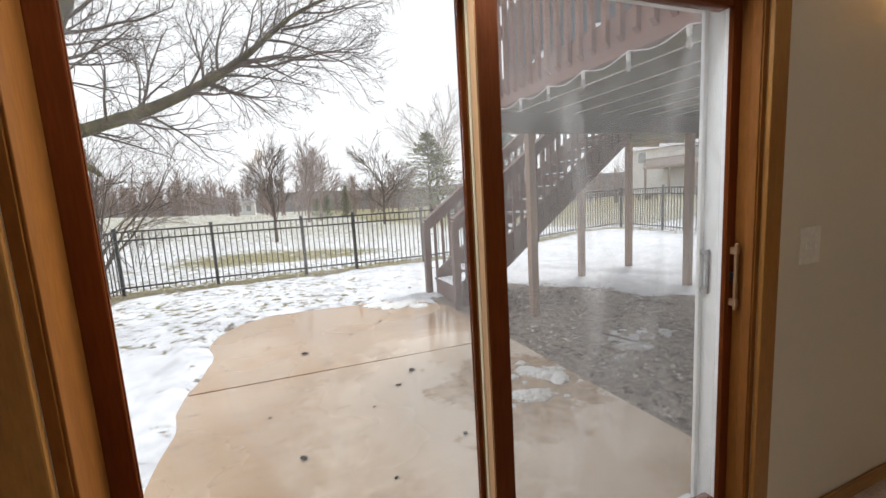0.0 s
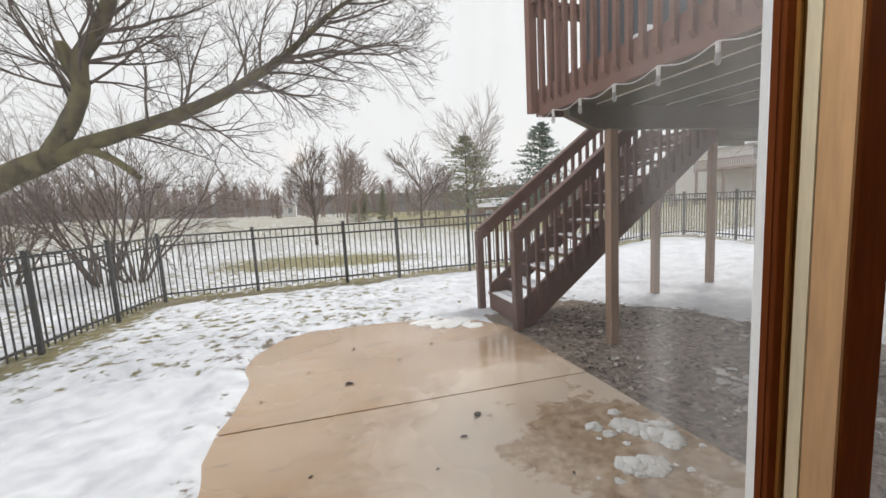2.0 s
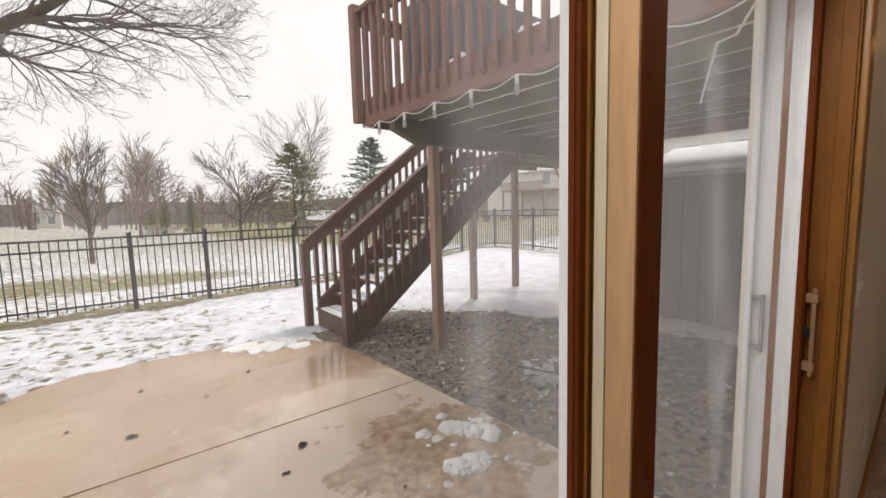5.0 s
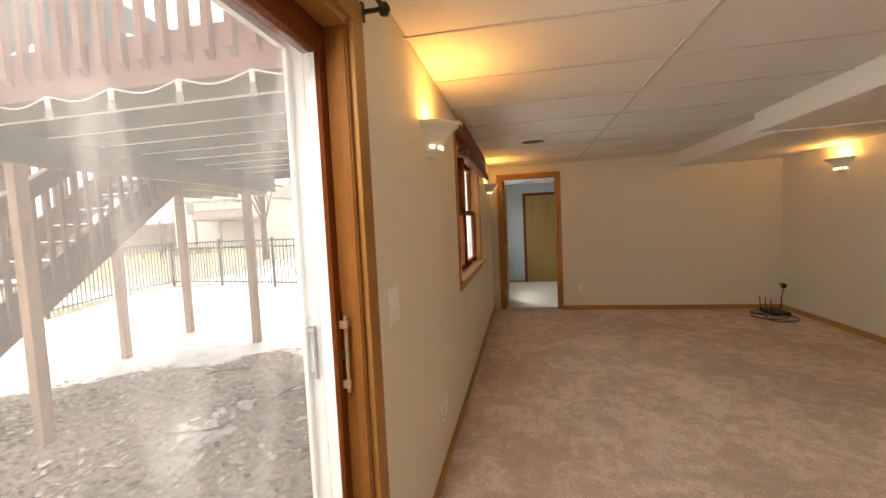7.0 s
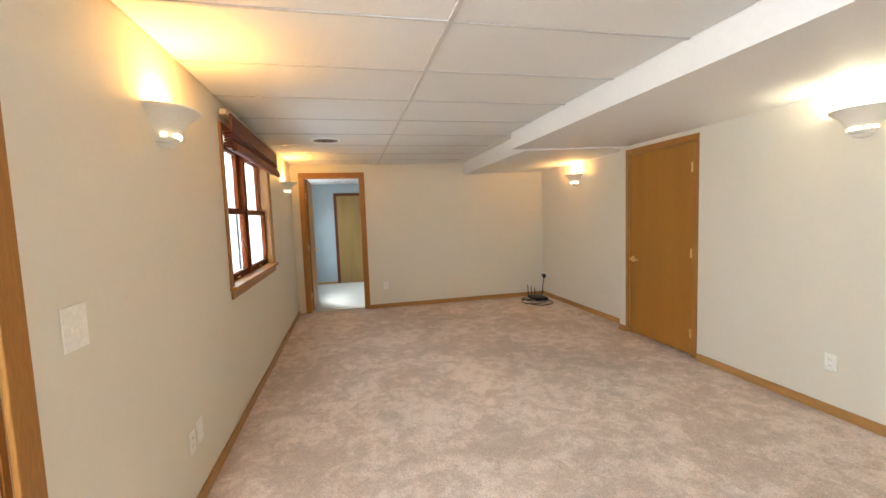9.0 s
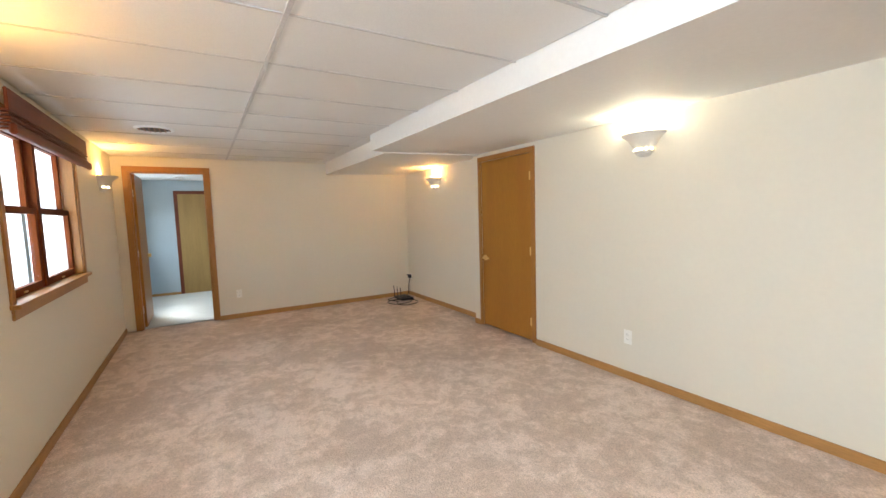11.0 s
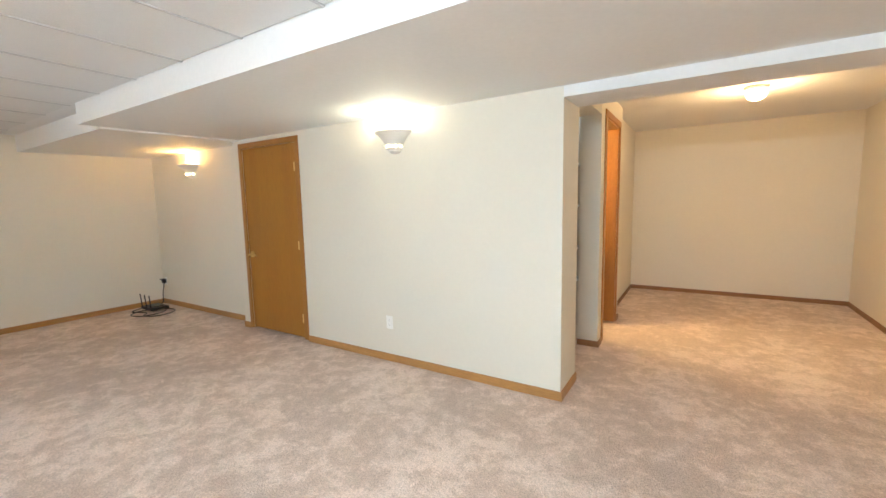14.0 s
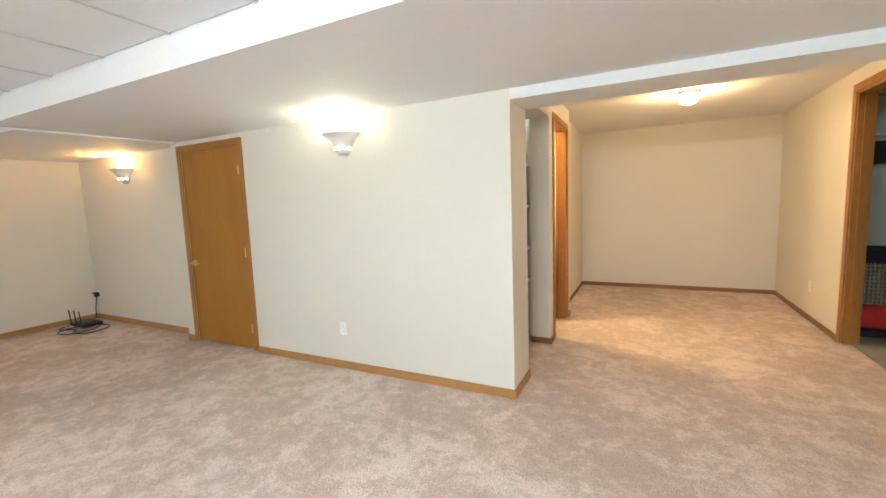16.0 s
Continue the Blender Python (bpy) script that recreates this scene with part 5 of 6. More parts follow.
me.polygons.foreach_set("use_smooth", [True] * len(me.polygons))
me.materials.append(M_GROUND)
tagged(new("ground", me), "snow-patched winter lawn, bare soil and dead grass", "ground", kind="structure")

# patio: two poured slabs with a joint, the far corner rounded off
patio_slab = thing("pavement", (1.0, 4.0, SLAB_Z), "wet tan concrete patio of two poured slabs", "patio", kind="structure")


def slab(outline, name):
    bm = bmesh.new()
    top = [bm.verts.new((x, y, SLAB_Z)) for x, y in outline]
    f = bm.faces.new(top)
    ext = bmesh.ops.extrude_face_region(bm, geom=[f])
    bmesh.ops.translate(bm, verts=[v for v in ext["geom"] if isinstance(v, bmesh.types.BMVert)], vec=(0, 0, -0.12))
    bmesh.ops.recalc_face_normals(bm, faces=bm.faces)
    top_edges = [e for e in bm.edges if all(abs(v.co.z - SLAB_Z) < 1e-6 for v in e.verts)]
    bmesh.ops.bevel(bm, geom=top_edges, offset=0.008, segments=2, affect="EDGES")
    part(name, bm, M_CONCRETE, patio_slab)


slab([(-0.52, 1.62), (2.54, 1.62), (2.46, 4.059), (-0.45, 4.189)], "near_slab")
slab([(-0.45, 4.197), (2.46, 4.067), (2.40, 5.50), (2.05, 6.08), (1.4, 6.26), (0.7, 6.36), (0.1, 6.36), (-0.22, 6.15), (-0.42, 5.75), (-0.49, 5.2)], "far_slab")


def lump(name, x, y, z, r, flat, mat, label, category, seed):
    """An uneven melting lump lying on the ground."""
    bm = bmesh.new()
    bmesh.ops.create_icosphere(bm, subdivisions=4, radius=1)
    for v in bm.verts:
        n = noise.noise(v.co * 1.6 + Vector((seed, 0, 0))) * 0.35 + noise.noise(v.co * 4.5 + Vector((0, seed, 0))) * 0.20 + noise.noise(v.co * 11 + Vector((0, seed, 3))) * 0.07
        v.co *= 1 + n
        v.co = Vector((x + v.co.x * r, y + v.co.y * r * 0.8, max(z, z + v.co.z * r * flat)))
    return single(name, bm, mat, label, category, "slush lumps on the patio", smooth=True)


def slush_heap(a, b, wide, count, seed):
    """A crumbling heap of melting slush: many clods run together along a line, loose bits at its edge."""
    r = random.Random(seed)
    bm = bmesh.new()
    for k in range(count):
        t = r.random()
        off = max(-0.5, min(0.5, r.gauss(0, 0.3))) * wide
        x, y = a[0] + (b[0] - a[0]) * t + off * 0.7, a[1] + (b[1] - a[1]) * t + off * 0.6
        size = r.uniform(0.45, 1.0) * wide * 0.50 * max(0.4, 1 - abs(off) / wide)
        new_v = bmesh.ops.create_icosphere(bm, subdivisions=3 if size > 0.03 else 2, radius=1)["verts"]
        for v in new_v:
            n = noise.noise(v.co * 1.8 + Vector((seed + k, 0, 0))) * 0.4 + noise.noise(v.co * 5 + Vector((0, seed + k, 0))) * 0.25
            c = v.co * (1 + n)
            v.co = Vector((x + c.x * size, y + c.y * size, SLAB_Z - 0.006 + max(0.0, c.z * size * 0.6 + 0.006)))
    return single("slush_heap", bm, M_SLUSH, "crumbling heap of melting slush on wet concrete", "slush", "slush heaps on the patio", smooth=True)


slush_heap((1.86, 2.95), (2.09, 2.87), 0.145, 46, 3)
slush_heap((2.13, 3.32), (2.34, 3.02), 0.145, 56, 4)
slush_heap((2.32, 3.26), (2.42, 3.16), 0.08, 12, 5)
for k, (x, y, r) in enumerate(((1.78, 2.86, 0.035), (2.20, 2.80, 0.03), (2.16, 2.86, 0.022), (1.98, 3.34, 0.06), (2.02, 3.24, 0.05), (2.05, 3.12, 0.03), (2.44, 2.94, 0.03), (1.70, 2.92, 0.02), (2.22, 3.44, 0.05), (1.93, 3.22, 0.025))):
    lump("slush_lump", x, y, SLAB_Z - 0.008, r, 0.5, M_SLUSH, "small loose clod of slush on wet concrete", "slush", 40 + 2.3 * k)
for k, (x, y, r) in enumerate(((1.75, 5.92, 0.26), (2.05, 5.72, 0.18), (1.55, 6.1, 0.22), (1.98, 5.98, 0.2))):
    lump("slush_lump", x, y, SLAB_Z - 0.02, r, 0.16, M_SLUSH, "thin slush sheet at the far end of the patio", "slush", 20 + 3.1 * k)

rng = random.Random(11)
leaf_spots = [(0.50, 4.655), (1.33, 3.766), (0.9, 3.3), (1.15, 3.55), (0.15, 5.05), (1.0, 5.0), (-0.2, 4.6), (0.6, 5.5), (1.4, 5.3), (1.35, 2.7), (0.4, 2.9), (0.2, 3.5), (1.6, 3.0), (1.7, 2.75), (0.85, 2.5), (-0.1, 2.7)]
for k, (x, y) in enumerate(leaf_spots):
    bm = bmesh.new()
    r = 0.034 if k < 2 else rng.uniform(0.010, 0.026)
    turn = rng.uniform(0, 6.28)
    ring = []
    for i in range(9):
        a = i * 2 * math.pi / 9
        rr = r * (1 + 0.3 * math.cos(2 * a)) * rng.uniform(0.75, 1.1)
        ring.append(bm.verts.new((x + rr * math.cos(a + turn), y + rr * math.sin(a + turn), SLAB_Z + 0.004 + 0.010 * abs(math.sin(a * 1.5)) * (r / 0.03))))
    mid = bm.verts.new((x, y, SLAB_Z + 0.004))
    for i in range(9):
        bm.faces.new((mid, ring[i], ring[(i + 1) % 9]))
    bmesh.ops.solidify(bm, geom=list(bm.faces), thickness=0.002)
    single("dead_leaf", bm, M_LEAF, "curled wet dead leaf on the patio", "leaf", "leaves on the patio")

v, f = [], []
for k in range(1800):
    x, y = rng.uniform(2.55, 5.3), rng.uniform(1.8, 6.1)
    if x > 5.35 - 0.55 * max(0, y - 3.9):
        continue
    z = ground_height(x, y) + 0.006
    a, ln = rng.uniform(0, 6.28), rng.uniform(0.02, 0.085)
    d = Vector((math.cos(a), math.sin(a), rng.uniform(-0.1, 0.25)))
    p = Vector((x, y, z))
    if k % 3:
        tube(v, f, [p, p + d * ln], [0.004, 0.002], 3)
    else:
        q = d.cross(Vector((0, 0, 1))).normalized() * ln * 0.35
        b0 = len(v)
        v += [p - q * 0.5, p + d * ln * 0.5 - q + Vector((0, 0, 0.012)), p + d * ln, p + d * ln * 0.5 + q]
        f.append((b0, b0 + 1, b0 + 2, b0 + 3))
tagged(list_mesh("leaf_litter", v, f, M_LEAF), "dead leaves and twigs on bare soil", "leaf litter", kind="stuff")
v, f = [], []
for k in range(1500):
    x, y = rng.uniform(2.5, 5.4), rng.uniform(1.8, 6.2)
    if x > 5.4 - 0.55 * max(0, y - 3.9) or noise.noise(Vector((x * 1.4, y * 1.4, 2.0))) < -0.12:
        continue
    z = ground_height(x, y) + 0.004
    a, ln = rng.uniform(0, 6.28), rng.uniform(0.012, 0.055)
    d = Vector((math.cos(a), math.sin(a), rng.uniform(0.0, 0.3)))
    p = Vector((x, y, z))
    q = d.cross(Vector((0, 0, 1))).normalized() * ln * rng.uniform(0.1, 0.4)
    b0 = len(v)
    v += [p - q * 0.5, p + d * ln * 0.5 - q + Vector((0, 0, 0.010)), p + d * ln, p + d * ln * 0.5 + q]
    f.append((b0, b0 + 1, b0 + 2, b0 + 3))
tagged(list_mesh("straw_litter", v, f, M_STRAW), "pale dry leaf scraps and chips on bare soil", "leaf litter", kind="stuff")
for k, (a, b) in enumerate((((3.9, 3.2), (4.9, 2.9)), ((4.5, 4.3), (4.85, 4.15)), ((3.3, 3.6), (3.6, 3.3)), ((5.6, 3.4), (6.3, 3.9)))):
    z = ground_height(*a) + 0.03
    v, f = [], []
    P = [Vector((a[0] + (b[0] - a[0]) * t, a[1] + (b[1] - a[1]) * t + 0.05 * math.sin(t * 5 + k), z + 0.02 * math.sin(t * 4 + k))) for t in (0, 0.25, 0.5, 0.75, 1)]
    tube(v, f, P, [0.012, 0.011, 0.009, 0.007, 0.004], 5)
    tagged(list_mesh("fallen_stick", v, f, M_TWIG), "grey fallen stick lying on the soil", "stick", "fallen sticks")
v, f = [], []
for k in range(46):
    x, y = rng.uniform(2.7, 4.9), rng.uniform(2.2, 5.6)
    z = ground_height(x, y) + 0.012
    a, ln = rng.uniform(0, 6.28), rng.uniform(0.05, 0.13)
    d = Vector((math.cos(a), math.sin(a), rng.uniform(0.0, 0.12)))
    q = d.cross(Vector((0, 0, 1))).normalized() * ln * rng.uniform(0.12, 0.3)
    p = Vector((x, y, z))
    b0 = len(v)
    v += [p - q * 0.4, p + d * ln * 0.4 - q, p + d * ln * 0.8 - q * 0.6, p + d * ln, p + d * ln * 0.6 + q + Vector((0, 0, 0.015)), p + q * 0.6]
    f.append(tuple(range(b0, b0 + 6)))
tagged(list_mesh("bark_chips", v, f, M_STRAW), "pale bark chips and scraps lying on bare soil", "bark chips", kind="stuff")
P = Vector((3.6, 3.5, ground_height(3.6, 3.5)))
lump("snow_patch", 3.62, 3.5, P.z - 0.01, 0.40, 0.045, M_ICE, "thin grey ice patch under the deck", "ice", 51.0)["group"] = "ice patches"


# ---- raised deck ----
DW, DE, DN, DS = 2.60, 6.40, 5.00, 1.64
JB, JT = 2.245, 2.44
deck = thing("deck", (4.5, 3.3, -0.13), "raised red-brown timber deck on posts, green-grey underneath", "deck")
for x, y in ((3.15, 4.60), (5.74, 4.60)):
    part("post", box(x - 0.046, x + 0.046, y - 0.046, y + 0.046, ground_height(x, y) - 0.05, 2.02, 0.006), M_POST, deck)
bm = bmesh.new()
for yy in (4.555, 4.607):
    outline = [(2.66, 2.243), (6.36, 2.243), (6.36, 2.02), (2.95, 2.02), (2.66, 2.14)]
    a = [bm.verts.new((x, yy, z)) for x, z in outline]
    b = [bm.verts.new((x, yy + 0.045, z)) for x, z in outline]
    bm.faces.new(a)
    bm.faces.new(list(reversed(b)))
    for i in range(5):
        bm.faces.new((a[i], b[i], b[(i + 1) % 5], a[(i + 1) % 5]))
bmesh.ops.recalc_face_normals(bm, faces=bm.faces)
part("beam", bm, M_BEAM, deck)
x = DW + 0.36
while x < DE - 0.2:
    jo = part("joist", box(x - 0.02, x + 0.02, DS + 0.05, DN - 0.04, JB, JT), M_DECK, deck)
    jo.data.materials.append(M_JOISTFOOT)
    # downward faces take the paler colour that holds the snow's bounced light
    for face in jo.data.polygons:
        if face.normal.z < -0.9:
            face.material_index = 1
    x += 0.405
part("ledger", box(DW, DE, DS - 0.01, DS + 0.05, JB - 0.03, JT), M_DECK, deck)
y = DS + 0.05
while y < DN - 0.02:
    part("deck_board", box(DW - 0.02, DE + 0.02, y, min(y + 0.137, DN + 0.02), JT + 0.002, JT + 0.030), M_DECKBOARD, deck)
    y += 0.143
part("fascia", box(DW - 0.022, DW + 0.020, DS, DN + 0.02, 2.215, 2.475, 0.004), M_STAIN, deck)
part("fascia", box(DW + 0.022, DE, DN - 0.020, DN + 0.02, 2.215, 2.475, 0.004), M_STAIN, deck)
part("fascia", box(DE - 0.02, DE + 0.022, DS, DN - 0.022, 2.215, 2.475, 0.004), M_STAIN, deck)
part("corner_post", box(DW - 0.11, DW - 0.024, DN - 0.04, DN + 0.05, 2.25, 3.36, 0.006), M_STAIN, deck)


def cut_baluster(x, y, z0, z1, w, out):
    """A square baluster whose foot is cut at a slant towards out."""
    bm = box(x - w / 2, x + w / 2, y - w / 2, y + w / 2, z0, z1)
    ox, oy = out
    for v_ in bm.verts:
        if v_.co.z < z0 + 1e-4 and (v_.co.x - x) * ox + (v_.co.y - y) * oy < 0:
            v_.co.z -= w
    return bm


y = DN - 0.16
while y > DS + 0.05:
    part("baluster", cut_baluster(DW - 0.042, y, 2.335, 3.27, 0.038, (-1, 0)), M_STAIN, deck)
    y -= 0.1285
x = DW + 0.06
while x < DE:
    part("baluster", cut_baluster(x, DN + 0.042, 2.335, 3.27, 0.038, (0, 1)), M_STAIN, deck)
    x += 0.1285
y = DN - 0.16
while y > DS + 0.05:
    part("baluster", cut_baluster(DE + 0.042, y, 2.335, 3.27, 0.038, (1, 0)), M_STAIN, deck)
    y -= 0.1285
for b in (box(DW - 0.022, DW + 0.016, DS, DN, 3.17, 3.27), box(DW + 0.02, DE, DN - 0.016, DN + 0.022, 3.17, 3.27), box(DE - 0.016, DE + 0.022, DS, DN - 0.02, 3.17, 3.27)):
    part("sub_rail", b, M_STAIN, deck)
for b in (box(DW - 0.085, DW + 0.045, DS, DN + 0.08, 3.272, 3.310, 0.006), box(DW + 0.047, DE + 0.06, DN - 0.05, DN + 0.08, 3.272, 3.310, 0.006), box(DE - 0.05, DE + 0.08, DS, DN - 0.052, 3.272, 3.310, 0.006)):
    part("cap_rail", b, M_STAIN, deck)

cover = thing("grill_cover", (3.9, 4.4, JT + 0.03), "dark grey weather cover over a bulky thing on the deck", "cover")
bm = box(3.02, 4.95, 4.15, 4.88, JT + 0.03, 3.42, 0.05)
bmesh.ops.subdivide_edges(bm, edges=list(bm.edges), cuts=3, use_grid_fill=True)
for v_ in bm.verts:
    if v_.co.z > JT + 0.06:
        v_.co += Vector((noise.noise(v_.co * 3) * 0.04, noise.noise(v_.co * 3 + Vector((5, 0, 0))) * 0.04, noise.noise(v_.co * 2 + Vector((0, 5, 0))) * 0.05))
M_COVER = material("slate_grey_tarpaulin", (0.105, 0.11, 0.125), 0.6, var=0.25, scale=4, grain=40, bump=0.3, bump_scale=12)
part("cloth", bm, M_COVER, cover, smooth=True)
for k, (x, y) in enumerate(((2.75, 3.75), (2.78, 3.05), (2.75, 2.55))):
    bm = bmesh.new()
    bmesh.ops.create_icosphere(bm, subdivisions=3, radius=1)
    for v_ in bm.verts:
        v_.co *= 1 + 0.4 * noise.noise(v_.co * 2 + Vector((k * 7, 0, 0)))
        v_.co = Vector((x + v_.co.x * 0.10, y + v_.co.y * 0.16, JT + 0.028 + max(0, v_.co.z * 0.12)))
    single("snow_heap", bm, M_SNOWCAP, "small heap of snow at the deck's edge", "snow", "snow heaps on the deck", smooth=True)

# ---- stairs up to the deck ----
RUN, RISE, ST0 = 0.252, 0.190, 2.50
NEAR, FAR = 5.47, 6.46
stairs = thing("deck_stairs", (2.6, 5.95, -0.12), "red-brown open timber stairs with snow on the treads", "stairs")
SLOPE = RISE / RUN
for yy in (NEAR, FAR):
    bm = bmesh.new()
    low = [(2.60, -0.13), (2.70, -0.13), (5.52, -0.10 + (5.52 - 2.74) * 0.762), (5.52, 2.31), (5.30, 2.31), (2.60, 0.20)]
    a = [bm.verts.new((x, yy - 0.022, z)) for x, z in low]
    b = [bm.verts.new((x, yy + 0.022, z)) for x, z in low]
    bm.faces.new(a)
    bm.faces.new(list(reversed(b)))
    for i in range(len(low)):
        bm.faces.new((a[i], b[i], b[(i + 1) % len(low)], a[(i + 1) % len(low)]))
    bmesh.ops.recalc_face_normals(bm, faces=bm.faces)
    part("stringer", bm, M_WETSTAIN, stairs)
for k in range(12):
    x0, z1 = ST0 + 0.05 + RUN * k, SLAB_Z + RISE * (k + 1) + (0.02 if k == 0 else 0)
    for d in (0.0, 0.137):
        tr = part("tread", box(x0 + d, x0 + d + 0.128, NEAR + 0.024, FAR - 0.024, z1 - 0.036, z1, 0.004), M_WETSTAIN, stairs)
    if k < 11:
        bm = bmesh.new()
        for d in (0.0, 0.137):
            bx(bm, x0 + d + 0.008, x0 + d + 0.122, NEAR + 0.10 + rng.uniform(0, 0.1), FAR - 0.10 - rng.uniform(0, 0.15), z1, z1 + 0.014, 0.006)
        part("snow_cover", bm, M_SNOWCAP, tr, "thin snow on the tread")
part("riser", box(ST0 + 0.075, ST0 + 0.095, NEAR + 0.024, FAR - 0.024, -0.13, SLAB_Z + RISE - 0.02), M_WETSTAIN, stairs)
HR = 0.742
for yy, x0, zt in ((NEAR, 2.50, 1.03), (FAR, 2.48, 0.97)):
    part("newel", box(x0 - 0.048, x0 + 0.048, yy - 0.048 + (-0.05 if yy == NEAR else 0.05), yy + 0.048 + (-0.05 if yy == NEAR else 0.05), -0.14, zt, 0.005), M_WETSTAIN, stairs)
    yo = yy + (-0.05 if yy == NEAR else 0.05)
    end = 5.45
    rail = part("hand_rail", beam_between((x0 + 0.02, yo, zt - 0.06), (end, yo, zt - 0.06 + (end - x0) * HR), 0.045, 0.14, bevel=0.006), M_WETSTAIN, stairs)
    part("rail_cap", beam_between((x0 - 0.02, yo, zt + 0.022), (end, yo, zt + 0.022 + (end - x0) * HR), 0.11, 0.030, bevel=0.005), M_WETSTAIN, rail)
    x = x0 + 0.15
    while x < end - 0.05:
        lo = max(-0.02, (x - 2.74) * 0.762 + 0.06)
        hi = zt - 0.10 + (x - x0) * HR
        part("baluster", box(x - 0.019, x + 0.019, yo - 0.019, yo + 0.019, lo, hi), M_WETSTAIN, stairs)
        x += 0.126
land = thing("stair_landing", (6.2, 5.9, -0.1), "timber landing on two posts at the stair head", "landing")
for x, y, top in ((5.06, 6.02, 1.58), (6.05, 5.97, 2.06)):
    part("post", box(x - 0.046, x + 0.046, y - 0.046, y + 0.046, ground_height(x, y) - 0.05, top, 0.006), M_POST, land)
for yy in (5.42, 5.97, 6.5):
    part("joist", box(5.53, 7.35, yy - 0.02, yy + 0.02, 2.06, 2.20), M_DECK, land)
for k in range(13):
    part("board", box(5.53 + k * 0.142, 5.53 + k * 0.142 + 0.136, 5.05, 6.53, 2.202, 2.230), M_DECK, land)

# ---- string lights along the deck's edge ----
lights = thing("string_lights", (DW, 3.3, 2.2), "white string lights with hanging bulbs along the deck", "string lights")
v, f = [], []
hang = [1.75 + 0.415 * k for k in range(8)] + [4.93]
pts = []
for a, b in zip(hang[:-1], hang[1:]):
    for k in range(6):
        t = k / 6
        pts.append(Vector((DW - 0.050, a + (b - a) * t, 2.215 - 0.045 * math.sin(math.pi * t) ** 1.2)))
pts.append(Vector((DW - 0.05, hang[-1], 2.215)))
tube(v, f, pts, [0.0042] * len(pts), 5)
list_mesh("cord", v, f, M_CORD, lights)
for yb in hang[:-1]:
    part("socket", cyl((DW - 0.05, yb, 2.180), 0.013, 0.015, 0.055, "z", 10), M_CORD, lights, "white socket")
    part("bulb", lathe([(0.013, 0.0), (0.019, -0.032), (0.018, -0.050), (0.009, -0.066), (0, -0.068)], (DW - 0.05, yb, 2.153), seg=12), M_BULB, lights, "clear glass bulb", smooth=True)
v, f = [], []
tube(v, f, [Vector((DW - 0.05, 1.75, 2.215)), Vector((2.62, 1.85, 2.10)), Vector((2.72, 1.95, 2.12)), Vector((2.76, 2.0, 1.98)), Vector((2.74, 2.02, 1.86))], [0.006] * 5, 5)
list_mesh("loose_cord", v, f, M_CORD, lights)

# ---- fence ----
fence = thing("fence", (0.0, 9.6, -0.1), "black metal picket fence round the yard", "fence")
line = [(-4.0, 1.6), (-3.62, 3.4), (-3.28, 5.2), (-2.93, 7.06), (-2.67, 8.36), (-2.44, 9.60), (-0.90, 9.72), (0.79, 9.58), (1.85, 9.52), (3.38, 9.42), (5.15, 9.68), (6.9, 9.94), (8.65, 10.2), (10.36, 10.46), (10.02, 8.65), (9.68, 6.9), (9.4, 5.3), (9.25, 3.6), (9.1, 1.8)]
FH = 1.21
for i, (x, y) in enumerate(line):
    z = ground_height(x, y)
    w = 0.033 if i in (7, 8) else 0.027
    part("post", bx(box(x - w, x + w, y - w, y + w, z - 0.08, z + FH + 0.03, 0.004), x - w - 0.006, x + w + 0.006, y - w - 0.006, y + w + 0.006, z + FH + 0.03, z + FH + 0.045, 0.004), M_IRON, fence)
pk = bpy.data.meshes.new("picket")
bm = box(-0.008, 0.008, -0.008, 0.008, 0.06, FH - 0.02)
bm.to_mesh(pk)
bm.free()
pk.materials.append(M_IRON)
for (xa, ya), (xb, yb) in zip(line[:-1], line[1:]):
    za, zb = ground_height(xa, ya), ground_height(xb, yb)
    for h in (FH - 0.03, FH - 0.19, 0.14):
        part("rail", beam_between((xa, ya, za + h), (xb, yb, zb + h), 0.026, 0.030), M_IRON, fence)
    n = max(2, round(math.hypot(xb - xa, yb - ya) / 0.105))
    for k in range(1, n):
        t = k / n
        ob = new("picket", pk)
        ob.parent = fence
        ob.location = Vector((xa + (xb - xa) * t, ya + (yb - ya) * t, za + (zb - za) * t)) - fence.location
gate = part("gate_latch", box(1.80, 1.84, 9.44, 9.50, 0.78, 0.90, 0.004), M_IRON, fence)


# ---- shed beside the deck ----
shed = thing("shed", (6.8, 2.9, -0.1), "grey vertical-board garden shed with a snowy roof", "shed")
SHX0, SHX1, SHY0, SHY1 = 5.98, 7.9, 2.0, 3.68
bm = bmesh.new()
bx(bm, SHX0, SHX1, SHY0, SHY1, -0.2, 1.70)
part("wall", bm, M_SHED, shed)
y = SHY0 + 0.01
while y < SHY1 - 0.05:
    part("board", box(SHX0 - 0.014, SHX0, y, y + 0.196, -0.15, 1.70, 0.003), M_SHED, shed)
    y += 0.205
x = SHX0 + 0.01
while x < SHX1 - 0.05:
    part("board", box(x, x + 0.196, SHY1, SHY1 + 0.014, -0.15, 1.70, 0.003), M_SHED, shed)
    x += 0.205
bm = bmesh.new()
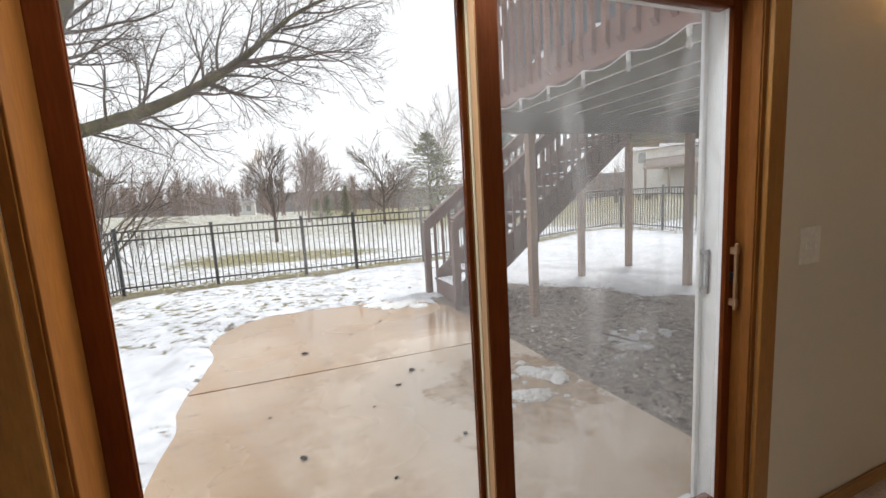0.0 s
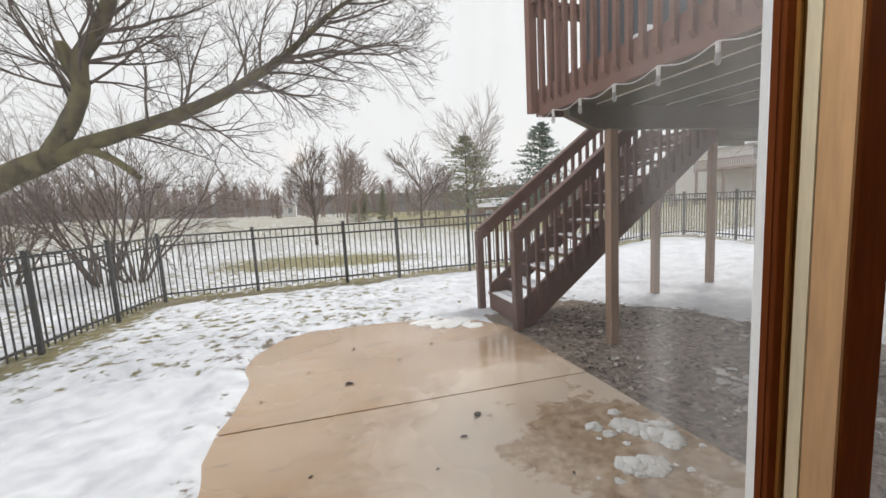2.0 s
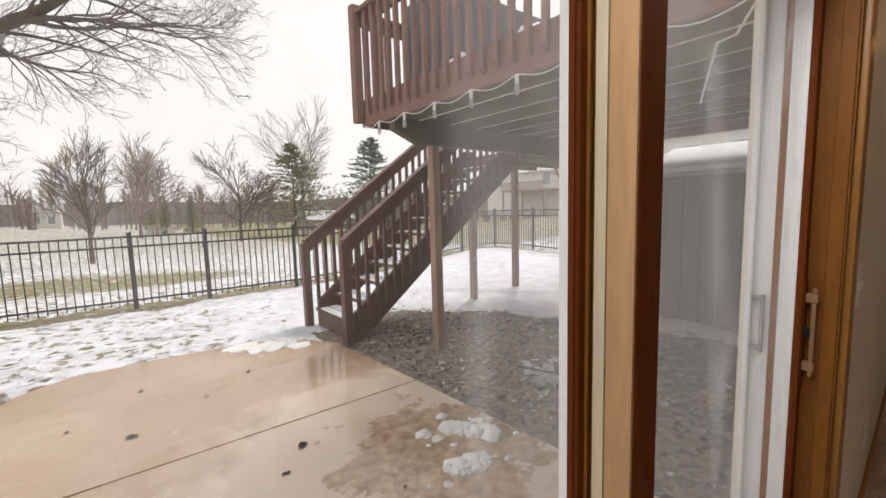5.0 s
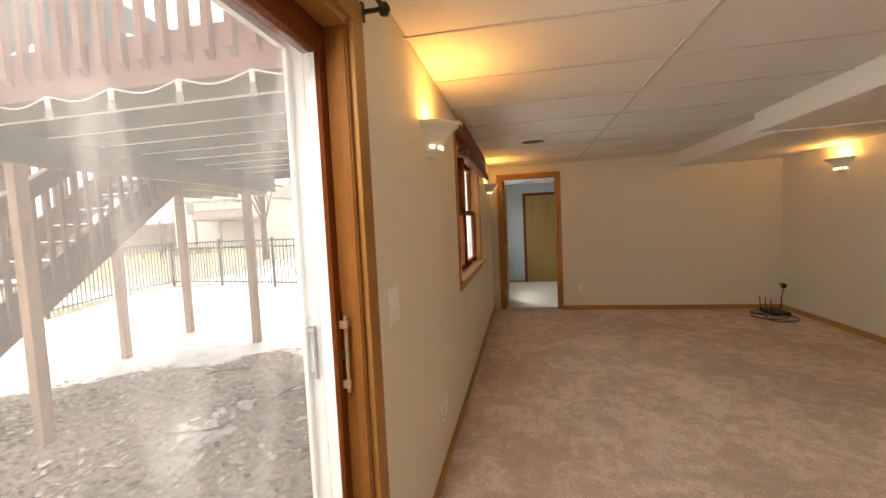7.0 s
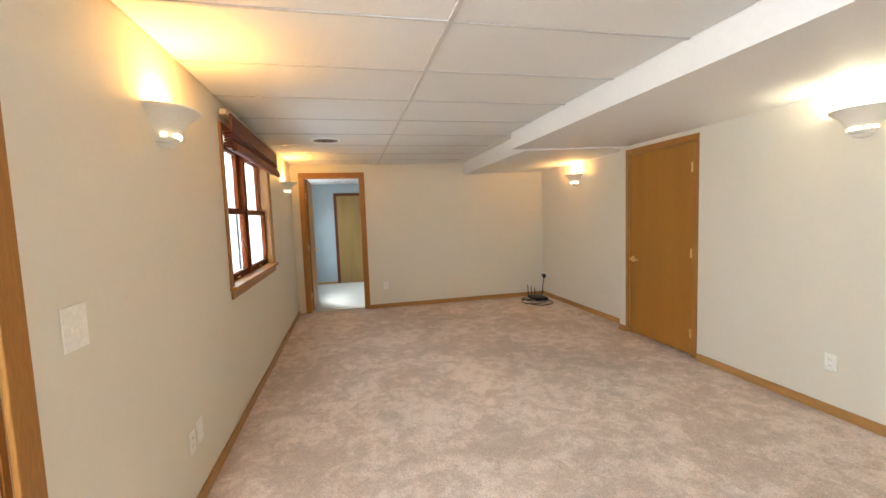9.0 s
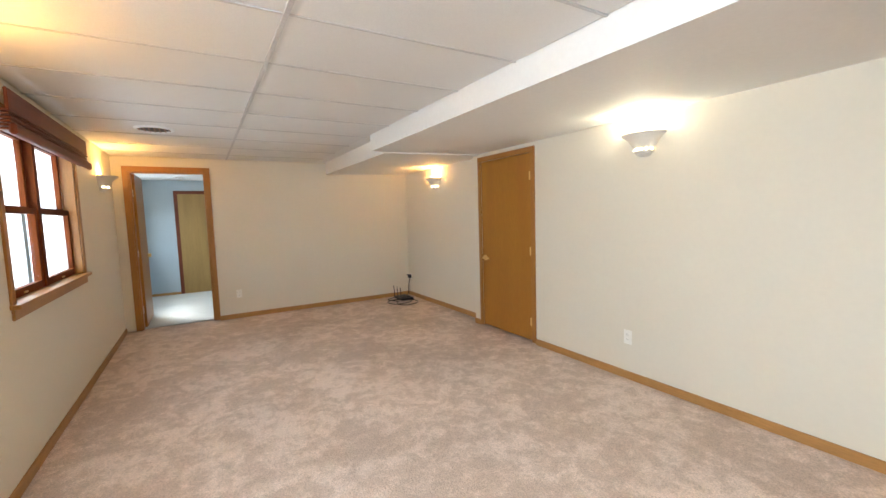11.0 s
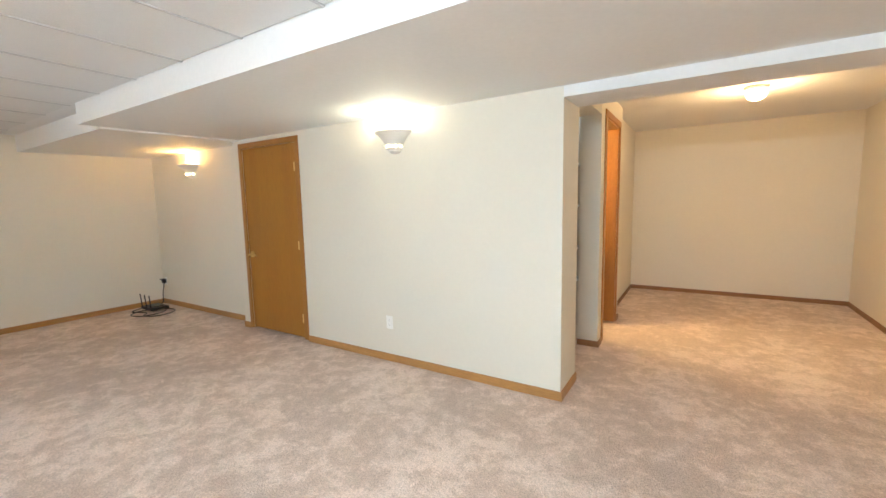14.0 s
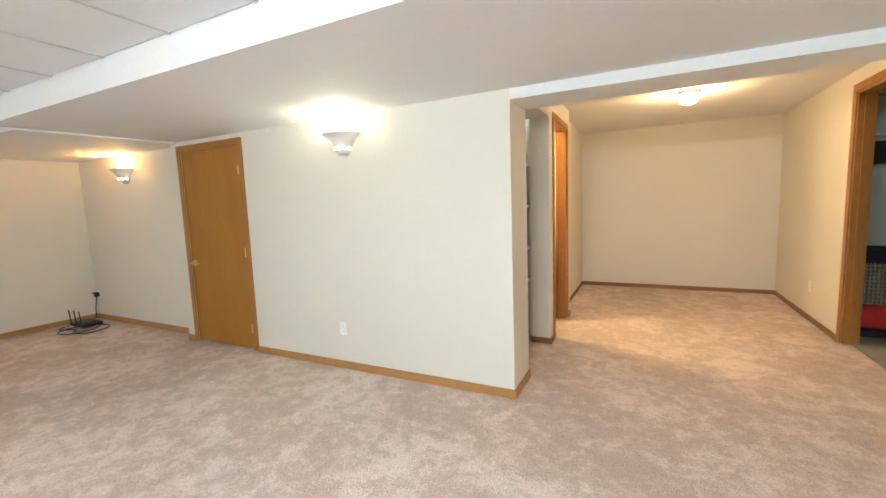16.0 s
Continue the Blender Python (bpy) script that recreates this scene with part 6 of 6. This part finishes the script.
for (xa, za), (xb, zb) in (((SHX0 - 0.08, 1.68), ((SHX0 + SHX1) / 2, 2.02)), (((SHX0 + SHX1) / 2, 2.02), (SHX1 + 0.08, 1.68))):
    a = [bm.verts.new(p) for p in ((xa, SHY0 - 0.05, za), (xb, SHY0 - 0.05, zb), (xb, SHY1 + 0.06, zb), (xa, SHY1 + 0.06, za))]
    b = [bm.verts.new((v_.co.x, v_.co.y, v_.co.z + 0.05)) for v_ in a]
    bm.faces.new(list(reversed(a)))
    bm.faces.new(b)
    for i in range(4):
        bm.faces.new((a[i], a[(i + 1) % 4], b[(i + 1) % 4], b[i]))
roof = part("roof", bm, M_ROOF, shed)
bm = bmesh.new()
for (xa, za), (xb, zb) in (((SHX0 - 0.06, 1.735), ((SHX0 + SHX1) / 2, 2.075)), (((SHX0 + SHX1) / 2, 2.075), (SHX1 + 0.06, 1.735))):
    a = [bm.verts.new(p) for p in ((xa, SHY0 - 0.04, za), (xb, SHY0 - 0.04, zb), (xb, SHY1 + 0.05, zb), (xa, SHY1 + 0.05, za))]
    b = [bm.verts.new((v_.co.x, v_.co.y, v_.co.z + 0.06)) for v_ in a]
    bm.faces.new(list(reversed(a)))
    bm.faces.new(b)
    for i in range(4):
        bm.faces.new((a[i], a[(i + 1) % 4], b[(i + 1) % 4], b[i]))
part("snow_cover", bm, M_SNOWCAP, roof, "snow lying on the roof")

# ---- the big tree by the fence ----
TB = Vector((-5.05, 8.1, ground_height(-5.05, 8.1) - 0.1))
tree = thing("tree", tuple(TB), "old bare tree with mossy limbs and a cut stub", "tree", "trees round the yard")
rng = random.Random(21)


def limb(pts, radii):
    """Smooth limb through pts, slightly gnarled; gives its points and radii."""
    P = [Vector(p) for p in pts]
    out, rad, n = [], [], 5
    for i in range(len(P) - 1):
        p0, p1, p2, p3 = P[max(i - 1, 0)], P[i], P[i + 1], P[min(i + 2, len(P) - 1)]
        for k in range(n):
            t = k / n
            q = 0.5 * ((2 * p1) + (p2 - p0) * t + (2 * p0 - 5 * p1 + 4 * p2 - p3) * t * t + (3 * p1 - p0 - 3 * p2 + p3) * t ** 3)
            out.append(q)
            rad.append((radii[i] + (radii[i + 1] - radii[i]) * t) * (1 + 0.10 * noise.noise(q * 4) + 0.09 * noise.noise(q * 11)))
    out.append(P[-1])
    rad.append(radii[-1])
    return out, rad


Y = 7.7
limbs = {
    "trunk": ([(TB.x, TB.y, TB.z), (-4.92, 8.05, 0.7), (-4.55, 7.95, 1.35), (-3.75, 7.85, 1.86), (-2.88, Y, 2.22)], [0.25, 0.20, 0.17, 0.155, 0.135]),
    "low_limb": ([(-2.95, Y, 2.15), (-2.55, Y, 2.36), (-1.85, Y, 2.60), (-1.10, Y - 0.05, 2.87), (-0.42, Y - 0.1, 3.22), (0.05, Y - 0.15, 3.52), (0.42, Y - 0.2, 3.82), (0.90, Y - 0.3, 4.20), (1.5, Y - 0.4, 4.5)], [0.105, 0.10, 0.088, 0.078, 0.066, 0.054, 0.042, 0.03, 0.018]),
    "tall_limb": ([(-2.90, Y, 2.2), (-2.62, Y, 2.62), (-2.42, Y, 3.05), (-2.38, Y, 3.45), (-2.12, Y, 3.85), (-1.9, Y, 4.4), (-1.8, Y, 5.2), (-1.5, Y, 6.3)], [0.12, 0.112, 0.105, 0.098, 0.09, 0.08, 0.06, 0.04]),
    "stub": ([(-2.42, Y, 3.15), (-2.50, Y - 0.03, 3.42), (-2.53, Y - 0.05, 3.64)], [0.09, 0.07, 0.068]),
    "broken_limb": ([(-2.5, Y, 2.36), (-2.15, Y - 0.1, 2.20), (-1.82, Y - 0.2, 1.93)], [0.062, 0.05, 0.035]),
    "west_limb": ([(-4.5, 7.93, 1.4), (-4.9, 7.8, 2.3), (-5.2, 7.6, 3.2), (-5.6, 7.4, 4.4)], [0.13, 0.11, 0.09, 0.05]),
}
twv, twf = [], []
for nm, (pts, radii) in limbs.items():
    out, rad = limb(pts, radii)
    v, f = [], []
    tube(v, f, out, rad, 12)
    list_mesh(nm, v, f, M_BARK, tree, smooth=True)
    if nm in ("trunk", "stub", "broken_limb"):
        continue
    n = {"low_limb": 36, "tall_limb": 28, "west_limb": 16}[nm]
    for k in range(n):
        fpos = 0.22 + 0.78 * (k + rng.random()) / n
        i = min(len(out) - 2, int(fpos * (len(out) - 1)))
        own = (out[i + 1] - out[i]).normalized()
        side = Vector((rng.uniform(-1, 1), rng.uniform(-0.8, 0.8), rng.uniform(-0.65, 1.0)))
        side = (side - own * side.dot(own)).normalized()
        r0 = min(rad[i] * 0.5, 0.030)
        grow(twv, twf, rng, out[i] + side * rad[i] * 0.5, own * 0.9 + side, rng.uniform(0.7, 1.45) * (1.15 - 0.3 * fpos), r0 * 0.8, 3, 0.03, 0.85, 3, 5, 0.0022, 5)
# fine sprays at the low limb's end and a drooping branch below it
for s_, d_, ln, r in (((-0.42, Y - 0.1, 3.20), (1.0, -0.05, -0.45), 1.6, 0.030), ((0.0, Y - 0.15, 3.48), (1, -0.1, -0.12), 2.3, 0.030), ((0.05, Y - 0.15, 3.52), (1, -0.1, 0.12), 2.4, 0.030),
                      ((0.5, Y - 0.2, 3.85), (1, 0.1, -0.05), 2.0, 0.024), ((0.7, Y - 0.2, 4.0), (1, -0.2, 0.1), 1.9, 0.022), ((1.0, Y - 0.3, 4.25), (1, 0, 0.2), 1.6, 0.02), ((-0.7, Y, 3.05), (0.3, 0, 1.0), 1.5, 0.025),
                      ((-1.3, Y, 2.8), (0.15, 0.1, 1.0), 1.3, 0.022), ((-2.38, Y, 3.4), (1, 0, 0.15), 1.7, 0.03), ((-2.4, Y, 3.2), (1, 0.1, -0.05), 1.5, 0.022), ((-2.1, Y, 3.8), (1, -0.1, -0.1), 1.9, 0.03), ((-2.1, Y, 3.9), (1, -0.1, 0.4), 2.0, 0.03), ((-2.4, Y, 3.1), (-1, 0, 0.1), 1.6, 0.028), ((-2.4, Y, 3.3), (-1, 0, 0.4), 1.6, 0.028)):
    grow(twv, twf, rng, Vector(s_), Vector(d_), ln * 0.78, r * 0.9, 3, 0.02, 0.7, 4, 6, 0.0022, 6)
list_mesh("twigs", twv, twf, M_TWIG, tree)


# ---- shrubs behind the fence ----
def shrub(x, y, height, stems, seed, lean=0.55, depth=3, label="bare brown many-stemmed shrub behind the fence"):
    r = random.Random(seed)
    z = ground_height(x, y) - 0.03
    ob = thing("shrub", (x, y, z), label, "shrub", "bare shrubs")
    v, f = [], []
    for k in range(stems):
        a = 2 * math.pi * (k + r.random() * 0.7) / stems
        d = Vector((math.cos(a) * lean * r.uniform(0.5, 1.3), math.sin(a) * lean * r.uniform(0.5, 1.3), 1.0))
        grow(v, f, r, Vector((x + 0.18 * math.cos(a), y + 0.18 * math.sin(a), z)), d, height * r.uniform(0.7, 1.0), 0.030 * height / 3, depth, -0.01, 0.6, 5, 6, 0.0030, 5)
    list_mesh("branches", v, f, M_BUSH, ob)
    return ob


shrub(-4.75, 12.8, 4.0, 10, 31, 0.6)
shrub(-4.1, 12.9, 3.7, 9, 32, 0.6)
shrub(-6.3, 11.2, 2.4, 9, 33)
shrub(-3.75, 15.0, 1.2, 6, 34, depth=2, label="low bare shrub in the snow behind the fence")
shrub(-7.5, 14.5, 3.0, 8, 35)


# ---- trees in the field ----
def bare_tree(x, y, height, seed, spread=0.75, label="bare winter tree standing in the field", mat=None, kids=7, trunk=0.35, depth=3, name="tree"):
    r = random.Random(seed)
    z = ground_height(x, y) - 0.1
    ob = thing(name, (x, y, z), label, "tree", "trees in the field")
    v, f = [], []
    top = Vector((x + r.uniform(-0.03, 0.03) * height, y, z + height * 0.55))
    P = [Vector((x, y, z)), Vector((x, y, z + height * 0.2)), Vector((x + 0.01 * height, y, z + height * 0.4)), top]
    R = 0.021 * height
    tube(v, f, P, [R, R * 0.75, R * 0.6, R * 0.4], 7)
    list_mesh("trunk", v, f, mat or M_BUSH, ob)
    v, f = [], []
    n = 11
    for k in range(n):
        t = trunk + (1 - trunk) * (k + r.random()) / n
        s = z + height * 0.55 * t
        a = r.uniform(0, 6.28)
        d = Vector((math.cos(a) * spread, math.sin(a) * spread, 0.8 + 0.3 * t))
        grow(v, f, r, Vector((x, y, s)), d, height * r.uniform(0.36, 0.52), R * 0.38, depth - 1, 0.06, 0.65, 3, kids, 0.0013 * max(4.0, y * 0.32), 4)
    grow(v, f, r, top, Vector((0, 0, 1)), height * 0.45, R * 0.4, depth - 1, 0.05, 0.7, 3, kids, 0.0013 * max(4.0, y * 0.32), 4)
    list_mesh("crown", v, f, mat or M_BUSH, ob)
    return ob


bare_tree(0.1, 20.9, 4.3, 41, 0.55, "slender bare young tree in the snowy field")
bare_tree(9.3, 38.0, 7.4, 42, 0.95, "round-headed bare tree in the field", trunk=0.2)
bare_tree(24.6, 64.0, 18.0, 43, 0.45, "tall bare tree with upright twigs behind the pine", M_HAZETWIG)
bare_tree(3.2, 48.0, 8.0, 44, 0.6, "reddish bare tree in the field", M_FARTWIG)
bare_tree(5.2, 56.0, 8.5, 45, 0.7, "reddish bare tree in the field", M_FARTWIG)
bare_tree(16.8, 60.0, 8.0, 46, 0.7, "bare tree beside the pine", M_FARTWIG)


def conifer(x, y, height, width, seed, mat, label, ragged=0.25, bare=0.12):
    """Trunk with tiers of drooping boughs, each carrying sprays of needles."""
    r = random.Random(seed)
    z = ground_height(x, y) - 0.1
    ob = thing("conifer", (x, y, z), label, "tree", "evergreens")
    v, f = [], []
    tube(v, f, [Vector((x, y, z)), Vector((x, y, z + height))], [0.016 * height, 0.002 * height], 7)
    list_mesh("trunk", v, f, M_BUSH, ob)
    v, f = [], []
    tiers = 30
    for k in range(tiers):
        t = bare + (1 - bare) * k / tiers
        span = width * (1 - t) ** 0.85 * r.uniform(1 - ragged, 1 + ragged) + 0.05 * width
        for j in range(8):
            a = r.uniform(0, 6.28)
            out = Vector((math.cos(a), math.sin(a), r.uniform(-0.15, 0.30)))
            ln = span * r.uniform(0.65, 1.05)
            base = Vector((x, y, z + height * t))
            across = out.cross(Vector((0, 0, 1))).normalized()
            for s in range(11):
                q = base + out * ln * (s + 1.0 + r.random()) / 12
                for _ in range(3):
                    d = (out * r.uniform(0.2, 0.9) + across * r.uniform(-0.9, 0.9) + Vector((0, 0, r.uniform(-0.35, 0.55)))).normalized()
                    w = d.cross(Vector((r.uniform(-1, 1), r.uniform(-1, 1), 1))).normalized() * height * 0.0075
                    L = height * r.uniform(0.022, 0.045)
                    b0 = len(v)
                    v += [q - w, q + w, q + d * L]
                    f.append((b0, b0 + 1, b0 + 2))
    list_mesh("crown", v, f, mat, ob)
    return ob


conifer(21.9, 60.0, 13.2, 9.0, 51, M_NEEDLE, "ragged olive-green pine beyond the field", 0.4, 0.18)
conifer(34.5, 60.0, 15.4, 8.6, 52, M_SPRUCE, "blue-green spruce beyond the stairs", 0.15, 0.05)
conifer(7.0, 66.0, 5.0, 1.6, 53, M_NEEDLE, "small dark spruce at the wood's edge", 0.15, 0.03)
conifer(10.3, 68.0, 5.4, 1.6, 54, M_NEEDLE, "small dark spruce at the wood's edge", 0.15, 0.03)
conifer(5.2, 62.0, 3.2, 1.6, 55, M_NEEDLE, "low dark evergreen at the wood's edge", 0.15, 0.03)

# distant leafless woods
rng = random.Random(77)
for name_, count, y0, y1, x0, x1, h0, h1 in (("far_woods", 420, 85, 130, -150, 130, 8.0, 12.0), ("far_wood_edge", 200, 70, 85, -70, -6, 4.5, 6.5), ("east_woods", 160, 10, 70, 62, 90, 8, 13)):
    v, f = [], []
    for k in range(count):
        x, y = rng.uniform(x0, x1), rng.uniform(y0, y1)
        z, h = ground_height(x, y) - 0.2, rng.uniform(h0, h1)
        tube(v, f, [Vector((x, y, z)), Vector((x + rng.uniform(-0.3, 0.3), y, z + h * 0.7))], [0.16, 0.06], 4)
        for j in range(46):
            s = z + h * rng.uniform(0.12, 0.75)
            a = rng.uniform(0, 6.28)
            d = Vector((math.cos(a), math.sin(a), rng.uniform(0.4, 1.8))).normalized()
            p = Vector((x, y, s))
            e = p + d * h * rng.uniform(0.12, 0.34)
            w = Vector((rng.uniform(0.03, 0.09), 0, rng.uniform(-0.03, 0.03)))
            b0 = len(v)
            v += [p - w, p + w, e]
            f.append((b0, b0 + 1, b0 + 2))
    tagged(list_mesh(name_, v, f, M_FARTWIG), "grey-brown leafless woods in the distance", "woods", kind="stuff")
# the hills' haze is mixed into their base colour
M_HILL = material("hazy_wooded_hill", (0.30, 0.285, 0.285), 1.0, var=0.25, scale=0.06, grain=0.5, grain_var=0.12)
v, f = [], []
for i in range(121):
    a = radians(-80 + i * 160 / 120)
    r_ = 185.0
    top = 5.5 + 2.6 * noise.noise(Vector((i * 0.09, 0, 0))) + 0.9 * noise.noise(Vector((i * 0.6, 4, 0)))
    v += [Vector((r_ * math.sin(a), r_ * math.cos(a), -8)), Vector((r_ * math.sin(a), r_ * math.cos(a), top))]
    if i:
        f.append((2 * i - 2, 2 * i, 2 * i + 1, 2 * i - 1))
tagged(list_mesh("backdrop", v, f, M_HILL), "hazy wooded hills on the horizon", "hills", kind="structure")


# ---- houses ----
def house(x0, x1, y0, y1, z0, h, ridge, axis, wall, label, windows, name="house"):
    ob = thing(name, ((x0 + x1) / 2, (y0 + y1) / 2, z0), label, "house", "neighbouring houses")
    part("wall", box(x0, x1, y0, y1, z0 - 0.6, z0 + h), wall, ob)
    bm = bmesh.new()
    e, o = 0.4, z0 + h
    if axis == "x":
        ym = (y0 + y1) / 2
        prof = [(y0 - e, o - 0.1), (ym, o + ridge), (y1 + e, o - 0.1), (ym, o - 0.08)]
        a = [bm.verts.new((x0 - e, p, q)) for p, q in prof]
        b = [bm.verts.new((x1 + e, p, q)) for p, q in prof]
    else:
        xm = (x0 + x1) / 2
        prof = [(x0 - e, o - 0.1), (xm, o + ridge), (x1 + e, o - 0.1), (xm, o - 0.08)]
        a = [bm.verts.new((p, y0 - e, q)) for p, q in prof]
        b = [bm.verts.new((p, y1 + e, q)) for p, q in prof]
    bm.faces.new(a)
    bm.faces.new(list(reversed(b)))
    for i in range(4):
        bm.faces.new((a[i], b[i], b[(i + 1) % 4], a[(i + 1) % 4]))
    bmesh.ops.recalc_face_normals(bm, faces=bm.faces)
    part("roof", bm, M_ROOF, ob)
    for face, u, z, w, hh in windows:
        if face == "s":
            fr = part("window", box(u - w / 2 - 0.08, u + w / 2 + 0.08, y0 - 0.05, y0, z0 + z - 0.08, z0 + z + hh + 0.08), M_VINYL, ob)
            part("pane", box(u - w / 2, u + w / 2, y0 - 0.06, y0 - 0.051, z0 + z, z0 + z + hh), M_WINDARK, fr)
        else:
            fr = part("window", box(x0 - 0.05, x0, u - w / 2 - 0.08, u + w / 2 + 0.08, z0 + z - 0.08, z0 + z + hh + 0.08), M_VINYL, ob)
            part("pane", box(x0 - 0.06, x0 - 0.051, u - w / 2, u + w / 2, z0 + z, z0 + z + hh), M_WINDARK, fr)
    return ob


house(-9.5, -5.2, 104, 110, -0.9, 3.2, 1.8, "x", M_SIDING, "white house half hidden in the far woods", [("s", -8.4, 1, 1.0, 1.3), ("s", -6.4, 1, 1.0, 1.3)])
house(32, 42, 80, 88, -3.6, 3.0, 1.7, "x", M_HOUSEBROWN, "low red-brown house beyond the field", [("s", 34, 0.9, 1.3, 1.2), ("s", 37, 0.9, 1.3, 1.2), ("s", 40, 0.9, 1.3, 1.2)])
EZ = ground_height(33, 20)
house(45, 56, 31, 44, EZ, 5.2, 2.6, "y", M_SIDING, "pale sided two-storey neighbour house", [("w", u, z, 1.2, 1.4) for u in (33.5, 41.5) for z in (3.4,)])
house(37, 48, 4, 21, EZ, 6.0, 2.6, "y", M_SIDING, "pale sided neighbour house with white outdoor stairs", [("w", u, z, 1.2, 1.4) for u in (7, 10.5, 14, 17) for z in (1.0, 3.8)])
nd = thing("neighbour_deck", (43, 35, EZ), "red-brown raised deck on a neighbour house", "deck")
part("floor", box(41.8, 45, 31.5, 38.5, EZ + 2.5, EZ + 2.75), M_HOUSEBROWN, nd)
for y in (31.7, 35.0, 38.3):
    part("post", box(41.9, 42.1, y - 0.1, y + 0.1, EZ - 0.4, EZ + 2.5), M_HOUSEBROWN, nd)
part("top_rail", box(41.8, 41.9, 31.5, 38.5, EZ + 3.6, EZ + 3.7), M_HOUSEBROWN, nd)
for k in range(36):
    part("baluster", box(41.82, 41.88, 31.55 + k * 0.195, 31.62 + k * 0.195, EZ + 2.75, EZ + 3.6), M_HOUSEBROWN, nd)
ws = thing("outdoor_stairs", (30, 17, EZ), "white outdoor stairs up to a neighbour house", "stairs")
for yy in (16.0, 17.4):
    part("stringer", beam_between((33.6, yy, EZ + 3.0), (27.4, yy, EZ - 0.2), 0.12, 0.45), M_VINYL, ws)
    part("hand_rail", beam_between((33.6, yy, EZ + 4.0), (27.4, yy, EZ + 0.8), 0.12, 0.12), M_VINYL, ws)
    for k in range(13):
        xx = 27.6 + k * 0.5
        zz = EZ - 0.1 + (xx - 27.4) * 0.516
        part("baluster", box(xx - 0.03, xx + 0.03, yy - 0.03, yy + 0.03, zz, zz + 0.95), M_VINYL, ws)
for k in range(15):
    xx = 27.6 + k * 0.41
    part("tread", box(xx, xx + 0.36, 16.0, 17.4, EZ + (xx - 27.4) * 0.516 - 0.05, EZ + (xx - 27.4) * 0.516 + 0.02), M_SIDING, ws)
part("landing", box(33.6, 37.0, 14.0, 17.5, EZ + 2.75, EZ + 3.0), M_VINYL, ws)
bare_tree(17.2, 12.3, 7.5, 61, 0.4, "bare street tree near the neighbour houses", name="tree")
bare_tree(31.8, 18.7, 9.5, 62, 0.5, "bare street tree near the neighbour houses", name="tree")

# boulders of a low retaining wall beyond the east fence
rng = random.Random(9)
for k in range(16):
    x, y = 11.3 + 0.25 * math.sin(k), 4.2 + 0.42 * (k % 8) + rng.uniform(-0.08, 0.08)
    z = ground_height(x, y) + (0.32 if k >= 8 else 0.0)
    bm = bmesh.new()
    bmesh.ops.create_icosphere(bm, subdivisions=2, radius=1)
    for v_ in bm.verts:
        v_.co *= 1 + 0.3 * noise.noise(v_.co * 1.3 + Vector((k * 3, 0, 0)))
        v_.co = Vector((x + (0.25 if k >= 8 else 0) + v_.co.x * 0.26, y + v_.co.y * 0.26, z + 0.1 + v_.co.z * 0.22))
    single("boulder", bm, M_BARK, "mossy grey boulder in a low retaining wall", "boulder", "retaining wall boulders")
